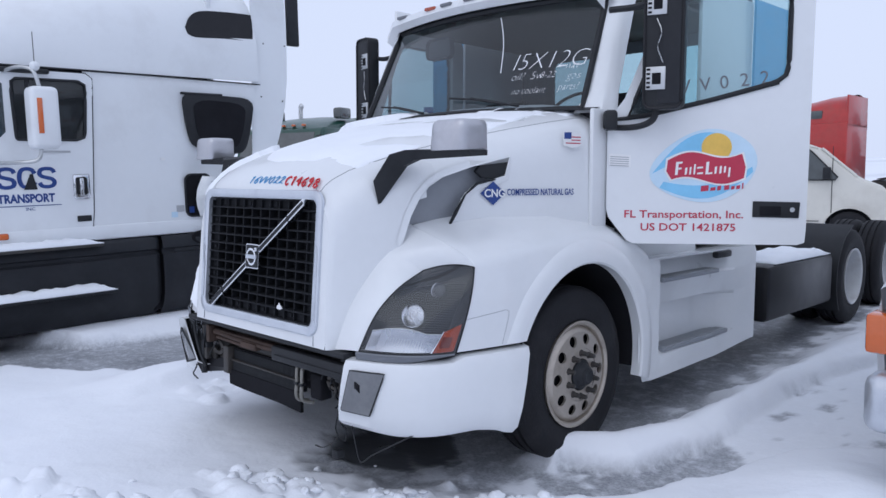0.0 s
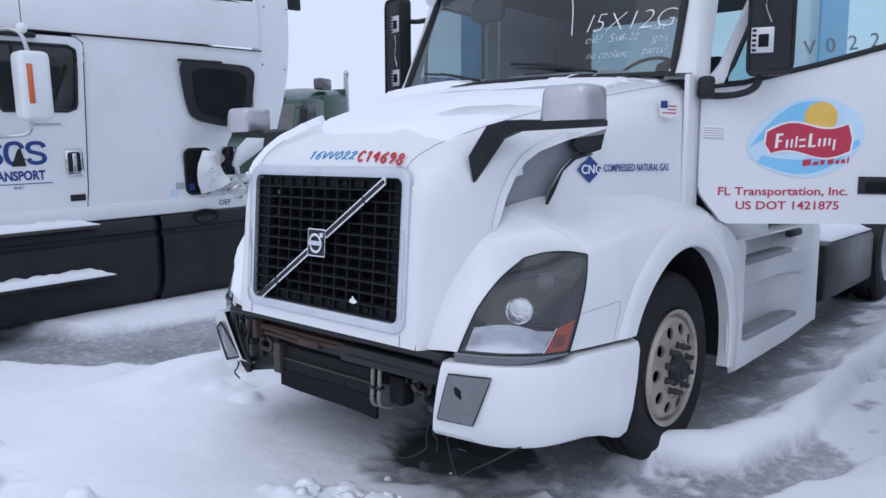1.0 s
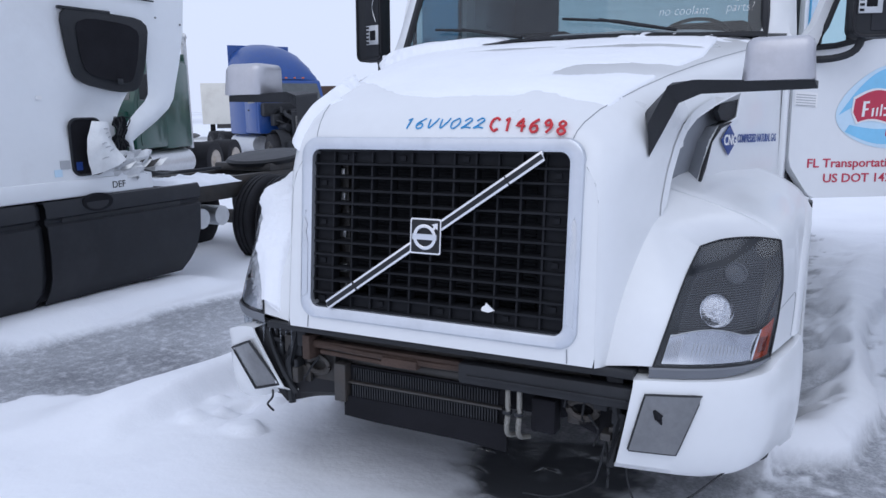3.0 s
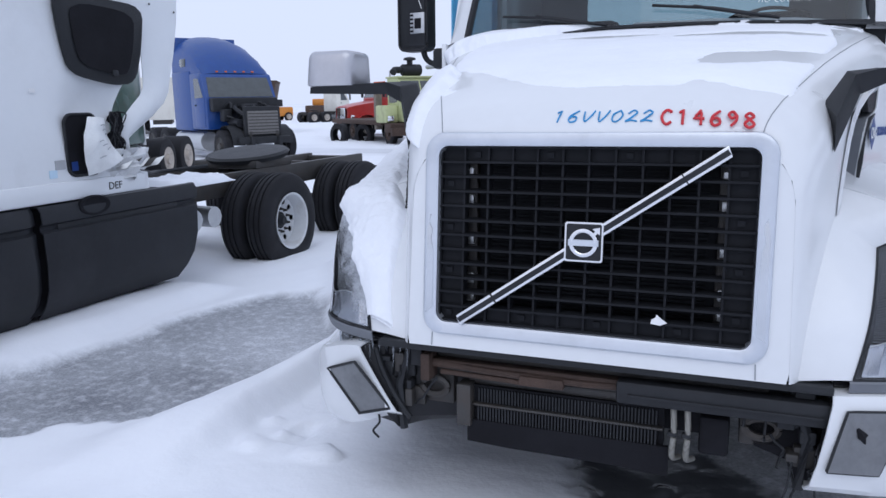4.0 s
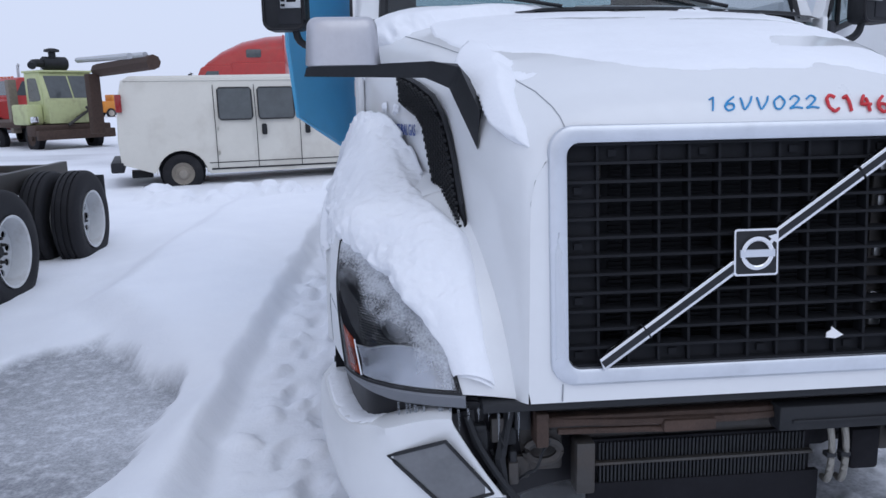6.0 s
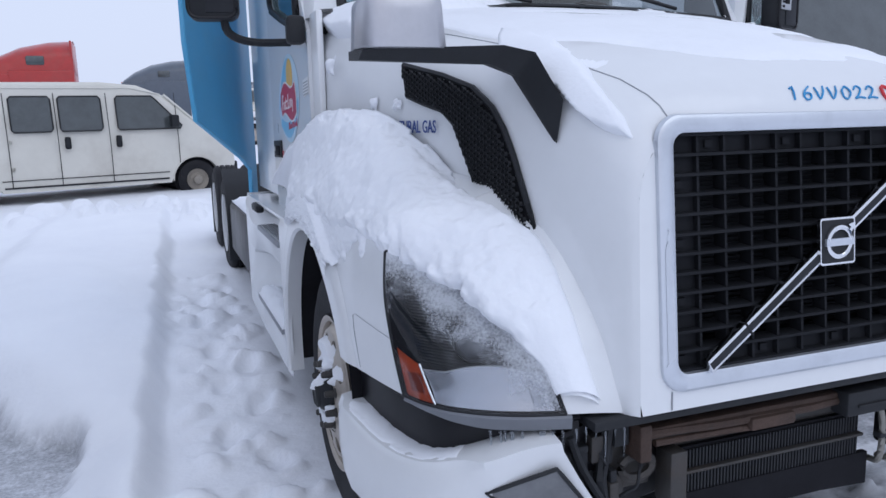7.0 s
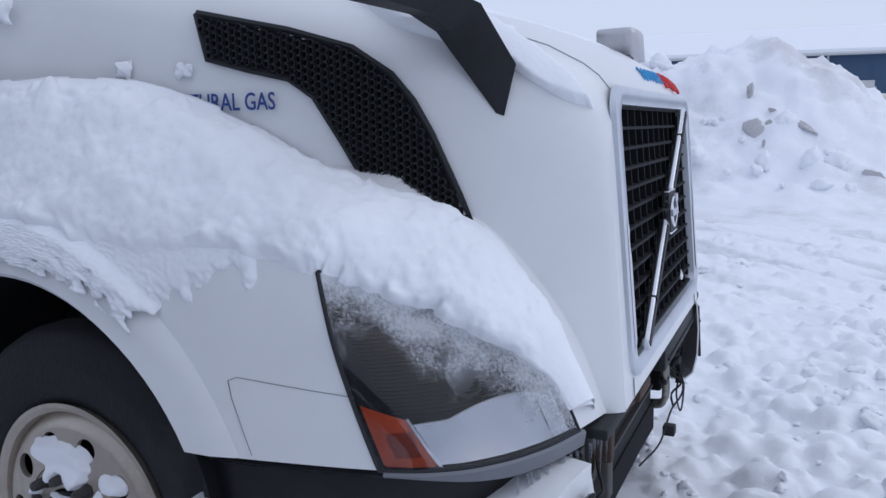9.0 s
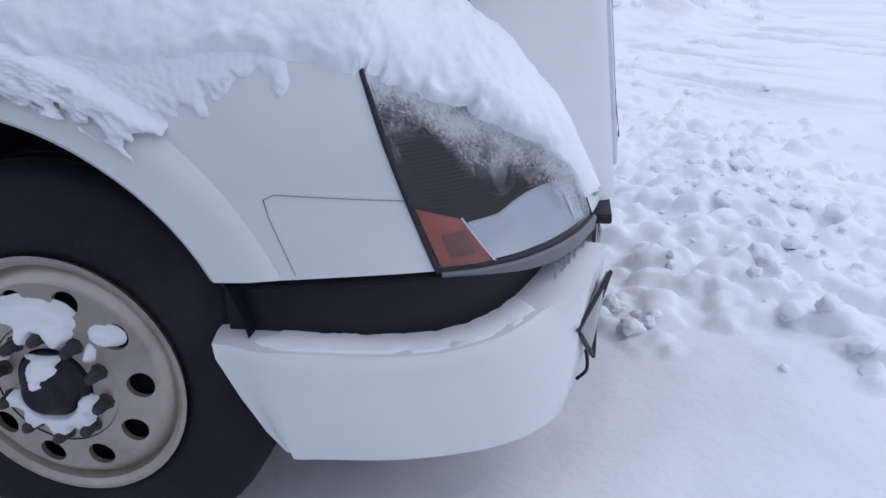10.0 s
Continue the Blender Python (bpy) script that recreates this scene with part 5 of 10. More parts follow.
def mirror(sx):
    M = new("hood_mirror")
    M.parent = truck
    M["label"] = "chrome hood mirror on a black arm"
    # arm: a blade that clings to the hood's shoulder and then stands out
    top = [(0.768, 0.225, 1.745), (0.78, 0.245, 1.82), (0.82, 0.29, 1.88), (0.90, 0.36, 1.91), (1.02, 0.41, 1.918), (1.15, 0.44, 1.922), (1.29, 0.46, 1.926)]
    bot = [(0.772, 0.255, 1.628), (0.80, 0.30, 1.735), (0.845, 0.36, 1.82), (0.92, 0.42, 1.865), (1.04, 0.44, 1.885), (1.16, 0.455, 1.893), (1.30, 0.47, 1.898)]
    bt = [(0.735, 0.33, 1.79), (0.77, 0.38, 1.85), (0.81, 0.44, 1.90), (0.90, 0.49, 1.918), (1.03, 0.53, 1.922), (1.16, 0.56, 1.926), (1.30, 0.58, 1.93)]
    bb = [(0.772, 0.275, 1.635), (0.80, 0.33, 1.742), (0.845, 0.40, 1.825), (0.92, 0.47, 1.868), (1.04, 0.52, 1.89), (1.16, 0.56, 1.90), (1.30, 0.58, 1.905)]
    # the outer end reaches forwards and stays thin; straight runs with one elbow
    swing = lambda P: [(x, y - 0.09 * smooth01((x - 0.80) / 0.22), z - 0.035 * smooth01((x - 0.80) / 0.3)) for x, y, z in P]
    def straight(P):
        P = [P[0], P[2], P[3], P[6]]
        out = []
        for p, q in zip(P, P[1:]):
            out += [tuple(p[c] + (q[c] - p[c]) * t for c in range(3)) for t in (0, 0.12, 0.5, 0.88)]
        return out + [P[-1]]
    T, B, BT, BB = [straight(swing(p)) for p in (top, bot, bt, bb)]
    rows = [[(sx * p[0], p[1], p[2]) for p in quad] for quad in zip(T, B, BB, BT)]
    bm = bmesh.new()
    V = grid(bm, rows, close=True)
    bm.faces.new(V[0])
    bm.faces.new(V[-1][::-1])
    bmesh.ops.recalc_face_normals(bm, faces=bm.faces)
    part("arm", bm, BLACK, M, angle=50)
    # head: a boxy chrome shell, flat at its foot, rounded on top
    rows = []
    for y, k in ((0.320, 0.30), (0.323, 0.72), (0.333, 0.90), (0.350, 0.985), (0.38, 1.0), (0.44, 1.0), (0.497, 0.985), (0.502, 0.95)):
        cx, hw, top = 1.176, 0.117 * k, 0.148 * (0.5 + 0.5 * k)
        ring = [(cx - hw, 0.006), (cx - hw + 0.006, 0.0), (cx + hw - 0.006, 0.0), (cx + hw, 0.006)]
        for a0, sg in ((0, 1), (90, -1)):
            for q in range(6):
                a = radians(a0 + 18 * q)
                ring.append((cx + sg * (hw * 0.93 - 0.032) + 0.032 * math.cos(a), top - 0.032 + 0.032 * math.sin(a)))
        rows.append([(sx * x, y + 0.05 * z, 1.893 + z) for x, z in ring])
    bm = bmesh.new()
    V = grid(bm, rows, close=True)
    bm.faces.new(V[0])
    bmesh.ops.recalc_face_normals(bm, faces=bm.faces)
    part("shell", bm, FROSTED, M, "dulled chrome mirror shell", angle=50)
    g = [(sx * (1.176 + x), 0.500, 1.964 + z) for x, z in rounded(0.104, 0.060, 0.02, 4)]
    part("mirror_glass", prismed(g, (0, 0.006, 0)), GREYBLUE, M)


for sd in (1, -1):
    mirror(sd)

def vent_x(y, z, o):
    S = hood_section(y)
    return max(0.700 + 0.28 * y, float(np.interp(-z, [-p[1] for p in S], [p[0] for p in S]))) + o + 0.004


for sx in (-1, 1):
    vent = new("hood_vent")
    vent.parent = truck
    pl = [(sx * (hood_side(y, z, 0.006)[0] if sx > 0 else vent_x(y, z, 0.006)), y, z) for y, z in (VENT if sx > 0 else VENT_R)]
    if sx < 0:
        vent["label"] = "black honeycomb hood vent"
        part("vent_frame", tubed(pl + pl[:1], 0.010, 6), BLACK, vent)
        bm = bmesh.new()
        net = {}
        for i in range(70):
            for j in range(60):
                y, z = 0.31 + 0.0097 * i, 1.35 + 0.0095 * j
                if in_vent(y, z, VENT_R):
                    net[i, j] = bm.verts.new((-vent_x(y, z, 0.008), y, z))
        for i, j in list(net):
            c4 = [(i, j), (i + 1, j), (i + 1, j + 1), (i, j + 1)]
            if all(k in net for k in c4):
                bm.faces.new([net[k] for k in c4])
        part("vent_panel", bm, DARK, vent)
        bm = bmesh.new()
        c = 0.0105
        for i in range(46):
            for j in range(34):
                y, z = 0.31 + i * c * 1.5, 1.36 + (j + 0.5 * (i % 2)) * c * 1.732
                if all(in_vent(y + a, z + b, VENT_R) for a, b in ((0, 0), (0.01, 0), (-0.01, 0), (0, 0.01), (0, -0.01))):
                    ring = lambda k, o: [(-vent_x(y, z, o), y + c * k * math.cos(a), z + c * k * math.sin(a)) for a in [math.pi * q / 3 for q in range(6)]]
                    ring_bridge(bm, ring(1.0, 0.024), ring(0.74, 0.025))
                    ring_bridge(bm, ring(0.74, 0.025), ring(0.70, 0.014))
        bmesh.ops.recalc_face_normals(bm, faces=bm.faces)
        tagged(part("honeycomb", bm, BLACK, vent, smooth=False), kind="stuff")
    else:
        vent["label"] = "hood vent opening with its mesh missing"
        cy, cz = 0.68, 1.65
        inn = [(x - 0.055, y + 0.05, z) for x, y, z in pl]
        bm = bmesh.new()
        grid(bm, [[(x - 0.004, y, z) for x, y, z in pl], inn], close=True)
        bm.faces.new([bm.verts.new(p) for p in inn])
        bmesh.ops.recalc_face_normals(bm, faces=bm.faces)
        part("recess", bm, MIDGREY, vent, "bare grey recess", smooth=False)
        cen = Vector((0.68, 1.64))
        rim_pts = []
        for n, (y, z) in enumerate(VENT):
            d = Vector(VENT[(n + 1) % len(VENT)]) - Vector(VENT[n - 1])
            nn = Vector((d.y, -d.x)).normalized()
            a, b2 = Vector((y, z)) + nn * 0.032, Vector((y, z)) - nn * 0.032
            rim_pts.append(b2 if in_vent(*(Vector((y, z)) + nn * 0.01)) else a)
        bm = bmesh.new()
        ring_bridge(bm, [(vent_x(p.x, p.y, 0.0), p.x, p.y) for p in rim_pts], [(x + 0.003, y, z) for x, y, z in pl])
        bmesh.ops.recalc_face_normals(bm, faces=bm.faces)
        part("opening_collar", bm, WHITE, vent)
        part("opening_lip", tubed(pl + pl[:1], 0.005, 6), WHITE, vent)
        part("vent_remnant", prismed([(hood_side(y, z, -0.02)[0], y, z) for y, z in ((1.025, 1.88), (1.0, 1.785), (0.93, 1.762), (0.86, 1.765), (0.82, 1.80), (0.85, 1.835), (0.93, 1.855))], (0.02, 0, 0)), BLACK, vent, "broken stub of black vent")
        part("broken_edge", tubed([(hood_side(y, z, 0.012)[0], y, z) for y, z in VENT[2:8]], [0.004, 0.009, 0.005, 0.011, 0.006, 0.010], 5), BLACK, vent)

# wipers
for x0, x1 in ((-0.80, -0.20), (0.02, 0.62)):
    wp = new("wiper")
    wp.parent = cab
    f = lambda x, z: (x, GLZ(z) + bulge(x) - 0.03, z)
    part("arm", tubed([f(x1, 2.225), f((x0 + x1) / 2 + 0.1, 2.26), f(x0 + 0.2, 2.30)], 0.009, 6), BLACK, wp)
    part("blade", tubed([f(x0, 2.315), f((x0 + x1) / 2, 2.285), f(x1 - 0.1, 2.245)], 0.008, 6), BLACK, wp)

# door mirrors: bare frames with their covers gone
def door_mirror(sx, m):
    M = new("door_mirror")
    M.parent = truck
    M.matrix_basis = m
    M["label"] = "black door mirror with its cover missing"
    bm = prismed([(x, -0.05, 0.39 + z) for x, z in rounded(0.115, 0.40, 0.045, 4)], (0, 0.10, 0), 0.012)
    bm.transform(Matrix.Translation((sx * 0.04, 0, 0)))
    part("shell", bm, BLACK, M)
    part("shell_rim", tubed([(sx * 0.04 + x, -0.052, 0.39 + z) for x, z in rounded(0.108, 0.393, 0.045, 4) + rounded(0.108, 0.393, 0.045, 4)[:1]], 0.008, 6), GLOSS_BLACK, M)
    part("backing_panel", boxed(sx * 0.04 - 0.03, sx * 0.04 + 0.095, -0.056, -0.046, 0.02, 0.74, 0.004), GREYPL, M)
    for z in (0.10, 0.52):
        pl = part("mount_plate", boxed(-0.055, 0.055, -0.062, -0.048, z, z + 0.13, 0.004), ALU, M)
        part("plate_hole", boxed(-0.02, 0.03, -0.066, -0.058, z + 0.03, z + 0.095, 0.004), DARK, pl)
        for dz in (0.015, 0.04, 0.065, 0.09, 0.115):
            part("slot", boxed(-0.05, -0.03, -0.066, -0.058, z + dz - 0.006, z + dz + 0.006), DARK, pl, smooth=False)
    part("wire", tubed(smoothpath([(0.0, -0.06, 0.5), (0.03, -0.075, 0.42), (0.01, -0.07, 0.34), (0.04, -0.07, 0.25)], 4), 0.003, 4), ALU, M)
    for z in (0.04, 0.74):
        part("bracket", tubed(smoothpath([(0.0, 0.0, z), (-sx * 0.02, 0.02, z - 0.10), (-sx * 0.12, 0.05, z - 0.14), (-sx * 0.30, 0.08, z - 0.14)], 4), 0.02, 6), BLACK, M)


door_mirror(1, Matrix.Translation((1.465, 1.785, 2.17)) @ pose(0, 0, 0, 0, 0, 20))
door_mirror(-1, Matrix.Translation((-1.49, 2.10, 2.20)) @ pose(0, 0, 0, 0, 0, -10))

# ---- chassis, wheels ----
for sx in (-1, 1):
    part("frame_rail", boxed(sx * 0.43 - 0.04, sx * 0.43 + 0.04, 0.5, 8.9, 0.72, 0.98, 0.008), STEEL, truck)
    part("fuel_rack", boxed(min(sx * 0.55, sx * 1.1), max(sx * 0.55, sx * 1.1), 3.9, 4.8, 0.55, 1.0, 0.05), DARK, truck)
for y in (3.6, 5.0, 6.5, 7.85, 8.8):
    part("crossmember", boxed(-0.43, 0.43, y - 0.05, y + 0.05, 0.78, 0.94, 0.01), STEEL, truck)
part("deck_plate", boxed(-0.5, 0.5, 3.6, 5.0, 0.985, 1.0), ALU, truck)
b = lathe([(0, 0.001), (0.04, 0.30), (0.05, 0.46), (0.0, 0.48), (-0.05, 0.46), (-0.06, 0.001)], 32, "z")
b.transform(pose(0, 7.1, 1.16, 6, 0, 0))
part("fifth_wheel", b, STEEL, truck)
part("front_axle", boxed(-1.0, 1.0, ARCH_Y - 0.07, ARCH_Y + 0.07, 0.45, 0.58, 0.02), STEEL, truck)
for sx in (-1, 1):
    z = 0.618 if sx > 0 else 0.61
    wheel(truck, Matrix.Translation((1.205, 1.41, z) if sx > 0 else (-1.22, 1.285, 0.624)) @ pose(0, 0, 0, 0, 0, 0 if sx > 0 else 180), R=0.515, rim=0.305)
    for y in (6.50, 7.85):
        gz = 0.05 + 0.0297 * y
        for x in (1.22, 0.90):
            wheel(truck, Matrix.Translation((sx * x, y, gz + 0.50)) @ pose(0, 0, 0, 0, 0, 0 if sx > 0 else 180), concave=True, rim_mat=STEEL_W)
    rows = []
    for k in range(13):
        a = radians(215 - 150 * k / 12)
        rows.append([(sx * x, 6.50 + 0.60 * math.cos(a), 0.75 + 0.56 * math.sin(a)) for x in (0.72, 1.24)])
    part("mud_guard", sheet(rows[:8] + [[(sx * x, 6.35, 1.30) for x in (0.72, 1.24)]], 0.012), BLACK, truck)
    part("tool_box", boxed(min(sx * 0.62, sx * 1.22), max(sx * 0.62, sx * 1.22), 4.2, 5.85, 0.54, 1.03, 0.05), GLOSS_BLACK, truck)
    part("mud_flap", boxed(min(sx * 0.75, sx * 1.22), max(sx * 0.75, sx * 1.22), 8.5, 8.52, 0.40, 1.0), BLACK, truck)

# ---- the yard ----
def blob(x, y, cx, cy, rx, ry, ang=0.0):
    c, s = math.cos(radians(ang)), math.sin(radians(ang))
    u, v = (c * (x - cx) + s * (y - cy)) / rx, (-s * (x - cx) + c * (y - cy)) / ry
    return math.exp(-(u * u + v * v))


def fbm(x, y, sc, z=0.0, octv=4):
    return noise.fractal(Vector((x / sc, y / sc, z)), 1.0, 2.0, octv)


def near_line(x, y, P):
    """Distance to a polyline and how far along it the nearest place lies."""
    best, where = 1e9, 0.0
    for k, ((x0, y0), (x1, y1)) in enumerate(zip(P, P[1:])):
        dx, dy = x1 - x0, y1 - y0
        t = min(max(((x - x0) * dx + (y - y0) * dy) / (dx * dx + dy * dy), 0), 1)
        d = math.hypot(x - x0 - t * dx, y - y0 - t * dy)
        if d < best:
            best, where = d, k + t
    return best, where / (len(P) - 1)


def inside(x, y, P):
    """Distance to the edge of a closed outline, positive within."""
    hit = False
    for (x0, y0), (x1, y1) in zip(P, P[1:] + P[:1]):
        if (y0 > y) != (y1 > y) and x < (x1 - x0) * (y - y0) / (y1 - y0) + x0:
            hit = not hit
    d = near_line(x, y, P + P[:1])[0]
    return d if hit else -d


# wind-swept bare ice: beside the sleeper lorry, and under and beside the day-cab
ICE_LEFT = [(-6.6, -0.9), (-4.97, 0.0), (-4.05, 0.5), (-3.80, 1.4), (-3.80, 2.2), (-3.55, 3.1), (-3.1, 3.35), (-2.36, 2.35), (-2.33, 1.3), (-2.58, 0.7), (-3.13, 0.11), (-3.83, -0.35), (-5.2, -1.2), (-6.4, -1.7)]
ICE_UNDER = [(-0.15, 0.55), (0.2, 0.30), (0.6, 0.34), (1.25, 0.70), (1.58, 1.02), (1.82, 1.32), (1.98, 1.75), (2.14, 2.25), (2.5, 2.7), (3.1, 3.1), (3.5, 4.0), (3.6, 9.0), (-0.7, 9.0), (-0.75, 2.2), (-0.35, 1.3)]
PUDDLE = [(-0.28, 0.52), (0.25, 0.45), (0.62, 0.6), (0.75, 0.95), (0.4, 1.2), (-0.15, 1.1)]
DRIFT = [(1.20, 1.36), (1.42, 1.57), (1.58, 2.1), (1.59, 3.0), (1.62, 4.0), (1.70, 5.5), (2.0, 7.5)]


def snow_drift(x, y):
    """Share of the drift that curls back from the front tyre, and its height."""
    if not (0.6 < x < 3.2 and 0.4 < y < 8):
        return 0.0, 0.0
    d, t = near_line(x, y, DRIFT)
    w = 0.12 + 0.08 * math.sin(math.pi * min(t * 2.2, 1)) * (1 - 0.4 * t) + 0.22 * smooth01((t - 0.55) / 0.4) + 0.05 * fbm(x, y, 0.5, 21.0)
    if x < float(np.interp(y, [p[1] for p in DRIFT], [p[0] for p in DRIFT])):
        # the lee side thins out towards the lorry
        m = smooth01((w + 0.20 - d) / 0.32 + 0.6 * fbm(x, y, 0.35, 23.0))
        return m, m * (0.16 - 0.08 * t) * math.exp(-(d / 0.20) ** 2)
    m = smooth01((w - d) / 0.05)
    return m, m * (0.16 - 0.08 * t) * (0.35 + 0.65 * smooth01((w - d) / w))


def bare(x, y, dusted=True):
    """How bare the ice lies here, 0 to 1."""
    edge = 0.10 * fbm(x, y, 0.5, 3.0, 5) + 0.03 * fbm(x, y, 0.08, 5.0, 3)
    v = 0.0
    if x < -2.0:
        v = smooth01((inside(x, y, ICE_LEFT) + edge) / 0.10 + 0.5)
    elif x > -1.2 and x < 4.2:
        v = smooth01((inside(x, y, ICE_UNDER) + (1.6 - 0.9 * smooth01((x - 1.1) / 0.4)) * edge) / (0.22 - 0.13 * smooth01((x - 1.1) / 0.4)) + 0.5)
        dust = 0.6 * fbm(x, y, 0.55, 31.0, 6) + 0.55 * fbm(x, y, 0.16, 33.0, 4) + (0.02 + 0.75 * smooth01((y - 1.8) / 0.9)) * smooth01((x - 1.25) / 0.55) + 0.6 * smooth01((y - 3.6) / 2) * smooth01((x - 0.95) / 0.4) - 0.22
        if dusted:
            v *= 1 - 0.9 * smooth01(dust / 0.30) * smooth01((x - 0.2) / 1.0)
        v *= 1 - snow_drift(x, y)[0]
    return v


def drift(x, y):
    """Height of the snow's surface above the yard."""
    z = 0.05 + 0.035 * fbm(x, y, 2.5, 1.0) + 0.012 * fbm(x, y, 0.5, 2.0)
    # ridge between the two lorries, broken off steeply towards the trodden trough
    if -5.5 < x < -0.6 and -0.5 < y < 13:
        foot = float(np.interp(y, [-0.3, 0.7, 2.1, 3.3, 4.2], [-2.9, -2.5, -2.36, -3.0, -3.6]))
        cliff = -1.86 + 0.06 * fbm(x, y, 0.7, 8.0) + 0.05 * (y - 2) * (y > 2) * 0.4
        h = 0.15 * smooth01((cliff - x) / 0.17) * smooth01((x - foot) / 0.45 + 0.1)
        z += h * smooth01((y + 0.3) / 1.0) * smooth01((12.5 - y) / 2.5)
    z += 0.10 * blob(x, y, -2.7, 5.2, 0.6, 1.6, 10) - 0.05 * smooth01((-3.4 - x) / 0.6) * smooth01((y - 2.5) / 1.5) * smooth01((8.5 - y) / 1.5)
    z += snow_drift(x, y)[1]
    z += 0.09 * blob(x, y, 3.4, 0.9, 0.75, 0.75, 20) + 0.10 * blob(x, y, 1.0, -0.75, 1.6, 0.5, 8) + 0.08 * blob(x, y, 2.4, -0.9, 1.0, 0.5)
    z += 0.16 * blob(x, y, 2.62, 1.62, 0.55, 0.7)
    # strip drifted against the sleeper lorry's skirt
    z += 0.11 * smooth01((-3.85 - x) / 0.3) * smooth01((x + 4.75) / 0.2) * smooth01((y + 2.6) / 0.8) * smooth01((3.5 - y) / 0.6)
    z += 0.10 * fbm(x, y, 0.9, 17.0) * blob(x, y, 2.6, -0.6, 2.2, 1.0)
    return z


XS = np.concatenate([[-900, -500, -260, -140, -80, -50, -34, -25, -19, -15, -12, -10, -8.6], np.arange(-7.6, -4.4, 0.14), np.arange(-4.4, -2.6, 0.05), np.arange(-2.6, 4.6, 0.025), np.arange(4.6, 9.0, 0.06), np.arange(9, 20, 0.4), [21, 24, 28, 34, 42, 55, 80, 140, 260, 500, 900]])
YS = np.concatenate([[-900, -500, -260, -140, -80, -50, -34, -25, -18, -13, -10, -8, -6.5, -5.5, -4.8], np.arange(-4.2, -2.2, 0.12), np.arange(-2.2, 2.4, 0.025), np.arange(2.4, 7.4, 0.06), np.arange(7.4, 13, 0.14), np.arange(13, 24, 0.5), [25, 28, 32, 38, 46, 60, 85, 140, 260, 500, 900]])
lump_layer = np.zeros((len(YS), len(XS)))
ragged = np.array([[noise.fractal(Vector((x / 0.085, y / 0.085, 7.0)), 0.8, 2.0, 3) if -2.7 < x < 9.1 and -2.3 < y < 3 else 0.0 for x in XS] for y in YS])


def heap_up(x, y, r, h, turn=0.0, flat=1.0):
    """Add one broken lump to the snow's surface."""
    i0, i1 = np.searchsorted(XS, [x - r * 1.3, x + r * 1.3])
    j0, j1 = np.searchsorted(YS, [y - r * 1.3, y + r * 1.3])
    if i1 - i0 < 2 or j1 - j0 < 2:
        return
    X, Y = np.meshgrid(XS[i0:i1] - x, YS[j0:j1] - y)
    c, s = math.cos(turn), math.sin(turn)
    U, W = (c * X + s * Y) / r, (-s * X + c * Y) / (r * flat)
    d = (np.abs(U) ** 2.6 + np.abs(W) ** 2.6) * (1 + 0.25 * np.sin(5 * U + turn) * np.cos(4 * W)) + 0.55 * ragged[j0:j1, i0:i1]
    bump = h * np.clip(1 - d, 0, 1) ** 0.55 * (1 + 0.25 * U * np.cos(turn * 3))
    bump = bump * (1 + 0.25 * ragged[j0:j1, i0:i1])
    lump_layer[j0:j1, i0:i1] = np.maximum(lump_layer[j0:j1, i0:i1], bump) if h > 0 else lump_layer[j0:j1, i0:i1] + bump


rng = random.Random(33)
BERM = [(-0.73, -0.42), (0.14, -0.02), (0.54, 0.14), (1.07, 0.46), (1.5, 0.84), (1.88, 1.25), (2.2, 1.6)]
for k in range(1100):     # broken snow in front of the lorry
    r = 0.022 + 0.075 * rng.random() ** 2.2
    x, y = rng.gauss(1.3, 1.3), rng.gauss(-0.75, 0.5)
    rim = float(np.interp(x, [p[0] for p in BERM], [p[1] for p in BERM]))
    if y < min(rim - r, 0.3) and (x > 0.15 or y < -0.88) and not (x > 1.9 and y > 0.1):
        heap_up(x, y, r, r * rng.uniform(0.5, 1.0), rng.uniform(0, 6.3), rng.uniform(0.6, 1.0))
for k in range(170):      # its crumbled rim along the ice
    t = rng.random() ** 1.3
    x = -0.1 + 1.75 * t
    r = 0.018 + 0.035 * rng.random() ** 1.6
    heap_up(x, float(np.interp(x, [p[0] for p in BERM], [p[1] for p in BERM])) - 0.02 - 0.16 * rng.random() ** 1.5, r, r * rng.uniform(0.45, 0.85), rng.uniform(0, 6.3), rng.uniform(0.65, 1.0))
for k in range(650):      # trodden snow beyond it
    r = 0.03 + 0.13 * rng.random() ** 2.4
    x, y = rng.uniform(1.0, 8.5), rng.gauss(-0.1, 1.2)
    if x > 2.9 or y < 0.35:
        heap_up(x, y, r, r * rng.uniform(0.15, 0.42), rng.uniform(0, 6.3), rng.uniform(0.5, 1.0))
for k in range(120):      # trough beside the day-cab
    r = 0.03 + 0.09 * rng.random() ** 2
    heap_up(rng.uniform(-1.85, -1.25), rng.uniform(0.4, 6.0), r, r * rng.uniform(0.25, 0.6), rng.uniform(0, 6.3), rng.uniform(0.6, 1.0))
for k in range(14):       # boot prints in it
    heap_up(-1.58 + 0.16 * (k % 2) + rng.uniform(-0.05, 0.05), 0.7 + 0.36 * k, 0.15, -0.045, 1.57 + rng.uniform(-0.3, 0.3), 0.45)
for k in range(90):       # ridge of lumps before the van
    r = 0.10 + 0.16 * rng.random() ** 2
    heap_up(rng.uniform(-5.2, 1.0), rng.gauss(11.3, 0.5), r, r * rng.uniform(0.5, 0.9), rng.uniform(0, 6.3), rng.uniform(0.6, 1.0))
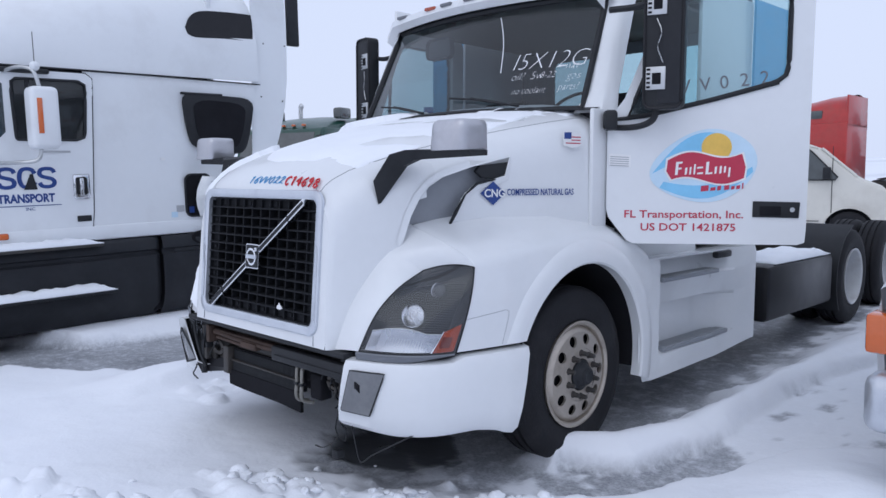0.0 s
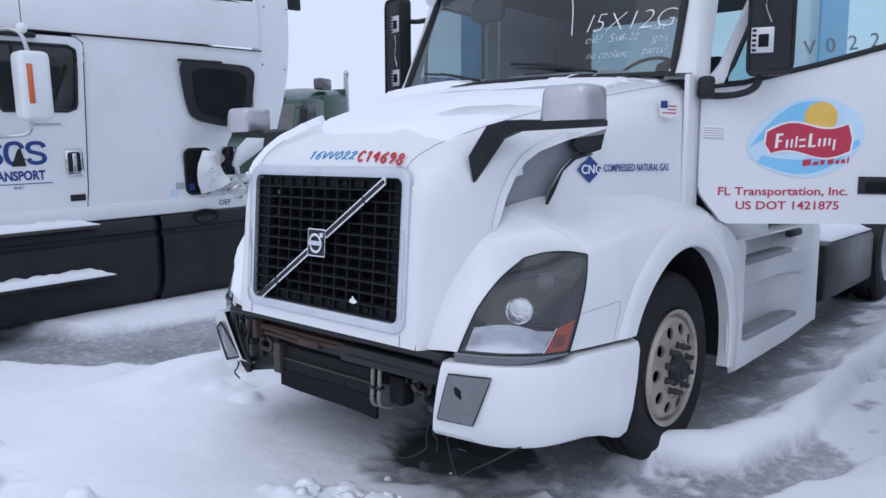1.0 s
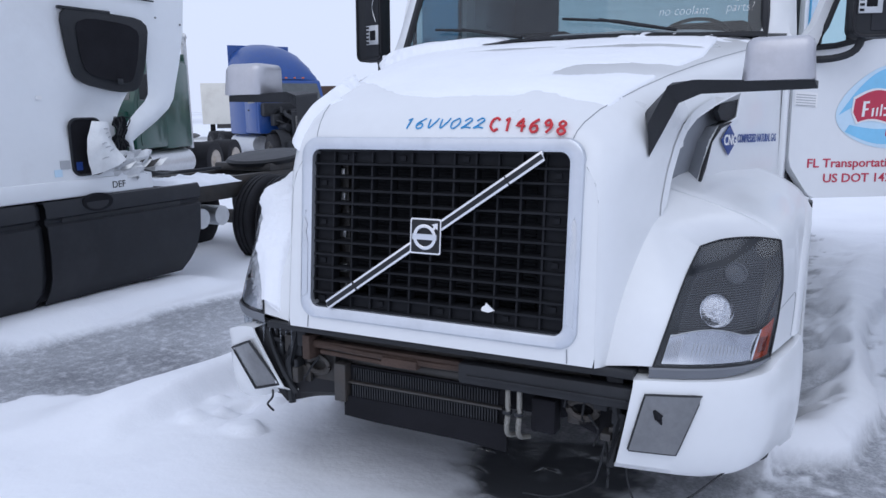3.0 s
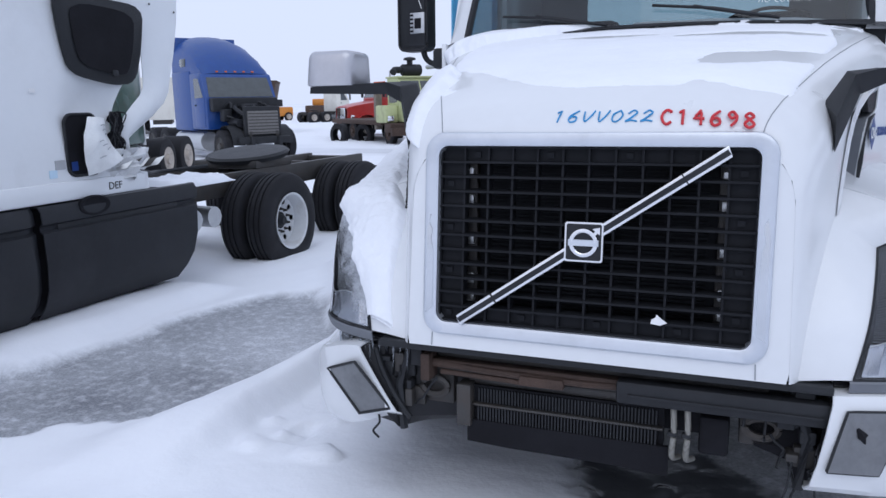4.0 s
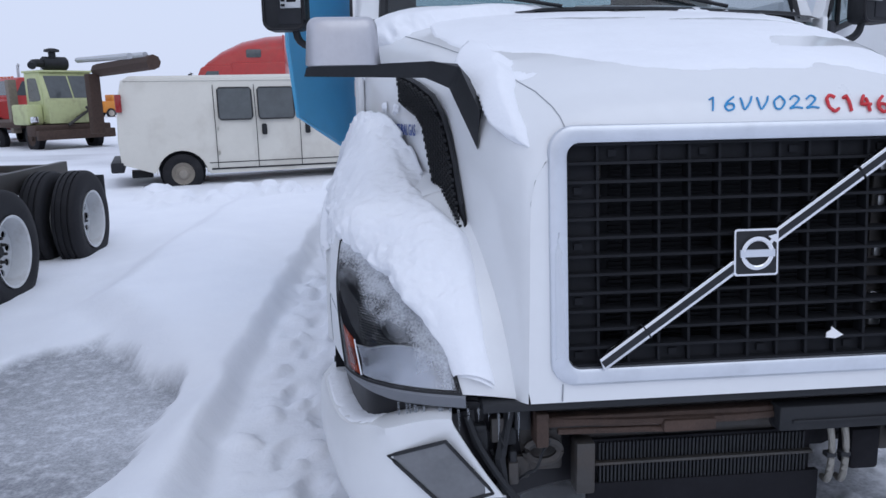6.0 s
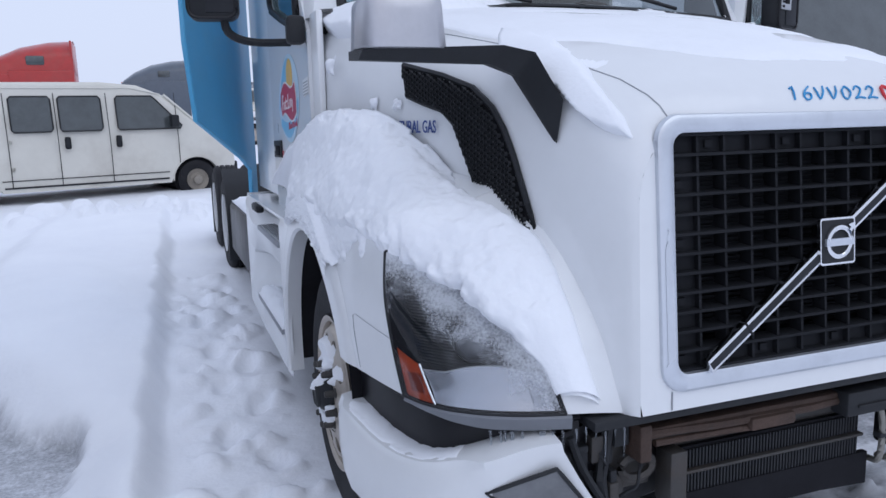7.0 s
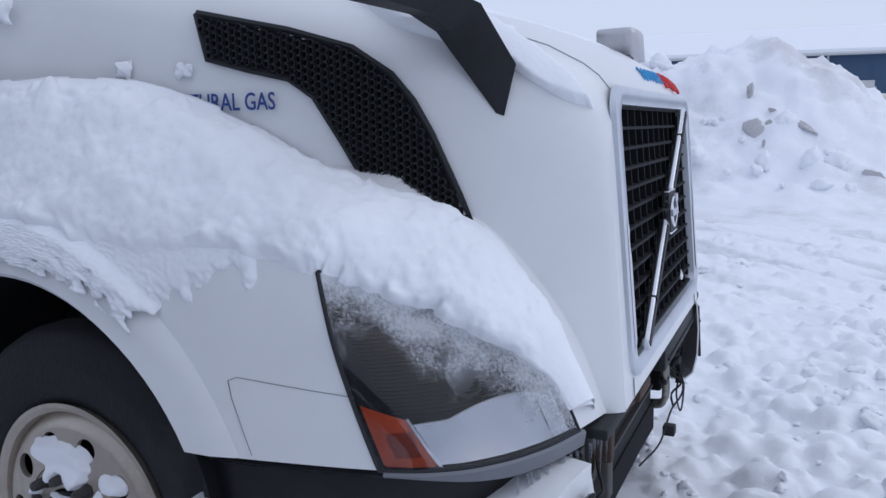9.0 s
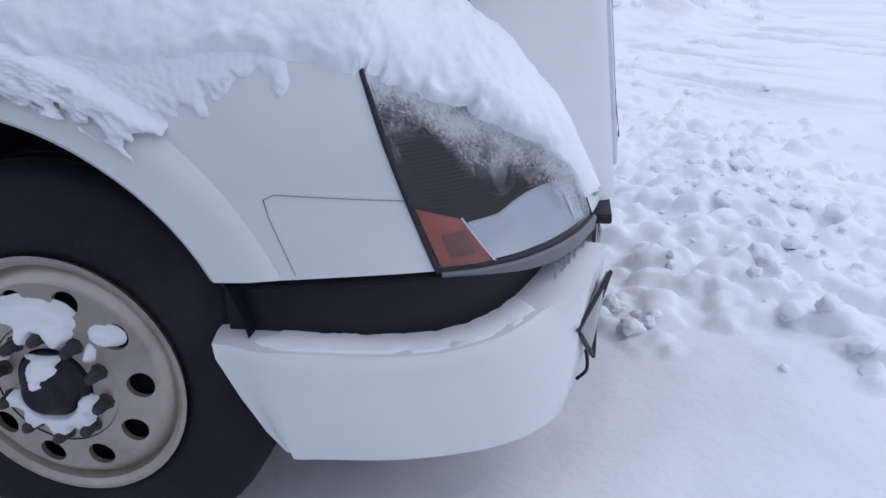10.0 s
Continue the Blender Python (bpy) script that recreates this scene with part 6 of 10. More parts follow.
for k in range(26):       # small crumbs by the front tyre
    r = 0.025 + 0.03 * rng.random()
    heap_up(rng.gauss(1.0, 0.5), rng.gauss(0.55, 0.3), r, r * 0.8, rng.uniform(0, 6.3), 0.8)


def ground_mesh():
    V, icy, wet = [], [], []
    for j, y in enumerate(YS):
        for i, x in enumerate(XS):
            if -8 < x < 14 and -5 < y < 14:
                t, low = bare(x, y), bare(x, y, False)
                low = 0.85 * low + 0.15 * t
                h = drift(x, y) * (1 - low) + low * 0.006 * fbm(x, y, 0.3, 9.0) + lump_layer[j, i] * (1 - 0.5 * t)
                crumb = min(1.0, blob(x, y, 1.9, -0.85, 1.3, 0.7) + blob(x, y, 5.0, 0.0, 3.6, 1.6) + 0.6 * blob(x, y, -1.6, 2.8, 0.3, 2.6)) if y < 5.5 else 0.0
                if crumb > 0.05:
                    h += crumb * (1 - t) * (0.028 * fbm(x, y, 0.20, 2.0, 5) + 0.012 * (noise.turbulence(Vector((x / 0.05, y / 0.05, 5.0)), 2, True) - 0.4))
                if x > 4:
                    u, v = 0.73 * x + 0.68 * y, -0.68 * x + 0.73 * y
                    rut = smooth01((fbm(u / 9, v, 0.5, 14.0) - 0.05) / 0.25) * smooth01((x - 4) / 2)
                    t = max(t, 0.35 * rut)
                    h -= 0.04 * rut
                V.append((x, y, h))
                icy.append(t)
                wet.append(smooth01((inside(x, y, PUDDLE) + 0.06 * fbm(x, y, 0.3, 3.0)) / 0.06 + 0.5) if -0.6 < x < 1.1 and 0.2 < y < 1.5 else 0.0)
            else:
                far = min(1.0, max(abs(x), abs(y)) / 60)
                V.append((x, y, 0.07 + 0.06 * fbm(x, y, 3.0, 1.0) * (1 - far)))
                icy.append(smooth01((0.24 * fbm(x, y, 6.0, 11.0) - 0.06) / 0.1) * 0.4)
                wet.append(0.0)
    nx = len(XS)
    F = [(j * nx + i, j * nx + i + 1, (j + 1) * nx + i + 1, (j + 1) * nx + i) for j in range(len(YS) - 1) for i in range(nx - 1)]
    me = bpy.data.meshes.new("ground")
    me.from_pydata(V, [], F)
    for nm, vals in (("bare", icy), ("wet", wet)):
        me.attributes.new(nm, "FLOAT", "POINT").data.foreach_set("value", vals)
    return me


def ground_material():
    m = bpy.data.materials.new("snowy_yard")
    m.use_nodes = True
    nt = m.node_tree
    b = nt.nodes["Principled BSDF"]
    N, L = nt.nodes.new, nt.links.new
    at = N("ShaderNodeAttribute")
    at.attribute_name = "bare"
    aw = N("ShaderNodeAttribute")
    aw.attribute_name = "wet"
    co = N("ShaderNodeTexCoord")
    def tex(scale, detail=6, rough=0.6):
        n = N("ShaderNodeTexNoise")
        n.inputs["Scale"].default_value, n.inputs["Detail"].default_value, n.inputs["Roughness"].default_value = scale, detail, rough
        L(co.outputs["Object"], n.inputs["Vector"])
        return n.outputs[0]
    def ramp(src, stops):
        r = N("ShaderNodeValToRGB")
        while len(r.color_ramp.elements) < len(stops):
            r.color_ramp.elements.new(0.5)
        for e, (p, c) in zip(r.color_ramp.elements, stops):
            e.position, e.color = p, (*c, 1)
        L(src, r.inputs[0])
        return r.outputs[0]
    def mix(f, a, c, mode="MIX"):
        n = N("ShaderNodeMix")
        n.data_type, n.blend_type = "RGBA", mode
        if isinstance(f, float):
            n.inputs[0].default_value = f
        else:
            L(f, n.inputs[0])
        L(a, n.inputs[6])
        L(c, n.inputs[7])
        return n.outputs[2]
    snow = ramp(tex(1.3), [(0.3, (0.83, 0.85, 0.90)), (0.7, (0.88, 0.90, 0.94))])
    ice = ramp(tex(0.9, 8), [(0.32, (0.23, 0.24, 0.265)), (0.5, (0.37, 0.385, 0.415)), (0.68, (0.52, 0.54, 0.58))])
    grit = ramp(tex(55, 3, 0.7), [(0.35, (0.68, 0.68, 0.70)), (0.55, (1.0, 1.0, 1.0)), (0.72, (1.28, 1.28, 1.30))])
    ice = mix(1.0, ice, grit, "MULTIPLY")
    frosty = ramp(tex(13, 6), [(0.48, (0, 0, 0)), (0.74, (0.6, 0.6, 0.6))])
    ice = mix(frosty, ice, snow)
    soaked = N("ShaderNodeRGB")
    soaked.outputs[0].default_value = (0.085, 0.09, 0.10, 1)
    ice = mix(aw.outputs["Fac"], ice, soaked.outputs[0])
    fac = N("ShaderNodeMath")
    fac.operation = "MULTIPLY_ADD"
    fac.inputs[1].default_value, fac.inputs[2].default_value = 1.0, 0.0
    L(at.outputs["Fac"], fac.inputs[0])
    col = mix(fac.outputs[0], snow, ice)
    L(col, b.inputs["Base Color"])
    rr = N("ShaderNodeMapRange")
    rr.inputs[3].default_value, rr.inputs[4].default_value = 0.75, 0.38
    L(at.outputs["Fac"], rr.inputs[0])
    rw_ = N("ShaderNodeMath")
    rw_.operation = "MULTIPLY_ADD"
    rw_.inputs[1].default_value = -0.25
    L(aw.outputs["Fac"], rw_.inputs[0])
    L(rr.outputs[0], rw_.inputs[2])
    L(rw_.outputs[0], b.inputs["Roughness"])
    b.inputs["Specular IOR Level"].default_value = 0.35
    bp = N("ShaderNodeBump")
    bp.inputs["Strength"].default_value, bp.inputs["Distance"].default_value = 0.75, 0.018
    hsum = N("ShaderNodeMath")
    hsum.operation = "ADD"
    L(tex(28, 6), hsum.inputs[0])
    L(tex(7, 4), hsum.inputs[1])
    calm = N("ShaderNodeMath")
    calm.operation = "MULTIPLY_ADD"
    calm.inputs[1].default_value, calm.inputs[2].default_value = -0.10, 0.18
    L(at.outputs["Fac"], calm.inputs[0])
    L(calm.outputs[0], bp.inputs["Strength"])
    L(hsum.outputs[0], bp.inputs["Height"])
    L(bp.outputs[0], b.inputs["Normal"])
    return m


YARD = ground_material()
ground = part_mesh("ground", ground_mesh(), YARD, None, angle=180)
tagged(ground, "snow-covered yard with drifts and bare grey ice", "ground", kind="structure")

# ---- the white sleeper lorry alongside ----
sleeper = thing("semi_tractor", pose(-5.5, 1.5, 0), "white sleeper semi tractor with torn and dented rear side panel", "semi truck")
SW = -4.30
SC = -5.52


def wp(name, bm, material, label="", smooth=True, angle=35, parent=None):
    bm.transform(pose(5.5, -1.5, 0))
    return part(name, bm, material, parent or sleeper, label, smooth, angle)


def side_curve(z):
    """How far the body's side tucks in with height."""
    return float(np.interp(z, [1.0, 1.3, 2.7, 3.0, 3.4, 3.8, 4.1, 4.25], [0.0, 0.0, 0.02, 0.05, 0.13, 0.30, 0.6, 1.0]))


def shell(y0z, ys, zs):
    rows = []
    for y in ys:
        row = []
        for z in zs:
            x = SW - side_curve(z) - y0z(y, z)
            row.append((x, y, z))
        rows.append(row)
    return rows


# body side with its dent, mirrored to the far side
def dent(y, z):
    d = 0.10 * math.exp(-((y - 2.45) / 0.30) ** 2 - ((z - 1.80) / 0.22) ** 2)
    d += 0.05 * math.exp(-((y - 2.75) / 0.15) ** 2 - ((z - 1.60) / 0.35) ** 2)
    d += 0.012 * math.exp(-((y - 1.9) / 0.3) ** 2 - ((z - 2.25) / 0.3) ** 2)
    return d + 0.05 * max(0.0, -y - 0.3) ** 2


ys = [-1.0 + 0.12 * k for k in range(32)] + [2.82]
def rear_edge(z):
    return float(np.interp(z, [1.06, 1.22, 1.25, 1.62, 1.78, 1.90, 2.02, 2.42, 2.56, 2.77], [2.63, 2.63, 2.27, 2.30, 2.37, 2.44, 2.53, 2.68, 2.73, 2.76]))


bm = sheet([[(x, 0.78 + (y - 0.78) * (rear_edge(z) - 0.78) / 2.04, z) for x, y, z in row] for row in shell(dent, [0.78] + [y for y in ys if y > 0.84], [1.06 + (2.77 - 1.06) * k / 60 for k in range(61)])])
wp("sleeper_side", bm, WHITE_OLD, "dented white sleeper side")
wp("cab_front_side", sheet(shell(dent, [y for y in ys if y < -0.35], [1.06 + (2.77 - 1.06) * k / 12 for k in range(13)])), WHITE_OLD)
# roof fairing: rises from the windshield to the back
def roof_z(y):
    return float(np.interp(y, [-1.1, -0.5, 0.0, 0.6, 1.2, 1.8, 2.82], [2.85, 3.20, 3.45, 3.72, 3.92, 4.03, 4.08]))


rows = []
for y in [-1.1 + 0.14 * k for k in range(28)] + [2.82]:
    zt = roof_z(y)
    row = []
    for k in range(13):
        a = math.pi / 2 * k / 12
        z = 2.79 + (zt - 2.79) * math.sin(a)
        x = SW - 0.02 - 1.2 * (1 - math.cos(a)) ** 1.5 * 1.0 - 0.06 * max(0.0, -y - 0.2) ** 2
        row.append((x, y, z))
    full = row + [(2 * SC - x, y, z) for x, y, z in row[::-1]]
    rows.append(full)
wp("roof_fairing", sheet(rows), WHITE_OLD, "tall white roof fairing")
wp("roof_seam", tubed([(SW + 0.004, -0.9, 2.77), (SW - 0.004, 0.85, 2.78), (SW - 0.004, 2.82, 2.76)], 0.008, 6), GREYPL)
wp("far_side", boxed(2 * SC - SW - 0.02, 2 * SC - SW, -1.0, 2.30, 1.06, 2.77), WHITE_OLD)
wp("back_wall", boxed(2 * SC - SW, SW - 0.16, 2.26, 2.30, 1.06, 3.9), WHITE_OLD)
wp("front_wall", boxed(2 * SC - SW + 0.1, SW - 0.1, -1.0, -0.95, 1.06, 2.2), WHITE_OLD)
wp("windshield", sheet([[(x, -1.02 + (z - 2.1) * 0.5, z) for z in (2.1, 2.8)] for x in (2 * SC - SW + 0.1, SC, SW - 0.1)]), GLASS_DARK)
rh = wp("hood", sheet([[(SC + x, -2.9 + 1.9 * t, 1.05 + h * (0.75 + 0.3 * t)) for x, h in ((-1.05, 0.1), (-0.95, 0.75), (-0.6, 1.0), (0, 1.05), (0.6, 1.0), (0.95, 0.75), (1.05, 0.1))] for t in (0, 0.2, 0.5, 0.8, 1.0)]), WHITE_OLD)
# door
D2 = new("door")
D2.parent = sleeper
win = [(0.12, 2.08), (0.72, 2.08), (0.755, 2.12), (0.79, 2.62), (0.75, 2.665), (0.14, 2.66), (0.10, 2.62)]
outer = [(-0.60, 1.14), (0.76, 1.14), (0.78, 1.18), (0.86, 2.70), (0.82, 2.75), (-0.25, 2.75), (-0.62, 2.10)]
c2 = Vector((0.3, 2.2))


def cast2(poly, a, c):
    d = Vector((math.cos(a), math.sin(a)))
    best = 0
    for (x0, z0), (x1, z1) in zip(poly, poly[1:] + poly[:1]):
        e = Vector((x1 - x0, z1 - z0))
        den = d.x * e.y - d.y * e.x
        if abs(den) < 1e-9:
            continue
        qv = Vector((x0, z0)) - c
        t = (qv.x * e.y - qv.y * e.x) / den
        u = (qv.x * d.y - qv.y * d.x) / den
        if -1e-6 <= u <= 1 + 1e-6 and t > best:
            best = t
    return c + best * d


I = [cast2(win, 2 * math.pi * k / 120, c2) for k in range(120)]
O = [cast2(outer, 2 * math.pi * k / 120, c2) for k in range(120)]
bm = bmesh.new()
grid(bm, [[(SW - 0.03, p.x, p.y) for p in I], [(SW + 0.002, p.x, p.y) for p in I], [(SW + 0.006, p.x, p.y) for p in O], [(SW - 0.03, p.x, p.y) for p in O]], close=True)
bmesh.ops.recalc_face_normals(bm, faces=bm.faces)
wp("door_skin", bm, WHITE_OLD, parent=D2)
wp("door_gap", tubed([(SW + 0.002, p.x, p.y) for p in O[::2]] + [(SW + 0.002, O[0].x, O[0].y)], 0.007, 5), GREYPL, parent=D2)
wp("window_seal", tubed([(SW + 0.004, p.x, p.y) for p in I[::2]] + [(SW + 0.004, I[0].x, I[0].y)], 0.014, 6), BLACK, parent=D2)
g = wp("door_glass", prismed([(SW - 0.012, y, z) for y, z in win], (0.004, 0, 0)), GLASS_DARK, parent=D2)
g.visible_shadow = False
wp("window_post", tubed([(SW - 0.004, 0.24, 2.08), (SW - 0.004, 0.25, 2.65)], 0.016, 6), BLACK, parent=D2)
wp("quarter_glass", prismed([(SW + 0.007, y, z) for y, z in ((-0.45, 2.10), (-0.02, 2.10), (0.03, 2.15), (0.03, 2.6), (-0.02, 2.64), (-0.18, 2.62))], (0.004, 0, 0)), GLASS_DARK, parent=D2)
# solid near-black box painted as the unlit cab interior
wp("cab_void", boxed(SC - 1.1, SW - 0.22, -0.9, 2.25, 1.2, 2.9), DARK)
h = wp("door_handle", boxed(SW + 0.004, SW + 0.014, 0.60, 0.76, 1.49, 1.74, 0.02), CHROME, "chrome door handle", parent=D2)
wp("handle_recess", boxed(SW + 0.010, SW + 0.018, 0.625, 0.735, 1.53, 1.71, 0.02), BLACK, parent=h)
wp("handle_grip", boxed(SW + 0.016, SW + 0.034, 0.66, 0.70, 1.52, 1.70, 0.008), CHROME, parent=h)
wp("lock_plate", boxed(SW + 0.004, SW + 0.016, 0.62, 0.76, 1.26, 1.32, 0.006), BLACK, parent=D2)
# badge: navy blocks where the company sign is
for a, turn in ((-0.075, 1), (0.105, 0), (0.285, 1)):
    w, h = 0.155, 0.185
    if turn:
        line_ = [(0.95, 0.76), (0.82, 0.93), (0.5, 0.98), (0.18, 0.92), (0.07, 0.74), (0.2, 0.58), (0.5, 0.5), (0.8, 0.42), (0.93, 0.26), (0.82, 0.08), (0.5, 0.02), (0.18, 0.07), (0.05, 0.24)]
    else:
        line_ = [(0.95, 0.72), (0.80, 0.92), (0.5, 0.98), (0.18, 0.88), (0.06, 0.5), (0.18, 0.12), (0.5, 0.02), (0.80, 0.08), (0.95, 0.28)]
    sm_ = smoothpath(line_, 5)
    bm = bmesh.new()
    L_, R_ = [], []
    for k, p in enumerate(sm_):
        q0, q1 = sm_[max(k - 1, 0)], sm_[min(k + 1, len(sm_) - 1)]
        tx, tz = (q1[0] - q0[0]) * w, (q1[1] - q0[1]) * h
        ln = math.hypot(tx, tz) + 1e-9
        cy_, cz_ = a + p[0] * w, 1.62 + p[1] * h
        L_.append((SW + 0.0085, cy_ - tz / ln * 0.021, cz_ + tx / ln * 0.017))
        R_.append((SW + 0.0085, cy_ + tz / ln * 0.021, cz_ - tx / ln * 0.017))
    grid(bm, [L_, R_])
    wp("sign_shape", bm, DEC_NAVY, "navy rounded sign shape", smooth=False, parent=D2)
words("TRANSPORT", 0.112, Matrix.Translation((5.5, -1.5, 0)) @ basis((SW + 0.007, -0.085, 1.478), (0, 1, 0), (0, 0, 1)), DEC_NAVY, D2, "navy lettering", wide=0.80, bold=0.0042)
words("INC", 0.042, Matrix.Translation((5.5, -1.5, 0)) @ basis((SW + 0.007, 0.15, 1.398), (0, 1, 0), (0, 0, 1)), DEC_NAVY, D2, "navy lettering", wide=1.2)
wp("sign_line", boxed(SW + 0.006, SW + 0.009, -0.08, 0.48, 1.44, 1.447), DEC_NAVY, parent=D2)
wp("sign_road", prismed([(SW + 0.0105, y, z) for y, z in ((0.15, 1.60), (0.21, 1.75), (0.235, 1.75), (0.27, 1.60))], (0.003, 0, 0)), BLACK, parent=D2)
wp("model_mark", boxed(SW + 0.006, SW + 0.009, 0.33, 0.60, 1.955, 1.975), DEC_GREY, parent=D2)
wp("side_marker", boxed(SW + 0.005, SW + 0.03, -0.12, -0.02, 1.13, 1.19, 0.015), AMBER, "amber side marker", parent=D2)
for y, z, w, hh, mt in ((1.62, 1.24, 0.07, 0.06, DEC_PALE), (1.83, 1.28, 0.06, 0.07, DEC_NAVY), (1.68, 1.30, 0.09, 0.07, DEC_GREY), (1.53, 1.87, 0.05, 0.03, DEC_WHITE), (0.92, 1.13, 0.07, 0.05, INK_RED), (2.05, 1.13, 0.09, 0.07, DEC_RED)):
    wp("sticker", boxed(SW - dent(y, z) + 0.002, SW - dent(y, z) + 0.006, y, y + w, z, z + hh), mt, smooth=False)
# roof window, square bunk window
wp("roof_window", prismed([(SW - 0.09 - (z - 3.24) * 0.14 + 0.03, y, z) for y, z in smoothpath([(1.93, 3.34), (2.0, 3.46), (2.12, 3.54), (2.40, 3.57), (2.74, 3.58), (2.79, 3.55), (2.78, 3.32), (2.72, 3.27), (2.40, 3.26), (2.05, 3.24), (1.95, 3.27)], 3)], (0.02, 0, 0)), GLOSS_BLACK, "dark rounded roof window")
wp("roof_window_back", prismed([(SW - 0.09 - (z - 3.24) * 0.14 + 0.024, y, z) for y, z in ((1.95, 3.34), (2.12, 3.53), (2.76, 3.56), (2.76, 3.30), (2.0, 3.25))], (0.008, 0, 0)), DARK)
def rounder(P, times=2):
    """Cut the corners of a closed outline."""
    for _ in range(times):
        P = [((1 - t) * a[0] + t * b[0], (1 - t) * a[1] + t * b[1]) for a, b in zip(P, P[1:] + P[:1]) for t in (0.2, 0.8)]
    return P


sq = wp("bunk_window", prismed([(SW - dent(y, z) * 0.5 - 0.004, y, z) for y, z in rounder([(1.80, 2.62), (2.20, 2.605), (2.72, 2.585), (2.66, 2.25), (2.58, 1.95), (2.34, 1.93), (1.90, 2.01), (1.84, 2.25)])], (0.03, 0, 0), 0.006), BLACK, "black-framed square bunk window")
wp("bunk_glass", prismed([(SW + 0.028, y, z) for y, z in rounder([(1.93, 2.55), (2.60, 2.52), (2.56, 2.25), (2.48, 2.03), (2.36, 2.01), (2.00, 2.08), (1.95, 2.25)])], (0.004, 0, 0)), DARK, parent=sq)
wp("bunk_latch", boxed(SW + 0.028, SW + 0.045, 2.30, 2.36, 2.0, 2.05, 0.006), BLACK, parent=sq)
wp("rain_lip", boxed(SW - 0.01, SW + 0.03, 1.80, 2.30, 2.595, 2.62, 0.006), BLACK)
# torn side extender
rows = []
for (y0, z0), (y1, z1), o in (((2.80, 4.2), (3.28, 4.2), 0.0), ((2.78, 3.3), (3.27, 3.3), 0.0), ((2.74, 2.85), (3.23, 2.86), 0.0), ((2.70, 2.5), (3.18, 2.52), 0.0), ((2.70, 2.2), (3.10, 2.22), 0.01), ((2.69, 2.0), (3.02, 2.0), 0.02), ((2.68, 1.92), (2.98, 1.88), 0.03), ((2.62, 1.85), (2.90, 1.79), 0.06), ((2.50, 1.76), (2.74, 1.68), 0.08), ((2.41, 1.68), (2.60, 1.60), 0.08), ((2.36, 1.60), (2.50, 1.54), 0.06), ((2.355, 1.53), (2.45, 1.50), 0.04), ((2.41, 1.43), (2.46, 1.415), 0.02), ((2.52, 1.35), (2.55, 1.34), 0.0)):
    rows.append([(SW - 0.03 - side_curve(min(z0, 3.6)) * 0.5 + o * math.sin(0.4 + 2.4 * k / 7), y0 + (y1 - y0) * k / 7, z0 + (z1 - z0) * k / 7) for k in range(8)])
wp("side_extender", sheet(rows, 0.008), WHITE_OLD, "bent white side extender panel", angle=25)
for y, z in ((3.14, 2.58), (2.84, 2.62), (3.2, 3.25), (2.9, 3.25)):
    b = lathe([(0, 0.010), (0.006, 0.008), (0.007, 0.001)], 10)
    b.transform(Matrix.Translation((SW - 0.02, y, z)))
    wp("rivet", b, STEEL)
wp("extender_edge", boxed(SW - 0.16, SW - 0.10, 3.32, 3.48, 3.28, 4.2, 0.01), BLACK)
# hole with crumpled insulation
hole = [(SW - 0.012, 1.95 + y, 1.475 + z) for y, z in rounded(0.155, 0.235, 0.075, 6)]
fr_ = wp("filler_recess", prismed(hole, (0.016, 0, 0)), DARK, "black rounded hole in the side panel")
wp("recess_rim", tubed([(SW + 0.006, y, z) for x, y, z in hole + hole[:1]], 0.012, 6), BLACK, parent=fr_)
rng = random.Random(11)
def crumple(y0, y1, z0, z1, out, seed, amp):
    rows = []
    for i in range(13):
        row = []
        for j in range(13):
            u, v = i / 12, j / 12
            y, z = y0 + (y1 - y0) * u, z0 + (z1 - z0) * v
            n = noise.noise(Vector((u * 4 + seed, v * 4, seed))) * amp + noise.noise(Vector((u * 11 + seed, v * 11, seed))) * amp * 0.4
            row.append((SW + out * math.sin(u * 2.4) * (0.4 + v * 0.6) + n - 0.02, y + n * 0.8 + 0.10 * (v - 0.5) * (1 - u), z + 0.5 * n - 0.10 * u * (1 - v)))
        rows.append(row)
    return sheet(rows, 0.004)


rows = []
for i in range(21):
    v = i / 20
    row = []
    for j in range(17):
        u = j / 16
        bow = math.sin(math.pi * v)
        y0, z0 = 1.93 + 0.05 * v - 0.085 * bow, 1.235 + 0.455 * v
        y1, z1 = 2.30 - 0.07 * v - 0.05 * bow, 1.345 + 0.325 * v
        x = SW + 0.03 + 0.075 * math.sin(math.pi * (0.12 + 0.75 * u)) + 0.05 * bow * (1 - u) - 0.10 * u * u * v + 0.014 * noise.noise(Vector((u * 4, v * 5, 3.0)))
        row.append((x, y0 + (y1 - y0) * u, z0 + (z1 - z0) * u - 0.03 * u * (1 - u) * (1 - v)))
    rows.append(row)
curl_ = wp("torn_lining", sheet(rows, 0.004), LINING, "curled pale lining torn out of the side", angle=60)
for k in range(7):
    i, j = 5 + k * 2 % 13, 5 + (k * 5) % 7
    p, q = Vector(rows[i][j]), Vector(rows[i][j + 3])
    wp("print_mark", tubed([p + Vector((0.006, 0, 0)), (p + q) / 2 + Vector((0.008, 0, 0.004)), q + Vector((0.006, 0, 0))], 0.004, 4), DEC_GREY, parent=curl_)
wp("torn_lining", crumple(2.16, 2.56, 1.22, 1.42, 0.08, 7.0, 0.07), RAWALU, "crumpled torn lining", angle=25)
wp("torn_lining", crumple(2.25, 2.38, 1.38, 1.72, 0.02, 9.0, 0.05), DARK, "bent bracket metal", angle=25)
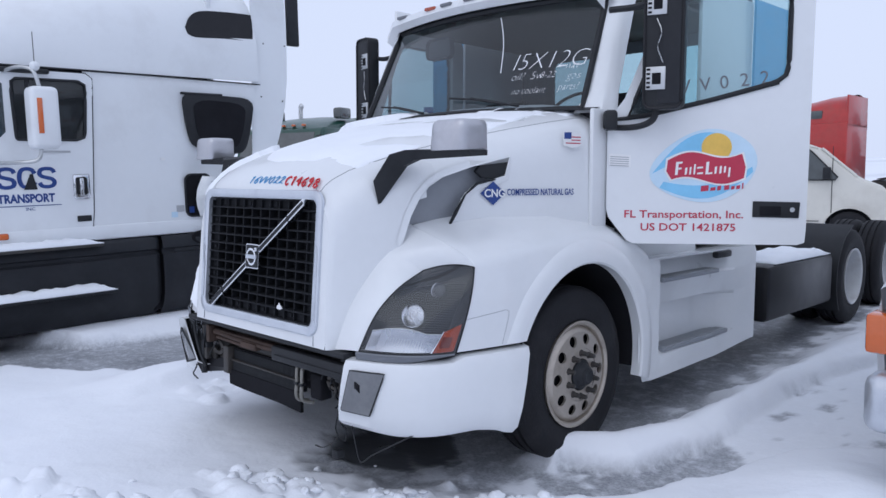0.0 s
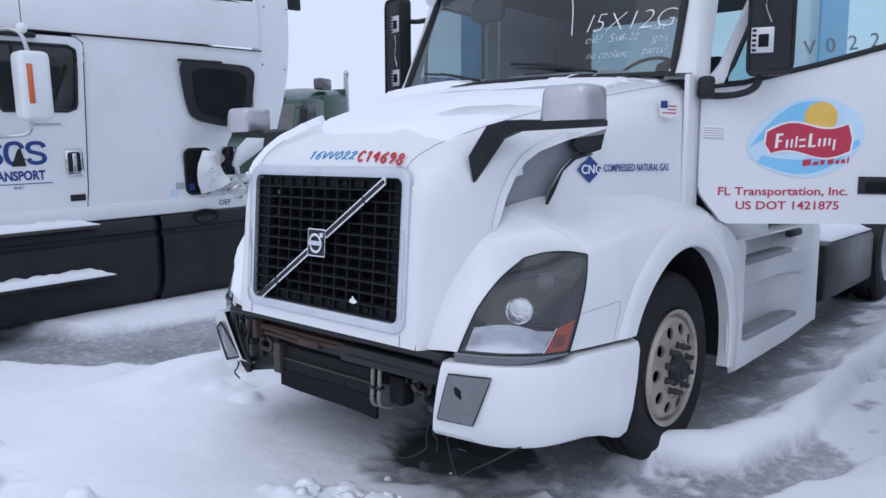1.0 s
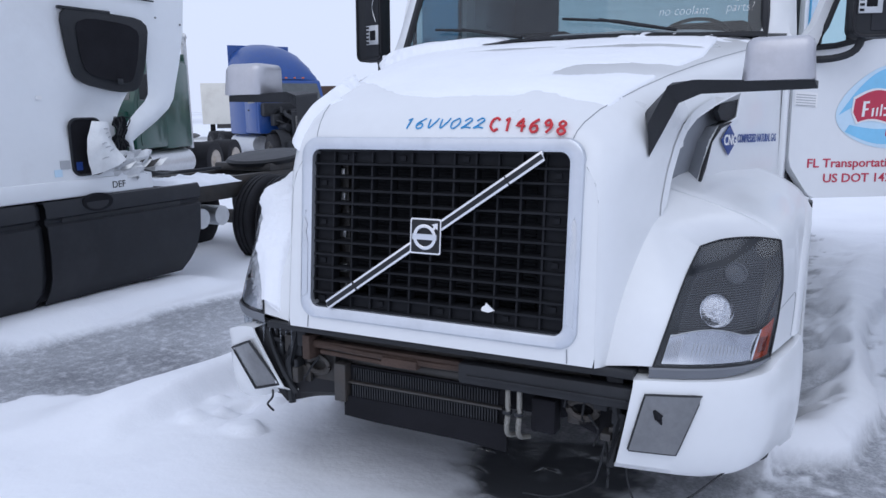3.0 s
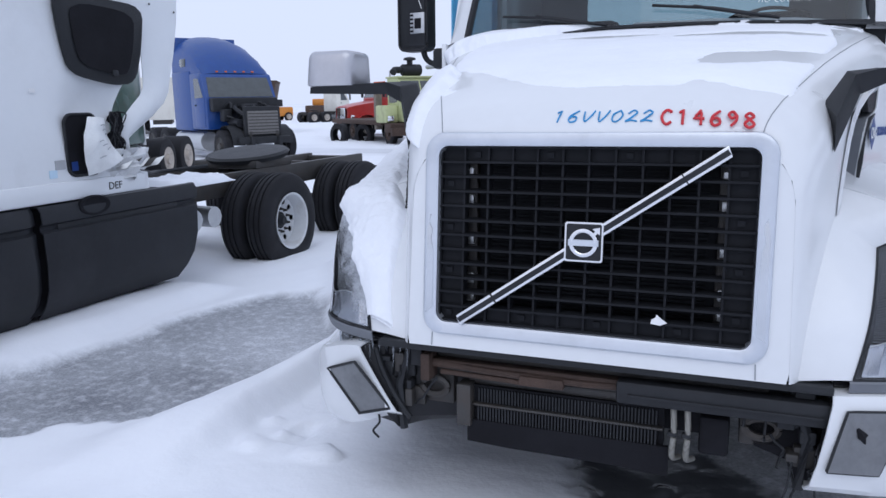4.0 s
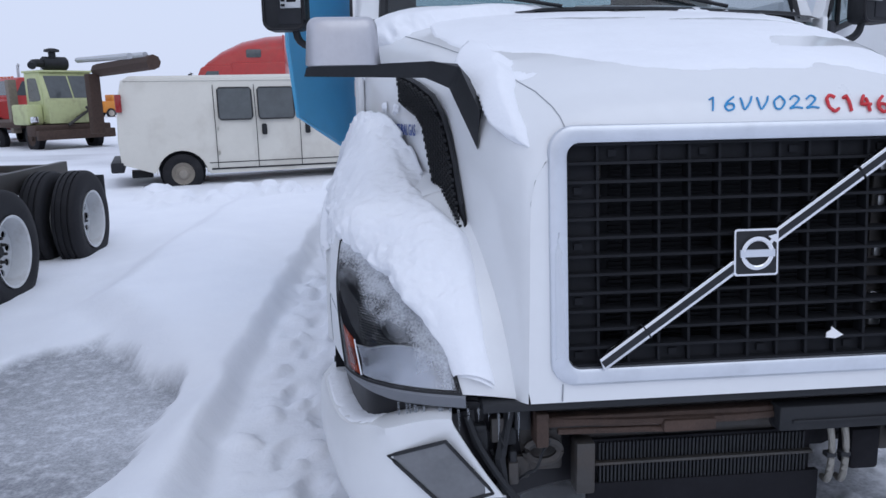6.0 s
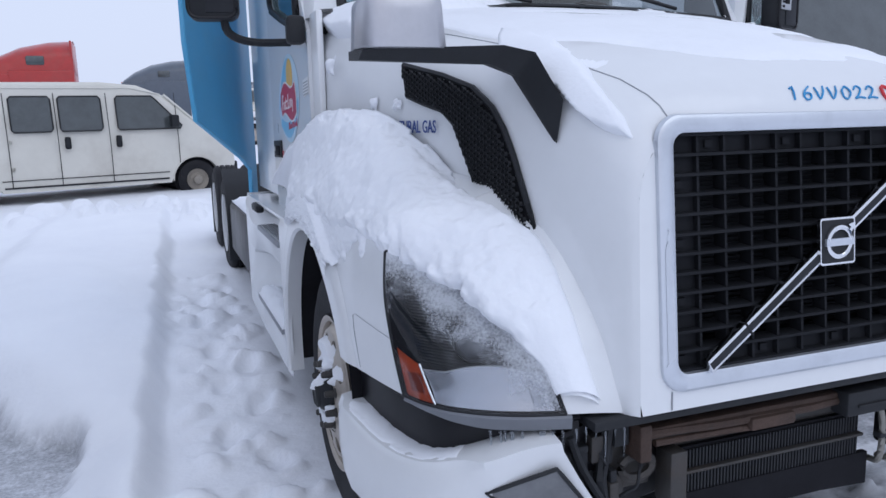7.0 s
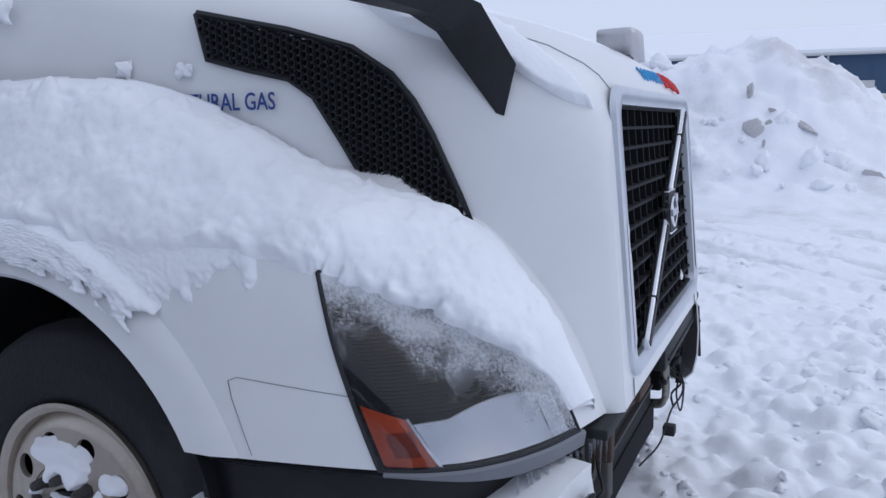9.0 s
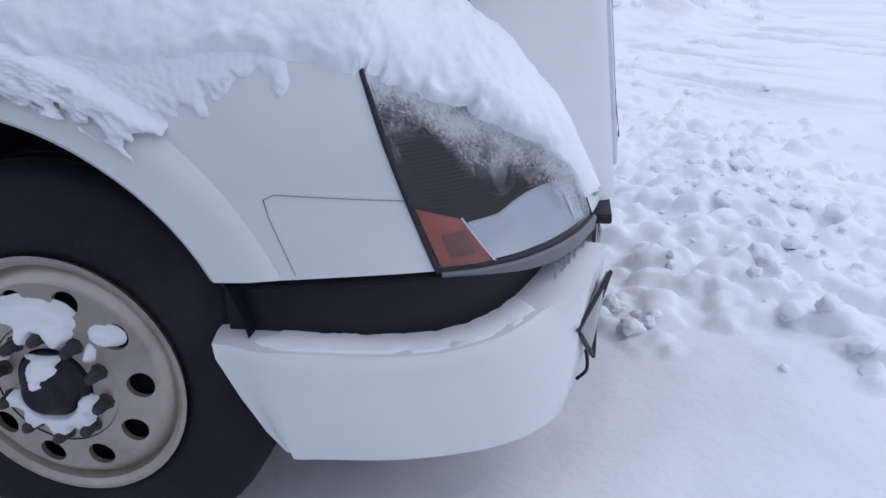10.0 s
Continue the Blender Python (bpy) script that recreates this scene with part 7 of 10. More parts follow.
for k in range(7):
    y = 2.24 + 0.16 * rng.random()
    pts = [(SW - 0.02 + 0.05 * rng.random(), y, 1.72)]
    for q in range(4):
        pts.append((SW + 0.06 * rng.random() - 0.02, y + 0.10 * (rng.random() - 0.5), 1.66 - 0.12 * q + 0.05 * rng.random()))
    wp("torn_wire", tubed(smoothpath(pts, 4), 0.006, 5), BLACK)
for k in range(5):
    y = 2.25 + 0.09 * k
    wp("torn_strip", prismed([(SW - 0.02, y, 1.24), (SW + 0.05, y + 0.08, 1.26), (SW + 0.06, y + 0.16, 1.33), (SW, y + 0.06, 1.30)], (0.004, 0.01, 0.004)), STEEL if k % 2 else ALU)
# belt, lower fairings
wp("belt_strip", boxed(SW - 0.02, SW + 0.012, -1.0, 2.58, 1.065, 1.205, 0.012), WHITE_OLD)
words("DEF", 0.085, Matrix.Translation((5.5, -1.5, 0)) @ basis((SW + 0.015, 2.16, 1.10), (0, 1, 0), (0, 0, 1)), BLACK, sleeper)
for y0, y1 in ((-1.6, 1.46), (1.48, 3.24)):
    tail = 0.10 if y1 > 3 else 0.0
    rows = []
    for z, o in ((1.03, -0.10), (1.035, 0.0), (1.00, 0.025), (0.92, 0.03), (0.90, 0.0), (0.86, 0.0), (0.84, 0.03), (0.60, 0.035), (0.42, 0.02), (0.30, -0.03), (0.18, -0.12)):
        rows.append([(SW + o - (0.06 if t > 0.97 else 0), y0 + (y1 - y0 - tail * (1.03 - z)) * t + (-0.28 * max(0, 0.55 - z) * t if y1 > 3 else 0), z) for t in (0, 0.02, 0.25, 0.5, 0.75, 0.97, 1.0)])
    wp("side_fairing", sheet(rows, 0.01), GREYPL, "dark grey plastic side fairing")
wp("groove", boxed(SW + 0.01, SW + 0.028, 1.62, 2.92, 0.855, 0.905, 0.01), BLACK)
b = lathe([(0.0, 0.14), (0.03, 0.14), (0.032, 0.12), (0.022, 0.10), (0.02, 0.001)], 24)
b.transform(Matrix.Translation((SW + 0.012, 1.98, 1.00)) @ Matrix.Diagonal((1, 1.1, 0.55, 1)))
wp("filler_cap", b, DARK)
# solid near-black box added as the shade beneath the body
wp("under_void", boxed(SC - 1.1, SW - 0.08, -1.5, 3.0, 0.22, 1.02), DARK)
wp("rear_end", boxed(SC - 0.9, SW - 0.06, 3.0, 3.16, 0.35, 1.0, 0.02), BLACK)
for z, y0, y1, o in ((0.545, -0.9, 0.93, 0.15), (1.035, -0.9, 0.82, 0.13)):
    wp("step", boxed(SW, SW + o, y0, y1, z - 0.035, z, 0.008), BLACK if z < 1 else STEEL)
# mirror on its stalk
mi = new("door_mirror")
mi.parent = sleeper
mi["label"] = "tall white door mirror with orange strip"
wp("shell", boxed(-4.02, -3.80, 0.12, 0.37, 1.98, 2.55, 0.05, seg=3), WHITE_OLD, parent=mi)
wp("reflector_strip", boxed(-3.802, -3.79, 0.17, 0.215, 2.12, 2.44, 0.004), AMBER, "orange reflector strip", parent=mi)
wp("arm", tubed(smoothpath([(SW, 0.05, 2.72), (-4.1, 0.12, 2.74), (-3.95, 0.2, 2.70), (-3.92, 0.24, 2.54)], 5), 0.018), ALU, parent=mi)
wp("arm", tubed(smoothpath([(SW, -0.05, 1.86), (-4.05, 0.05, 1.86), (-3.93, 0.18, 1.88), (-3.92, 0.22, 1.99)], 5), 0.018), ALU, parent=mi)
wp("aerial", tubed([(-3.95, 0.22, 2.70), (-3.95, 0.22, 3.05)], 0.004, 5), STEEL, parent=mi)
b = bmesh.new()
bmesh.ops.create_uvsphere(b, u_segments=12, v_segments=8, radius=0.045)
b.transform(Matrix.Translation((-3.95, 0.22, 2.74)))
wp("aerial_foot", b, WHITE_OLD, parent=mi)
wp("mirror_bracket", boxed(SW, SW + 0.05, -0.1, 0.45, 2.71, 2.76, 0.02), BLACK, parent=mi)
# chassis and tandem
for sx in (-0.45, 0.45):
    wp("frame_rail", boxed(SC + sx - 0.04, SC + sx + 0.04, 2.8, 8.0, 0.72, 0.98, 0.008), STEEL)
for y in (3.5, 4.9, 5.9, 6.85, 7.9):
    wp("crossmember", boxed(SC - 0.45, SC + 0.45, y - 0.05, y + 0.05, 0.76, 0.95, 0.01), STEEL)
wp("deck_plate", boxed(SC - 0.5, SC + 0.95, 3.0, 3.9, 0.98, 1.0), ALU)
b = lathe([(0.03, 0.001), (0.035, 0.30), (0.03, 0.50), (0.0, 0.53), (-0.05, 0.50), (-0.06, 0.001)], 36, "z")
b.transform(pose(SC + 0.1, 5.6, 1.14, 7, 0, 0))
wp("fifth_wheel", b, BLACK, "black fifth wheel plate")
wp("fifth_wheel_base", boxed(SC - 0.45, SC + 0.5, 5.2, 6.0, 0.98, 1.08, 0.02), STEEL)
for y, zz in ((4.93, 0.415), (6.90, 0.395)):
    for x, f in ((SW - 0.07, 0), (SW - 0.42, 0), (2 * SC - SW - 0.05, 180), (2 * SC - SW + 0.30, 180)):
        wheel(sleeper, pose(5.5, -1.5, 0) @ Matrix.Translation((x, y, zz)) @ pose(0, 0, 0, 0, 0, f), concave=True, rim_mat=STEEL_W, R=0.56, rim=0.32)
    wp("axle", tubed([(SW - 0.5, y, zz), (2 * SC - SW + 0.3, y, zz)], 0.09, 10), STEEL)
wp("mud_flap", boxed(SW - 0.7, SW - 0.10, 7.42, 7.45, 0.25, 0.85, 0.004), BLACK)
for y in (3.35, 3.6, 3.9):
    wp("air_tank", tubed([(SC + 0.55, y - 0.1, 0.62), (SC + 0.95, y - 0.1, 0.62)], 0.11, 12), ALU)
wp("hose", tubed(smoothpath([(SC + 0.3, 2.9, 1.3), (SC + 0.5, 3.3, 1.12), (SC + 0.3, 3.8, 1.08), (SC + 0.5, 4.3, 1.1)], 5), 0.02), BLACK)

# ---- lettering and marks on the white day-cab ----
def on_hood_side(y, z, sx, out=0.0125):
    p = hood_side(y, z, out)
    return (sx * p[0], y, z)


L_EX, L_EZ = Vector((0.28, 1, 0)), Vector((0, 0, 1))
cng = part("gas_sign", prismed([on_hood_side(y, z, 1, 0.013) for y, z in ((0.835, 1.68), (0.915, 1.615), (0.995, 1.68), (0.915, 1.745))], (0.002, 0, 0)), DEC_NAVY, truck, "navy diamond gas sign")
words("CNG", 0.062, basis(on_hood_side(0.857, 1.660, 1, 0.017), L_EX, L_EZ), DEC_WHITE, cng, bold=0.001)
words("COMPRESSED NATURAL GAS", 0.052, basis(on_hood_side(1.005, 1.668, 1, 0.014), L_EX, (0.0, 0.02, 1)), DEC_NAVY, truck, "navy lettering", wide=0.70, bold=0.0006)
words("CNG", 0.062, basis(on_hood_side(1.487, 1.655, -1, 0.017), Vector((0.28, -1, 0)), L_EZ), DEC_WHITE, part("gas_sign", prismed([on_hood_side(y, z, -1, 0.013) for y, z in ((1.35, 1.675), (1.43, 1.61), (1.51, 1.675), (1.43, 1.74))], (-0.002, 0, 0)), DEC_NAVY, truck, "navy diamond gas sign"), bold=0.001)
words("COMPRESSED NATURAL GAS", 0.060, basis(on_hood_side(1.34, 1.668, -1, 0.014), Vector((0.28, -1, -0.01)), L_EZ), DEC_NAVY, truck, "navy lettering", wide=0.73, bold=0.0006)
# small flag and warning tags
fl = part("flag_sticker", prismed([on_hood_side(y, z, 1, 0.0115) for y, z in ((1.385, 2.03), (1.385, 1.955), (1.45, 1.94), (1.51, 1.955), (1.51, 2.035))], (0.002, 0, 0)), DEC_WHITE, truck, "small flag sticker")
part("flag_canton", prismed([on_hood_side(y, z, 1, 0.014) for y, z in ((1.388, 2.029), (1.388, 1.992), (1.438, 1.992), (1.438, 2.031))], (0.001, 0, 0)), DEC_NAVY, fl)
for k in range(3):
    z = 1.965 + 0.018 * k
    part("flag_stripe", prismed([on_hood_side(y, zz, 1, 0.014) for y, zz in ((1.44 if k else 1.40, z), (1.505, z), (1.505, z + 0.006), (1.44 if k else 1.40, z + 0.006))], (0.001, 0, 0)), DEC_RED, fl)


def door_marks(D, sx):
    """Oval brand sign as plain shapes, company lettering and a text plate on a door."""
    o = sx * 0.0065
    def pr(pts, lift, mt, name, label="", par=None):
        return part(name, prismed([(sx * (0.006 + lift), y, z) for y, z in pts], (sx * 0.0012, 0, 0)), mt, par or D, label)
    cx, cz = 0.565, 1.835
    def turned(pts, deg):
        c, s_ = math.cos(radians(deg)), math.sin(radians(deg))
        return [(cx + sx * (c * y - s_ * z), cz + s_ * y + c * z) for y, z in pts]
    ang = [2 * math.pi * k / 48 for k in range(48)]
    leaf = [(0.315 * math.cos(a) * (1 - 0.16 * math.sin(a) ** 2), 0.215 * math.sin(a) * (1 + 0.12 * math.cos(a))) for a in ang]
    sign = pr(turned(leaf, 10), 0.0, DEC_PALE, "oval_sign", "blue oval sign with red banner")
    up = [(-0.30 + 0.40 * t, 0.01 + 0.19 * math.sin(math.pi * 0.62 * t)) for t in [k / 14 for k in range(15)]] + [(0.07 - 0.26 * t, 0.135 - 0.09 * t - 0.05 * math.sin(math.pi * t)) for t in [k / 14 for k in range(15)]]
    pr(turned(up, 10), 0.0014, DEC_SKY, "oval_shade", "", sign)
    low = [(-0.27 + 0.55 * t, -0.055 - 0.135 * math.sin(math.pi * (0.06 + 0.88 * t))) for t in [k / 18 for k in range(19)]] + [(0.28 - 0.52 * t, -0.035 - 0.075 * math.sin(math.pi * (0.06 + 0.88 * t))) for t in [k / 18 for k in range(19)]]
    pr(turned(low, 10), 0.0014, DEC_SKY, "oval_shade", "", sign)
    pr(turned([(0.075 + 0.088 * math.cos(a), 0.115 + 0.084 * math.sin(a)) for a in ang[::2]], 0), 0.0026, DEC_YEL, "sun_disc", "", sign)
    def ribbon(g):
        top_ = [(-0.205 - g + (0.43 + 2 * g) * t, 0.055 + g + 0.030 * math.sin(2 * math.pi * (t - 0.05)) * (1 - 0.3 * t) + 0.02 * t) for t in [k / 20 for k in range(21)]]
        low_ = [(0.235 + g - (0.42 + 2 * g) * t, -0.075 - g - 0.028 * math.sin(2 * math.pi * t * 0.9) - 0.012 * t) for t in [k / 20 for k in range(21)]]
        return top_ + [(0.245 + g, -0.01)] + low_ + [(-0.215 - g, -0.02)]
    pr(turned(ribbon(0.010), 2), 0.0036, DEC_WHITE, "banner_edge", "", sign)
    pr(turned(ribbon(0.0), 2), 0.0048, DEC_RED, "banner", "", sign)
    for a, w, h, dz in ((-0.165, 0.016, 0.080, 0.0), (-0.145, 0.024, 0.014, 0.066), (-0.145, 0.018, 0.012, 0.032), (-0.108, 0.012, 0.044, 0.0), (-0.082, 0.010, 0.046, 0.0), (-0.058, 0.010, 0.062, 0.0), (-0.036, 0.034, 0.012, 0.0), (-0.036, 0.034, 0.012, 0.034), (0.012, 0.016, 0.076, -0.002), (0.026, 0.026, 0.012, -0.002), (0.064, 0.012, 0.044, 0.0), (0.092, 0.012, 0.046, 0.0), (0.118, 0.011, 0.040, 0.004), (0.142, 0.011, 0.058, -0.022)):
        z = -0.045 + dz
        pr(turned([(a, z), (a + w, z + 0.002), (a + w + 0.10 * h, z + h), (a + 0.10 * h, z + h - 0.002)], 2), 0.0060, DEC_WHITE, "banner_shape", "", sign)
    for a, w, h in ((-0.02, 0.045, 0.034), (0.035, 0.03, 0.020), (0.075, 0.022, 0.026), (0.115, 0.03, 0.034), (0.155, 0.02, 0.020), (0.185, 0.022, 0.022), (0.218, 0.008, 0.034)):
        pr(turned([(a, -0.148), (a + w, -0.146), (a + w + 0.004, -0.146 + h), (a + 0.004, -0.148 + h)], 4), 0.0030, DEC_RED, "slogan_bar", "", sign)
    ex = Vector((0, 1, 0)) if sx > 0 else Vector((0, -1, 0))
    def txt(t, size, y0, y1, z, wd):
        words(t, size, basis((sx * 0.0062, y0 if sx > 0 else y1, z), ex, (0, 0, 1)), DEC_RED, D, "dark red lettering", wide=wd, bold=0.0008)
    txt("FL Transportation, Inc.", 0.064, 0.105, 0.86, 1.528, 1.19)
    txt("US DOT 1421875", 0.064, 0.205, 0.775, 1.45, 1.19)
    tag = pr([(0.01, 1.845), (0.14, 1.83), (0.14, 1.905), (0.01, 1.915)], 0.0, DEC_WHITE, "text_plate", "small printed notice")
    for k in range(5):
        z = 1.842 + 0.013 * k
        pr([(0.018, z), (0.13, z - 0.006), (0.13, z - 0.001), (0.018, z + 0.005)], 0.0014, DEC_GREY, "print_line", "", tag)


door_marks(door_l, 1)
door_marks(door_r, -1)

# hand-sprayed stock numbers on the hood's nose
def nose(x, h, out=0.002):
    """Place on the rounded nose above the grille: h metres up along the skin."""
    tab = [(0.0, 0.05, 1.70), (0.03, 0.056, 1.728), (0.06, 0.07, 1.752), (0.10, 0.095, 1.778), (0.16, 0.145, 1.812), (0.24, 0.22, 1.853)]
    y, z = lerp_table(tab, h)
    xs = 0.70
    dz = -0.001 - 0.05 * (abs(x) / xs) ** 4
    return (x, y - out * 0.7, z + dz + out * 0.7)


def glyphs(text, x0, x1, h0, h1, mt, r, slant=0.0, label=""):
    G = {"1": [[(0.2, 0.8), (0.5, 1), (0.5, 0)]], "6": [[(0.8, 1), (0.3, 0.6), (0.15, 0.25), (0.4, 0), (0.8, 0.12), (0.75, 0.4), (0.4, 0.45), (0.18, 0.3)]], "V": [[(0.05, 0.9), (0.35, 0.05), (0.75, 0.5), (0.9, 1)]], "0": [[(0.5, 0.95), (0.1, 0.6), (0.2, 0.1), (0.6, 0.05), (0.9, 0.5), (0.6, 0.95), (0.45, 0.95)]], "2": [[(0.05, 0.7), (0.4, 1), (0.75, 0.75), (0.4, 0.3), (0.05, 0.05), (0.5, 0.12), (1.0, 0.05)]],
         "C": [[(0.85, 0.85), (0.5, 1), (0.15, 0.7), (0.15, 0.25), (0.5, 0.0), (0.85, 0.15)]], "4": [[(0.6, 1), (0.1, 0.4), (0.9, 0.4)], [(0.65, 0.8), (0.65, 0.0)]], "9": [[(0.8, 0.7), (0.5, 1), (0.2, 0.75), (0.45, 0.5), (0.8, 0.7), (0.75, 0.35), (0.4, 0.0)]], "8": [[(0.5, 0.5), (0.2, 0.75), (0.5, 1), (0.8, 0.75), (0.5, 0.5), (0.15, 0.22), (0.5, 0.0), (0.85, 0.22), (0.5, 0.5)]]}
    n = len(text)
    w = (x1 - x0) / n
    for i, ch in enumerate(text):
        lines = []
        for st in G[ch]:
            sm = smoothpath(st, 5) if ch != "4" and ch != "1" else [tuple(np.array(st[j]) * (1 - t) + np.array(st[j + 1]) * t) for j in range(len(st) - 1) for t in (0, 0.25, 0.5, 0.75)] + [st[-1]]
            lines.append([nose(x0 + w * (i + 0.1 + 0.8 * a) + slant * (b - 0.5), h0 + (h1 - h0) * b) for a, b in sm])
        strokes(lines, r, mt, truck, "sprayed_digit", label)


glyphs("16VV022", -0.135, 0.215, 0.035, 0.088, INK_BLUE, 0.0030, 0.012, "blue marker stroke")
glyphs("C14698", 0.225, 0.53, 0.026, 0.088, INK_RED, 0.0050, 0.0, "red sprayed stroke")


# notes in white marker on the windshield
def glass_pt(x, z):
    return (x * (1 - 0.05 * (z - 2.2) / 0.73), GLZ(z) + bulge(x) - 0.006, z)


def scrawl(text, size, x, z, wide=1.0, shear=0.2):
    """Written words laid on the curved glass."""
    cu = bpy.data.curves.new("text", "FONT")
    cu.body, cu.size, cu.shear, cu.offset = text, size, shear, -size * 0.026
    cu.resolution_u = 3
    ob = bpy.data.objects.new("text", cu)
    scene.collection.objects.link(ob)
    bpy.context.view_layer.update()
    me = bpy.data.meshes.new_from_object(ob.evaluated_get(bpy.context.evaluated_depsgraph_get()))
    bpy.data.objects.remove(ob)
    me.materials.clear()
    for v in me.vertices:
        v.co = Vector(glass_pt(x + v.co.x * wide, z + v.co.y))
    for piece in islands(me):
        part_mesh("handwritten_letter", piece, INK_WHITE, ws, "white marker handwriting", smooth=False)


scrawl("I5X12G", 0.165, 0.47, 2.47, 1.0)
scrawl("nat", 0.070, 0.86, 2.455)
scrawl("gas", 0.075, 0.885, 2.385)
scrawl("oil?  5w", 0.075, 0.49, 2.40)
scrawl("8-22", 0.060, 0.70, 2.405)
scrawl("no coolant", 0.070, 0.52, 2.305, 0.8)
scrawl("parts?", 0.070, 0.845, 2.315, 0.8)
strokes([[glass_pt(0.25 + 0.014 * k + 0.02 * math.sin(k / 3), 2.87 - 0.037 * k) for k in range(12)]], 0.004, INK_WHITE, ws, "marker_stroke")
# writing on the driver's door glass
for k, t in enumerate(("V", "V", "0", "2", "2")):
    words(t, 0.11, basis((-0.002, 0.42 + 0.115 * k, 2.27 + 0.012 * k), (0, 1, 0.1), (0, 0, 1)), GREYBLUE, door_l, "faint marker figure")
# inner mirror behind the windshield
part("rear_view_mirror", boxed(-0.62, -0.36, 1.95, 1.98, 2.68, 2.84, 0.04), GREYBLUE, cab)
# paper scrap caught in the grille
part("paper_scrap", prismed([fr(x, z, 0.006) for x, z in ((0.232, 1.060), (0.262, 1.056), (0.286, 1.066), (0.268, 1.078), (0.250, 1.092), (0.247, 1.082), (0.234, 1.074))], (0, -0.003, 0)), DEC_WHITE, grille, "torn paper scrap")

# ---- snow and ice lying on the white day-cab ----
def snow_sheet(name, fn, n, q, label, parent_free=True, thick=0.06, seed=0.0, ragged=0.0):
    """A snow pad over a skin: fn(u, v, out) gives the skin's point; thin at its edges."""
    rows_top, rows_low = [], []
    for i in range(n + 1):
        u = i / n
        a, b = [], []
        for j in range(q + 1):
            v = j / q
            e = min(u, 1 - u) * 9
            f = min(v * 5, (1 - v) * 9)
            w = smooth01(min(e, f, 1.0))
            nz = noise.fractal(Vector((u * 9 + seed, v * 5, seed)), 1.0, 2.0, 4)
            fine = noise.fractal(Vector((u * 40 + seed, v * 22, seed)), 1.0, 2.0, 3)
            h = w * thick * (1 + 0.45 * nz) + (0.008 * fine * w) + 0.004
            p = fn(u, v, max(0.003, h))
            a.append(p)
            b.append(fn(u, v, -0.004))
        rows_top.append(a)
        rows_low.append(b)
    bm = bmesh.new()
    A, B = grid(bm, rows_top), grid(bm, rows_low)
    for k in range(n):
        bm.faces.new((A[k][0], A[k + 1][0], B[k + 1][0], B[k][0]))
        bm.faces.new((A[k][-1], B[k][-1], B[k + 1][-1], A[k + 1][-1]))
    for k in range(q):
        bm.faces.new((A[0][k], B[0][k], B[0][k + 1], A[0][k + 1]))
        bm.faces.new((A[-1][k], A[-1][k + 1], B[-1][k + 1], B[-1][k]))
    bmesh.ops.recalc_face_normals(bm, faces=bm.faces)
    me = bpy.data.meshes.new(name)
    bm.to_mesh(me)
    bm.free()
    ob = part_mesh(name, me, SNOW, None, angle=180)
    ob.matrix_basis = TRUCK
    return tagged(ob, label, "snow")


# one long bank from the lamp's nose over the fender to the door
def bank_raw(u):
    """Outer edge, crown and inner edge of the bank at u, from the nose backwards."""
    def flank(t):
        s = S_HL1 + (S_END - 0.04 - S_HL1) * t
        r0 = 3.0 - 0.75 * smooth01(t * 1.5) + 0.3 * smooth01((t - 0.75) * 4)
        lo = np.array(flank_pt(s, r0, -1))
        y = lo[1]
        hi = np.array((-(0.735 + 0.28 * y), y + 0.02, float(np.interp(y, [0.34, 0.5, 0.62, 0.9, 1.1, 1.35, 1.6, 1.9, 2.1], [1.37, 1.43, 1.50, 1.67, 1.74, 1.765, 1.75, 1.58, 1.42]))))
        return lo, np.array(flank_pt(s, 4.2, -1)) + np.array((-0.02, 0, 0.10)), hi
    if u >= 0.40:
        return flank((u - 0.40) / 0.60)
    t = u / 0.40
    lo = np.array(lamp_pt(0.03 + 0.97 * t ** 1.1, min(0.12 + 0.87 * t ** 0.5, 0.99), -1, 0.002))
    hi = np.array(along([(0.745, 0.05, 0.93), (0.76, 0.14, 1.12), (0.772, 0.24, 1.27), (0.79, 0.32, 1.36), (0.83, 0.40, 1.40)], t)) * np.array((-1, 1, 1))
    c = 0.45 * lo + 0.55 * hi + np.array((-0.03, -0.10, 0.10)) * (0.55 + 0.45 * t)
    if t > 0.7:
        w = smooth01((t - 0.7) / 0.3)
        lo, c, hi = [(1 - w) * p + w * q for p, q in zip((lo, c, hi), flank(0.0))]
    return lo, c, hi


NB, QB = 330, 64
secs = np.array([bank_raw(i / NB) for i in range(NB + 1)])
kern = np.exp(-(np.arange(-22, 23) / 11.0) ** 2)
kern /= kern.sum()
for a in range(3):
    for b in range(3):
        ext = np.concatenate([2 * secs[0, a, b] - secs[22:0:-1, a, b], secs[:, a, b], 2 * secs[-1, a, b] - secs[-2:-24:-1, a, b]])
        secs[:, a, b] = np.convolve(ext, kern, "valid")


def fluff(p, sc, seed):
    return noise.turbulence(Vector((p[0] / sc + seed, p[1] / sc, p[2] / sc)), 3, False)


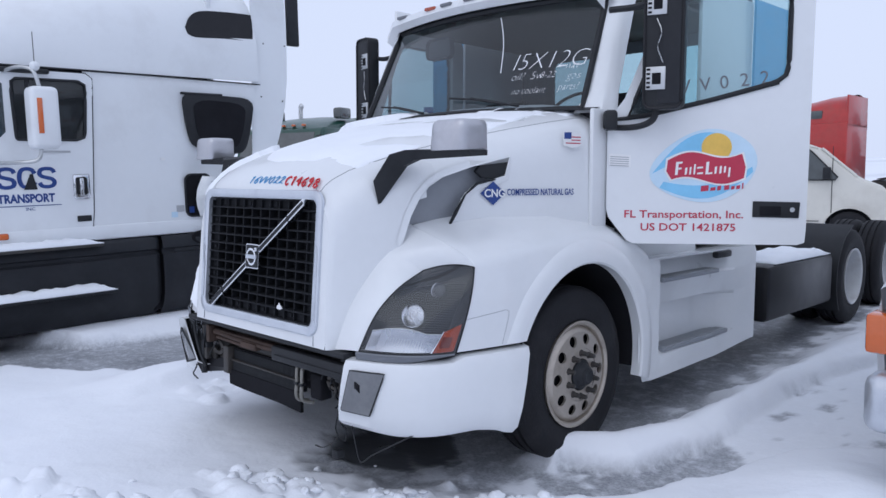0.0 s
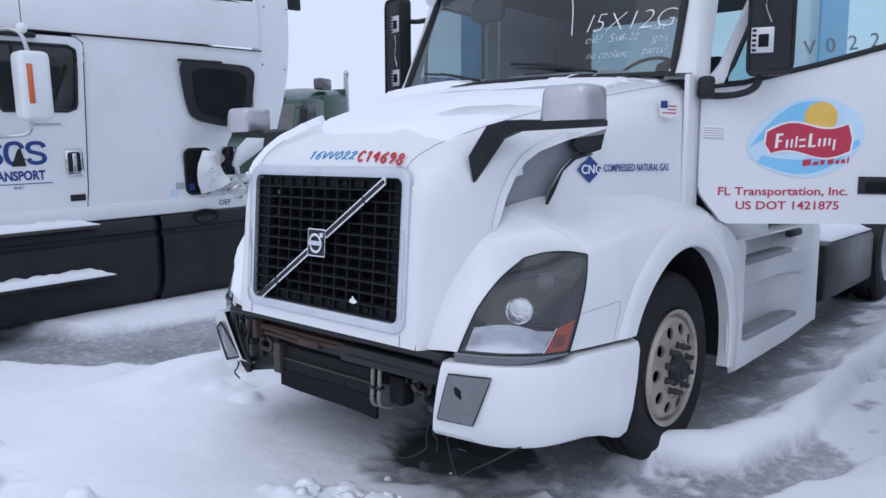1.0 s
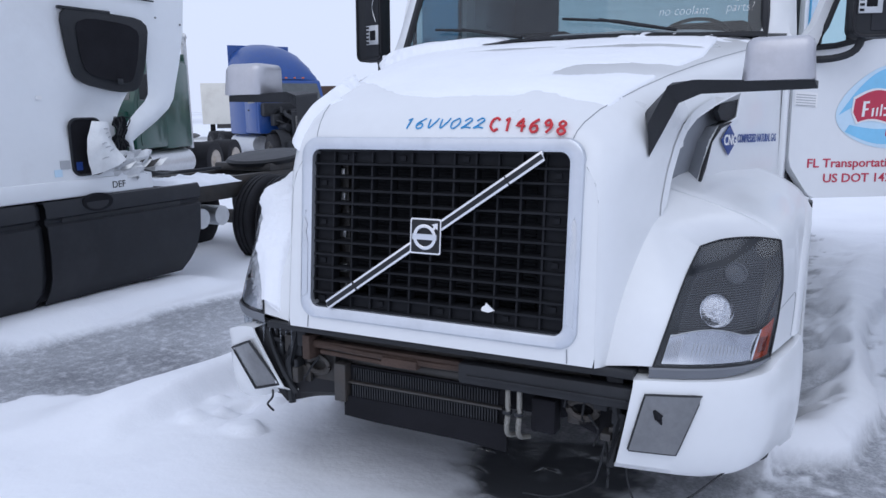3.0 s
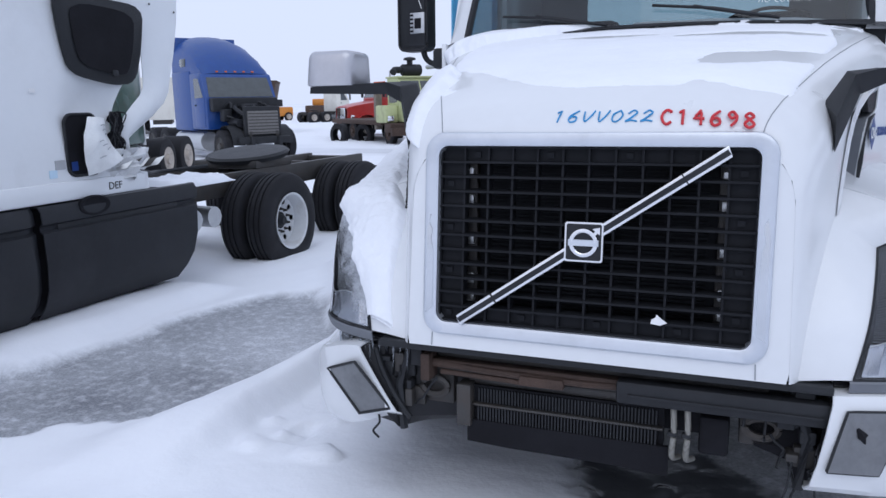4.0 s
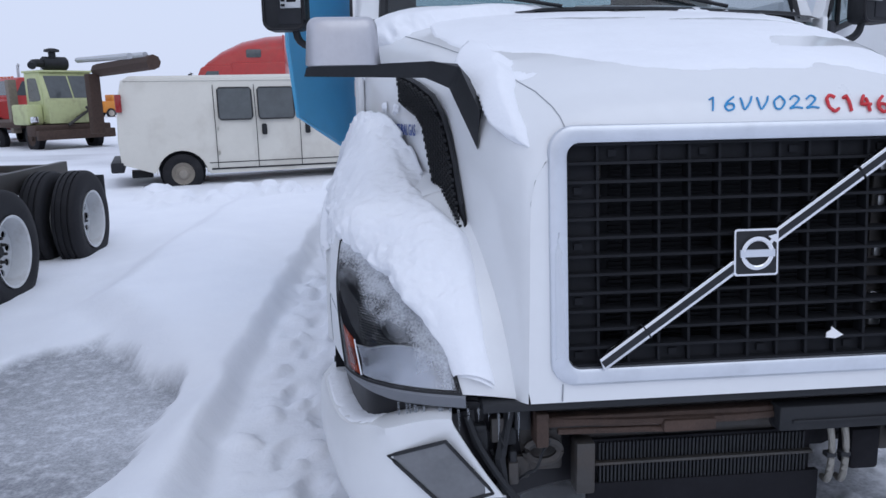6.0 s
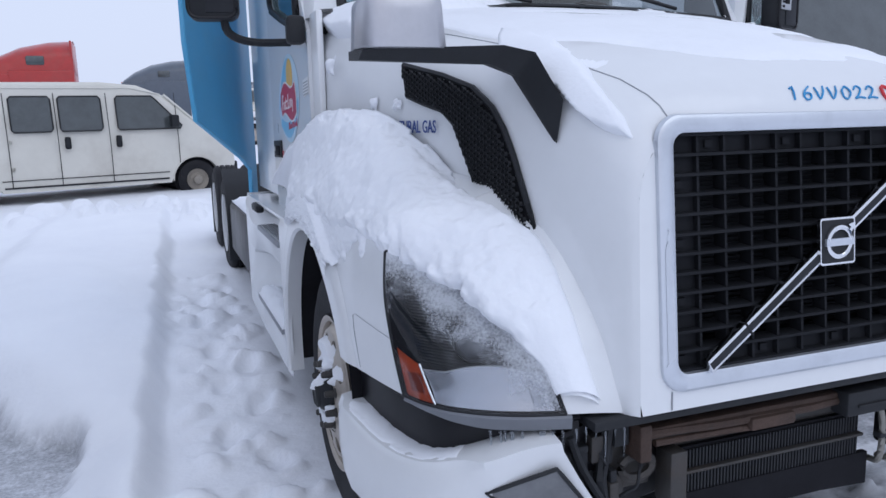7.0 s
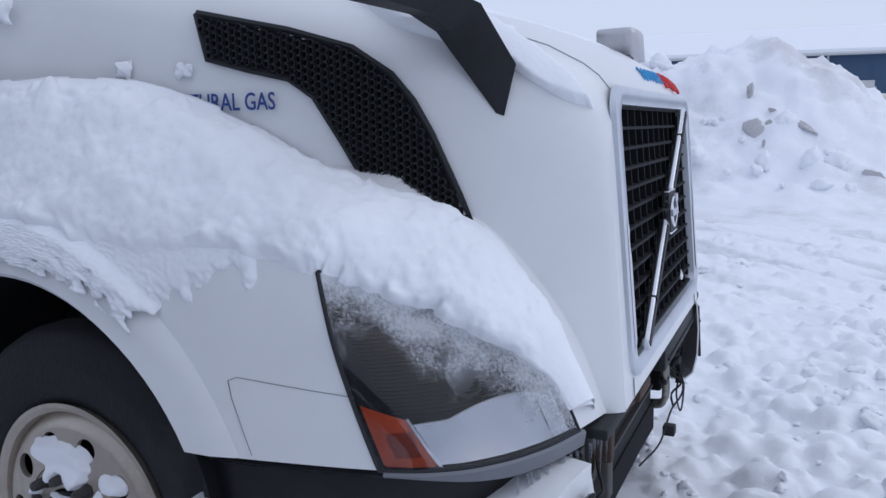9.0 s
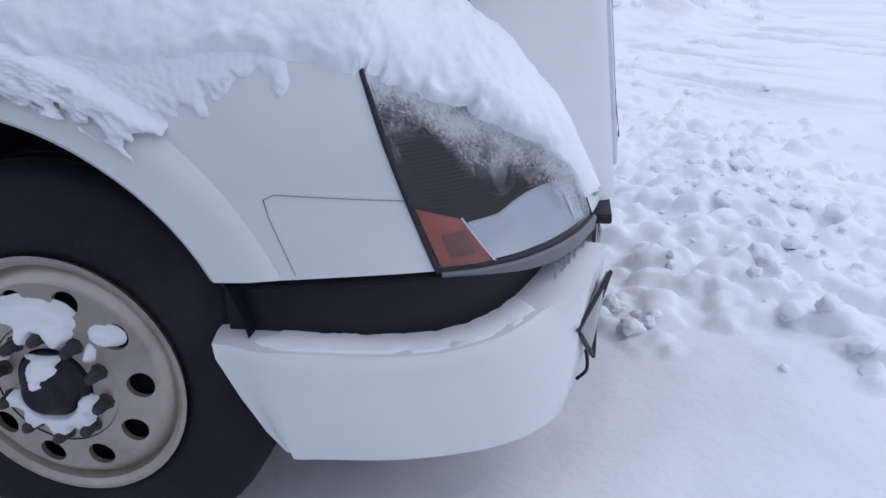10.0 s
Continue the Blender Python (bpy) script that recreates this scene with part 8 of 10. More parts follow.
def bank_mesh():
    bm = bmesh.new()
    top, low = [], []
    for i in range(NB + 1):
        u = i / NB
        lo, c, hi = secs[i]
        ragged = 0.11 * noise.noise(Vector((u * 9, 1.7, 0))) + 0.06 * noise.noise(Vector((u * 31, 4.1, 0))) + 0.030 * noise.noise(Vector((u * 70, 2.2, 0)))
        inner = 0.04 * noise.noise(Vector((u * 12, 9.7, 0))) + 0.022 * noise.cell(Vector((u * 34, 6.1, 0))) * smooth01((u - 0.38) / 0.06)
        end = smooth01(min(u, 1 - u) * 10)
        lean = 1 - smooth01((u - 0.2) / 0.4)
        A, B = [], []
        for j in range(QB + 1):
            v = ragged + (1 + inner - ragged) * (j / QB) ** 1.25
            p = (1 - v) ** 2 * lo + 2 * v * (1 - v) * c + v * v * hi
            f = j / QB
            wall = smooth01(min(f * 9, (1 - f) * 7, 1.0)) * (0.2 + 0.8 * end)
            h = wall * 0.050 * (1 + 0.25 * noise.fractal(Vector((u * 7, v * 3, 2.0)), 1.0, 2.0, 2))
            near_edge = math.exp(-(f / 0.13) ** 2)
            h += wall * 0.030 * near_edge * (fluff(p, 0.06, 3.0) - 0.38) + wall * 0.009 * near_edge * (fluff(p, 0.022, 8.0) - 0.38)
            h += wall * 0.006 * (fluff(p, 0.030, 6.0) - 0.4) + wall * 0.012 * (fluff(p, 0.09, 2.0) - 0.4) + wall * 0.010 * noise.noise(Vector(p) / 0.16)
            crest = math.exp(-((f - 0.93) / 0.10) ** 2) * smooth01((u - 0.36) / 0.06) * smooth01((0.86 - u) / 0.05)
            h += wall * crest * 0.034 * (noise.cell(Vector((u * 38, 3.3, 0))) * 0.6 + fluff(p, 0.05, 5.0) - 0.35)
            h = max(h, 0.002)
            d = Vector((-0.75 * (1 - f), -0.35 * lean * (1 - f), 0.45 + 0.55 * f))
            A.append(Vector(p) + d * h)
            B.append(Vector(p) - d * 0.012)
        top.append(A)
        low.append(B)
    G, H = grid(bm, top), grid(bm, low)
    for k in range(NB):
        bm.faces.new((G[k][0], G[k + 1][0], H[k + 1][0], H[k][0]))
        bm.faces.new((G[k][-1], H[k][-1], H[k + 1][-1], G[k + 1][-1]))
    bmesh.ops.recalc_face_normals(bm, faces=bm.faces)
    return bm


bm = bank_mesh()
bm.transform(TRUCK)
tagged(part("snow_bank", bm, SNOW, None, angle=180), "thick frozen snow bank lying over the fender", "snow", kind="")


def on_top(x, y, out):
    P = hood_section(min(max(y, 0.05), 1.73))
    xs = [p[0] for p in P]
    z = float(np.interp(abs(x), xs[:10], [p[1] for p in P[:10]]))
    return (x, y, z + out)


def snow_field(name, fn, n, q, label, cover, thick, seed=0.0, rough=0.3, sc=(8, 5), m=None, grain=0.0):
    """A snow layer over a skin: lies where cover is above 0, with a broken edge, up to thick metres deep."""
    bm = bmesh.new()
    C, H, V = [], [], []
    for i in range(n + 1):
        row, hs = [], []
        for j in range(q + 1):
            u, v = i / n, j / q
            k = noise.fractal(Vector((u * sc[0] + seed, v * sc[1], seed)), 1.0, 2.0, 5)
            c = cover(u, v) + rough * k if 0 < i < n and 0 < j < q else -1.0
            row.append(c)
            hs.append(thick * smooth01(c / 0.45) * (1 + 0.18 * noise.noise(Vector((u * sc[0] * 0.7, v * sc[1] * 0.7, seed + 4)))) + grain * noise.noise(Vector((u * n / 2.5, v * q / 2.5, seed))) * smooth01(c / 0.2))
        C.append(row)
        H.append(hs)
    for i in range(n + 1):
        row = []
        for j in range(q + 1):
            if C[i][j] > 0:
                row.append(bm.verts.new(fn(i / n, j / q, H[i][j] + 0.001)))
                continue
            # an outer corner slides in to where the layer runs out
            du = dv = hits = 0.0
            for a, b in ((-1, 0), (1, 0), (0, -1), (0, 1), (-1, -1), (-1, 1), (1, -1), (1, 1)):
                if 0 <= i + a <= n and 0 <= j + b <= q and C[i + a][j + b] > 0 and (hits == 0 or not (a and b)):
                    f = C[i][j] / (C[i][j] - C[i + a][j + b])
                    du, dv, hits = du + a * f, dv + b * f, hits + 1
            if hits:
                row.append(bm.verts.new(fn(min(max((i + du / hits) / n, 0), 1), min(max((j + dv / hits) / q, 0), 1), -0.003)))
            else:
                row.append(bm.verts.new(fn(i / n, j / q, -0.003)))
        V.append(row)
    for i in range(n):
        for j in range(q):
            if max(C[i][j], C[i + 1][j], C[i + 1][j + 1], C[i][j + 1]) > 0:
                bm.faces.new((V[i][j], V[i + 1][j], V[i + 1][j + 1], V[i][j + 1]))
    bmesh.ops.delete(bm, geom=[v for v in bm.verts if not v.link_faces], context="VERTS")
    bmesh.ops.recalc_face_normals(bm, faces=bm.faces)
    bm.transform(TRUCK if m is None else m)
    return tagged(part(name, bm, SNOW, None, angle=180), label, "snow")


def hood_pt(y, a, side, out):
    """Place over the hood's section at y: a runs from the middle (0) to the foot of the shoulder (9)."""
    P = hood_section(min(max(y, 0.05), 1.73))[:13]
    p, e, f = cr(P, a), cr(P, max(a - 0.1, 0)), cr(P, a + 0.1)
    t = f - e
    nrm_ = np.array((-t[1], t[0])) / (np.linalg.norm(t) + 1e-9)
    nrm_ = nrm_ if nrm_[1] > 0 else -nrm_
    return (side * (p[0] + abs(nrm_[0]) * out), y, p[1] + nrm_[1] * out)


# packed against the windshield's foot, curling over the hood's rear corner
def foot_cover(u, v):
    return 1.0 - abs(v - 0.62) * (2.0 + 2.2 * smooth01((u - 0.30) / 0.3)) - 0.9 * smooth01((u - 0.55) / 0.45) - 1.3 * smooth01((0.14 - u) / 0.14)


def foot_pt(u, v, o):
    a = 7.4 * (1 - u) ** 1.3 if u < 0.5 else 7.4 * 0.5 ** 1.3 * (1 - (u - 0.5) / 0.5)
    y = 1.22 + 0.52 * v + 0.03 * math.sin(u * 9)
    return hood_pt(y, a, -1, o * (1.15 - 0.75 * u))


snow_field("hood_snow", foot_pt, 110, 40, "wind-packed snow along the windshield's foot", foot_cover, 0.065, 5.0, 0.26, (8, 3))
snow_field("hood_snow", lambda u, v, o: on_top(-0.10 + 1.1 * u, 1.40 + 0.32 * v, o), 90, 24, "thin snow strip along the windshield's foot", lambda u, v: 0.75 * v - 0.10 - 0.4 * abs(u - 0.4), 0.022, 6.0, 0.3, (9, 3))
# tongue sliding off the mirror arm over the shoulder
def tongue_cover(u, v):
    y, a = 0.07 + 0.60 * u, 3.6 + 5.6 * v
    mid = float(np.interp(y, [0.07, 0.16, 0.30, 0.45, 0.67], [6.35, 6.3, 5.95, 5.45, 4.6]))
    w = float(np.interp(y, [0.07, 0.11, 0.20, 0.32, 0.45, 0.58, 0.67], [0.0, 0.45, 0.9, 1.3, 1.5, 0.9, 0.0]))
    return (1 - abs(a - mid) / max(w, 0.02)) * 1.2 - 2 * smooth01((a - float(np.interp(y, [0.07, 0.2, 0.28], [7.0, 6.7, 6.2]))) / 0.4)


snow_field("arm_snow", lambda u, v, o: hood_pt(0.07 + 0.60 * u, 3.6 + 5.6 * v, -1, o), 90, 60, "snow tongue sliding off the mirror arm", tongue_cover, 0.040, 8.0, 0.16, (5, 3))
# patchy film over the hood, blown bare in streaks
def film_cover(u, v):
    x, y = -0.84 + 1.68 * u, 0.17 + 1.35 * v
    bare_ = 1.5 * blob(x, y, -0.63, 0.47, 0.30, 0.07, -35) + 1.2 * blob(x, y, 0.62, 0.66, 0.30, 0.08, 22) + 1.0 * blob(x, y, -0.86, 0.60, 0.12, 0.10) + 0.9 * blob(x, y, 0.50, 1.18, 0.36, 0.05, 8) + 0.8 * blob(x, y, -0.25, 1.22, 0.3, 0.05)
    return 0.40 - bare_ - 0.9 * smooth01((0.34 - y) / 0.2) - 2.5 * smooth01((abs(x) - 0.56 - 0.24 * y) / 0.08)


snow_field("snow_crust", lambda u, v, o: on_top(-0.84 + 1.68 * u, 0.17 + 1.35 * v, o), 190, 150, "thin patchy snow film blown over the hood", film_cover, 0.006, 13.0, 0.42, (6, 6), grain=0.0008)
# flakes stuck to the hood's right side
rng = random.Random(9)
for y, z, r in ((1.50, 1.93, 0.055), (1.18, 1.775, 0.035), (1.02, 1.765, 0.028)):
    snow_field("snow_fleck", lambda u, v, o, y=y, z=z, r=r: (-(hood_side(y + r * (2 * u - 1), z)[0] + 0.012 + o), y + r * (2 * u - 1), z + r * (2 * v - 1)), 16, 16, "fleck of snow stuck to the hood's side", lambda u, v: 0.7 - 2.4 * max(abs(u - 0.5), abs(v - 0.5)), 0.010, y * 7, 0.45, (3, 3))
# snow plastered on the right front wheel
WC = (1.285, 0.624)


def wheel_cover(u, v):
    dy, dz = 0.27 * (2 * u - 1), 0.27 * (2 * v - 1)
    r, a = math.hypot(dy, dz), math.degrees(math.atan2(dz, dy))
    finger = math.cos(math.radians(10 * (a + 18))) * 0.5 + 0.5
    reach = 0.104 + 0.036 * finger
    low = min((reach - r) / 0.022, (r - 0.074) / 0.012) if -165 < a < -12 else -1.0
    band = 1.3 * math.exp(-((dy - 0.02) / 0.115) ** 4 - ((dz - 0.172 - 0.10 * dy) / 0.044) ** 2) + 0.95 * math.exp(-((dy + 0.155) / 0.055) ** 2 - ((dz - 0.125) / 0.036) ** 2)
    for k, h in ((72, 0.9), (108, 1.0), (144, 0.8), (36, 0.9)):
        q, w = 0.136 * math.cos(math.radians(k)), 0.136 * math.sin(math.radians(k))
        band += h * math.exp(-((dy - q) / 0.017) ** 2 - ((dz - w) / 0.026) ** 2)
    return max(min(low, 1.0), band - 0.5)


snow_field("wheel_snow", lambda u, v, o: (-(1.229 + 0.020 * smooth01((0.165 - 0.27 * math.hypot(2 * u - 1, 2 * v - 1)) / 0.03) + o), WC[0] + 0.27 * (2 * u - 1), WC[1] + 0.27 * (2 * v - 1)), 110, 110, "wet snow plastered round the wheel's nuts", wheel_cover, 0.030, 3.0, 0.18, (7, 7))
snow_field("wheel_snow", lambda u, v, o: (-(float(np.interp(math.hypot(0.056 * (2 * u - 1), 0.022 + 0.062 * v), [0, 0.038, 0.048, 0.06, 0.088], [1.306, 1.308, 1.302, 1.287, 1.256])) + o), WC[0] + 0.056 * (2 * u - 1), WC[1] + 0.022 + 0.062 * v), 28, 24, "snow cap on the wheel's hub", lambda u, v: 0.8 - 1.8 * abs(u - 0.5) - 0.7 * (1 - v), 0.018, 5.0, 0.3, (3, 3))
rng = random.Random(5)
# icicles under the right lamp
for k in range(16):
    u = 0.02 + 0.055 * k * (0.7 + 0.3 * rng.random())
    p = Vector(lamp_pt(min(u, 1), 0, -1, 0.004)) + Vector((0, 0, -0.045))
    if k > 9:
        p = Vector((-0.84 + 0.030 * (k - 10), 0.03, 0.88))
    ln = 0.03 + 0.09 * rng.random()
    b = tubed([p, p + Vector((0.002, 0, -ln * 0.5)), p + Vector((0, 0, -ln))], [0.0042, 0.003, 0.0006], 6)
    b.transform(TRUCK)
    tagged(part("icicle", b, ICE, None), "clear icicle hanging under the headlamp", "icicle", "icicles under the headlamp")
# frost spread on the right lamp's lens
def frost_material(name="granular_frost", fine=130, coarse=14, lo=1.05, hi=1.62, most=0.72, tint=(0.62, 0.65, 0.70, 1), relief=0.9):
    m = bpy.data.materials.new(name)
    m.use_nodes = True
    nt = m.node_tree
    b = nt.nodes["Principled BSDF"]
    N, L = nt.nodes.new, nt.links.new
    co = N("ShaderNodeTexCoord")
    n1, n2 = N("ShaderNodeTexNoise"), N("ShaderNodeTexNoise")
    n1.inputs["Scale"].default_value, n1.inputs["Detail"].default_value = fine, 4
    n2.inputs["Scale"].default_value, n2.inputs["Detail"].default_value = coarse, 5
    for n in (n1, n2):
        L(co.outputs["Object"], n.inputs["Vector"])
    at = N("ShaderNodeAttribute")
    at.attribute_name = "amount"
    a1 = N("ShaderNodeMath")
    a1.operation = "MULTIPLY_ADD"
    a1.inputs[1].default_value = 0.7
    L(n1.outputs[0], a1.inputs[0])
    L(n2.outputs[0], a1.inputs[2])
    a2 = N("ShaderNodeMath")
    a2.operation = "ADD"
    L(a1.outputs[0], a2.inputs[0])
    L(at.outputs["Fac"], a2.inputs[1])
    mr = N("ShaderNodeMapRange")
    mr.inputs[1].default_value, mr.inputs[2].default_value, mr.inputs[3].default_value, mr.inputs[4].default_value = lo, hi, 0.0, most
    L(a2.outputs[0], mr.inputs[0])
    L(mr.outputs[0], b.inputs["Alpha"])
    b.inputs["Base Color"].default_value = tint
    b.inputs["Roughness"].default_value = 0.35
    bp = N("ShaderNodeBump")
    bp.inputs["Strength"].default_value, bp.inputs["Distance"].default_value = relief, 0.006
    L(n1.outputs[0], bp.inputs["Height"])
    L(bp.outputs[0], b.inputs["Normal"])
    return m


rows, amount = [], []
for i in range(41):
    row = []
    for j in range(31):
        u, v = 0.02 + 0.96 * i / 40, 0.04 + 0.94 * j / 30
        edge = 0.12 + 0.86 * (max(u - 0.03, 0) / 0.97) ** 0.73
        amount.append(0.75 * max(0.0, 1 - max(0.0, edge - v) / (0.42 + 0.12 * math.sin(u * 14))) - 0.05)
        row.append(lamp_pt(u, v, -1, 0.008))
    rows.append(row)
bm = bmesh.new()
grid(bm, rows)
bm.transform(TRUCK)
fo = part("frost_patch", bm, frost_material(), None)
fa = fo.data.attributes.new("amount", "FLOAT", "POINT")
fa.data.foreach_set("value", amount)
tagged(fo, "crusted frost spreading over the headlamp lens", "frost")
def flare_pt(u, v, o):
    y = 0.62 + 1.15 * u
    lo = max(1.0, arch(y) + 0.03)
    z = lo + (1.42 - lo) * v
    rim = smooth01((0.15 - (math.hypot(y - ARCH_Y, z - ARCH_Z) - ARCH_R)) / 0.03)
    return (-(skin_x(y, z) + 0.025 * rim + o), y, z)


def crust_cover(u, v):
    p = flare_pt(u, v, 0)
    zb = float(np.interp(p[1], [0.55, 0.64, 0.72, 0.80, 0.86, 0.93, 0.99, 1.06, 1.14, 1.3, 1.55, 1.75], [1.335, 1.325, 1.30, 1.255, 1.245, 1.205, 1.235, 1.275, 1.29, 1.30, 1.28, 1.30]))
    return (p[2] - zb) / 0.10


snow_field("snow_crust", flare_pt, 230, 80, "thin snow crust clinging above the wheel arch", crust_cover, 0.011, 2.0, 0.62, (26, 9), grain=0.003)
# snow on steps, bumper and deck
def ledge_pt(u, v, o):
    r = bumper_rows(-1, [0.42 + 0.78 * u], True)[0]
    a, b = (r[0], r[1]) if v < 0.6 else (r[1], r[2])
    w = v / 0.6 if v < 0.6 else (v - 0.6) / 0.4
    return tuple(a[k] + (b[k] - a[k]) * w + (o if k == 2 else 0) for k in range(3))


snow_field("bumper_snow", ledge_pt, 160, 14, "thin snow strip on the hanging bumper", lambda u, v: 0.62 - 0.9 * abs(v - 0.6) - 0.8 * smooth01((u - 0.8) / 0.2), 0.009, 12.0, 0.3, (12, 3))
for (x0, x1, y0, y1, z, lab) in ((-1.28, -1.15, 2.3, 3.3, 0.645, "snow heaped on the step tread"), (0.68, 1.20, 4.4, 5.8, 1.032, "snow on the black tool box"), (-1.2, -0.68, 4.4, 5.8, 1.032, "snow on the black tool box")):
    snow_sheet("step_snow", lambda u, v, o, a=(x0, x1, y0, y1, z): (a[0] + (a[1] - a[0]) * v, a[2] + (a[3] - a[2]) * u, a[4] + o), 24, 8, lab, thick=0.05 if z < 1.1 or abs(x0) < 1 or x0 < -1.1 else 0.012, seed=z * 7 + x0)
# snow on the sleeper lorry's steps
for (x0, x1, y0, y1, z, th) in ((SW + 0.02, SW + 0.15, -0.9, 0.92, 0.545, 0.06), (SW + 0.01, SW + 0.13, -0.9, 0.82, 1.035, 0.05), (SW - 0.7, SW - 0.05, 3.0, 3.9, 1.0, 0.07)):
    o = snow_sheet("step_snow", lambda u, v, o, a=(x0, x1, y0, y1, z): (a[0] + (a[1] - a[0]) * v, a[2] + (a[3] - a[2]) * u, a[4] + o), 40, 8, "uneven snow left on a step", thick=th, seed=z * 5 + y0)
    o.matrix_basis = Matrix.Identity(4)

# ---- loose snow lumps on the yard ----
rng = random.Random(21)
lump_meshes = []
for k in range(6):
    b = bmesh.new()
    bmesh.ops.create_icosphere(b, subdivisions=3, radius=1.0)
    for v in b.verts:
        v.co *= 1 + 0.34 * noise.noise(v.co * 1.5 + Vector((k * 5.1, 2, 0))) + 0.20 * noise.noise(v.co * 3.4 + Vector((k * 3, 0, 1))) + 0.07 * noise.noise(v.co * 8)
        v.co.z *= 0.72
    me = bpy.data.meshes.new("snow_lump")
    b.to_mesh(me)
    b.free()
    me.shade_smooth()
    me.materials.append(SNOW)
    lump_meshes.append(me)


def ground_z(x, y):
    t = bare(x, y)
    i, k = min(np.searchsorted(XS, x), len(XS) - 1), min(np.searchsorted(YS, y), len(YS) - 1)
    return drift(x, y) * (1 - t) + float(lump_layer[k, i])


def lump(x, y, r):
    ob = new("snow_lump", rng.choice(lump_meshes))
    ob.matrix_basis = Matrix.Translation((x, y, ground_z(x, y) + r * 0.05)) @ pose(0, 0, 0, rng.uniform(-20, 20), rng.uniform(-20, 20), rng.uniform(0, 360)) @ Matrix.Diagonal((r, r * rng.uniform(0.7, 1.1), r * rng.uniform(0.6, 1.0), 1))
    return tagged(ob, "broken lump of snow lying on the yard", "snow lump", "snow lumps on the yard")


for k in range(150):
    x, y = rng.gauss(1.3, 1.0), rng.gauss(-0.95, 0.25)
    if y > -1.7 and x > -0.9:
        lump(x, y, 0.014 + 0.055 * rng.random() ** 2.2)
for k in range(26):
    lump(rng.uniform(1.6, 6.0), rng.gauss(-0.3, 0.8), 0.015 + 0.05 * rng.random() ** 2)
for k in range(50):
    x = rng.uniform(0.0, 1.5)
    lump(x, float(np.interp(x, [p[0] for p in BERM], [p[1] for p in BERM])) - 0.015 - 0.20 * rng.random() ** 1.5, 0.014 + 0.035 * rng.random() ** 1.5)
for k in range(24):
    lump(rng.gauss(1.3, 0.5), rng.gauss(0.3, 0.3), 0.008 + 0.02 * rng.random())

# ---- the other vehicles in the yard ----
def simple_wheel(parent, m, R=0.5, rim_mat=None, w=0.27, rim=0.29):
    W = new("wheel")
    W.parent = parent
    W.matrix_basis = m
    part("tyre", lathe([(-w, rim), (-w, R - 0.06), (-w + 0.03, R), (-0.03, R), (0, R - 0.06), (0.004, rim + 0.06), (-0.01, rim)], 28), RUBBER, W)
    part("rim", lathe([(-0.01, rim + 0.004), (0.004, rim), (-0.03, rim - 0.03), (-0.05, rim * 0.62), (-0.03, rim * 0.45), (0.03, rim * 0.40), (0.04, 0.001)], 24), rim_mat or ALLOY, W)
    return W


def facing(x, y, heading):
    """A pose on the yard; the vehicle's nose looks along its own -y, turned by heading degrees."""
    return pose(x, y, 0, 0, 0, heading)


def house_of_cab(root, paint, w, y0, y1, z0, zw, zr, rake=0.35, mirrors=True):
    """Cab box with raked windshield, side windows, doors. y0 is the front."""
    pts = lambda x: [(x, y0, z0), (x, y1, z0), (x, y1, zr), (x, y0 + rake + 0.15, zr), (x, y0 + rake, zr - 0.06), (x, y0, zw)]
    bm = prism(bmesh.new(), pts(-w), (2 * w, 0, 0))
    bmesh.ops.bevel(bm, geom=list(bm.edges), offset=0.05, segments=2, affect="EDGES", profile=0.5)
    part("cab_shell", bm, paint, root)
    a = zr - 0.14
    f = lambda z: y0 + rake * (z - zw) / (zr - 0.06 - zw)
    part("windshield", prismed([(-w + 0.10, f(zw + 0.05) - 0.012, zw + 0.05), (w - 0.10, f(zw + 0.05) - 0.012, zw + 0.05), (w - 0.16, f(a) - 0.012, a), (-w + 0.16, f(a) - 0.012, a)], (0, 0.01, 0.003)), DARK_GLASS, root)
    for sx in (-1, 1):
        d = part("door", prismed([(sx * (w + 0.001), y0 + 0.18, z0 + 0.08), (sx * (w + 0.001), y0 + 1.0, z0 + 0.08), (sx * (w + 0.001), y0 + 1.0, zr - 0.1), (sx * (w + 0.001), y0 + rake + 0.12, zr - 0.1), (sx * (w + 0.001), y0 + 0.12, zw)], (sx * 0.012, 0, 0), 0.004), paint, root)
        part("door_window", prismed([(sx * (w + 0.014), y0 + 0.22, zw + 0.04), (sx * (w + 0.014), y0 + 0.92, zw + 0.02), (sx * (w + 0.014), y0 + 0.92, zr - 0.17), (sx * (w + 0.014), y0 + rake + 0.2, zr - 0.17)], (sx * 0.006, 0, 0)), DARK_GLASS, d)
        part("door_handle", boxed(min(sx * (w + 0.012), sx * (w + 0.03)), max(sx * (w + 0.012), sx * (w + 0.03)), y0 + 0.82, y0 + 0.95, zw - 0.22, zw - 0.17, 0.006), BLACK, d)
        if not mirrors:
            continue
        mr = part("door_mirror", boxed(min(sx * (w + 0.12), sx * (w + 0.30)), max(sx * (w + 0.12), sx * (w + 0.30)), y0 + 0.0, y0 + 0.10, zw + 0.05, zw + 0.55, 0.03), paint if paint is WHITE_OLD else BLACK, root)
        part("mirror_arm", tubed([(sx * w, y0 + 0.1, zw + 0.55), (sx * (w + 0.2), y0 + 0.05, zw + 0.58)], 0.012, 6), BLACK, mr)


RADI = mat("radiator_fins", (0.17, 0.165, 0.16), 0.6, metal=0.2, vary=0.2, scale=14)
# opaque glass whose grey base has some reflected sky painted in
DARK_GLASS = mat("parked_glass", (0.07, 0.08, 0.083), 0.08, vary=0.2, coat=0.5)


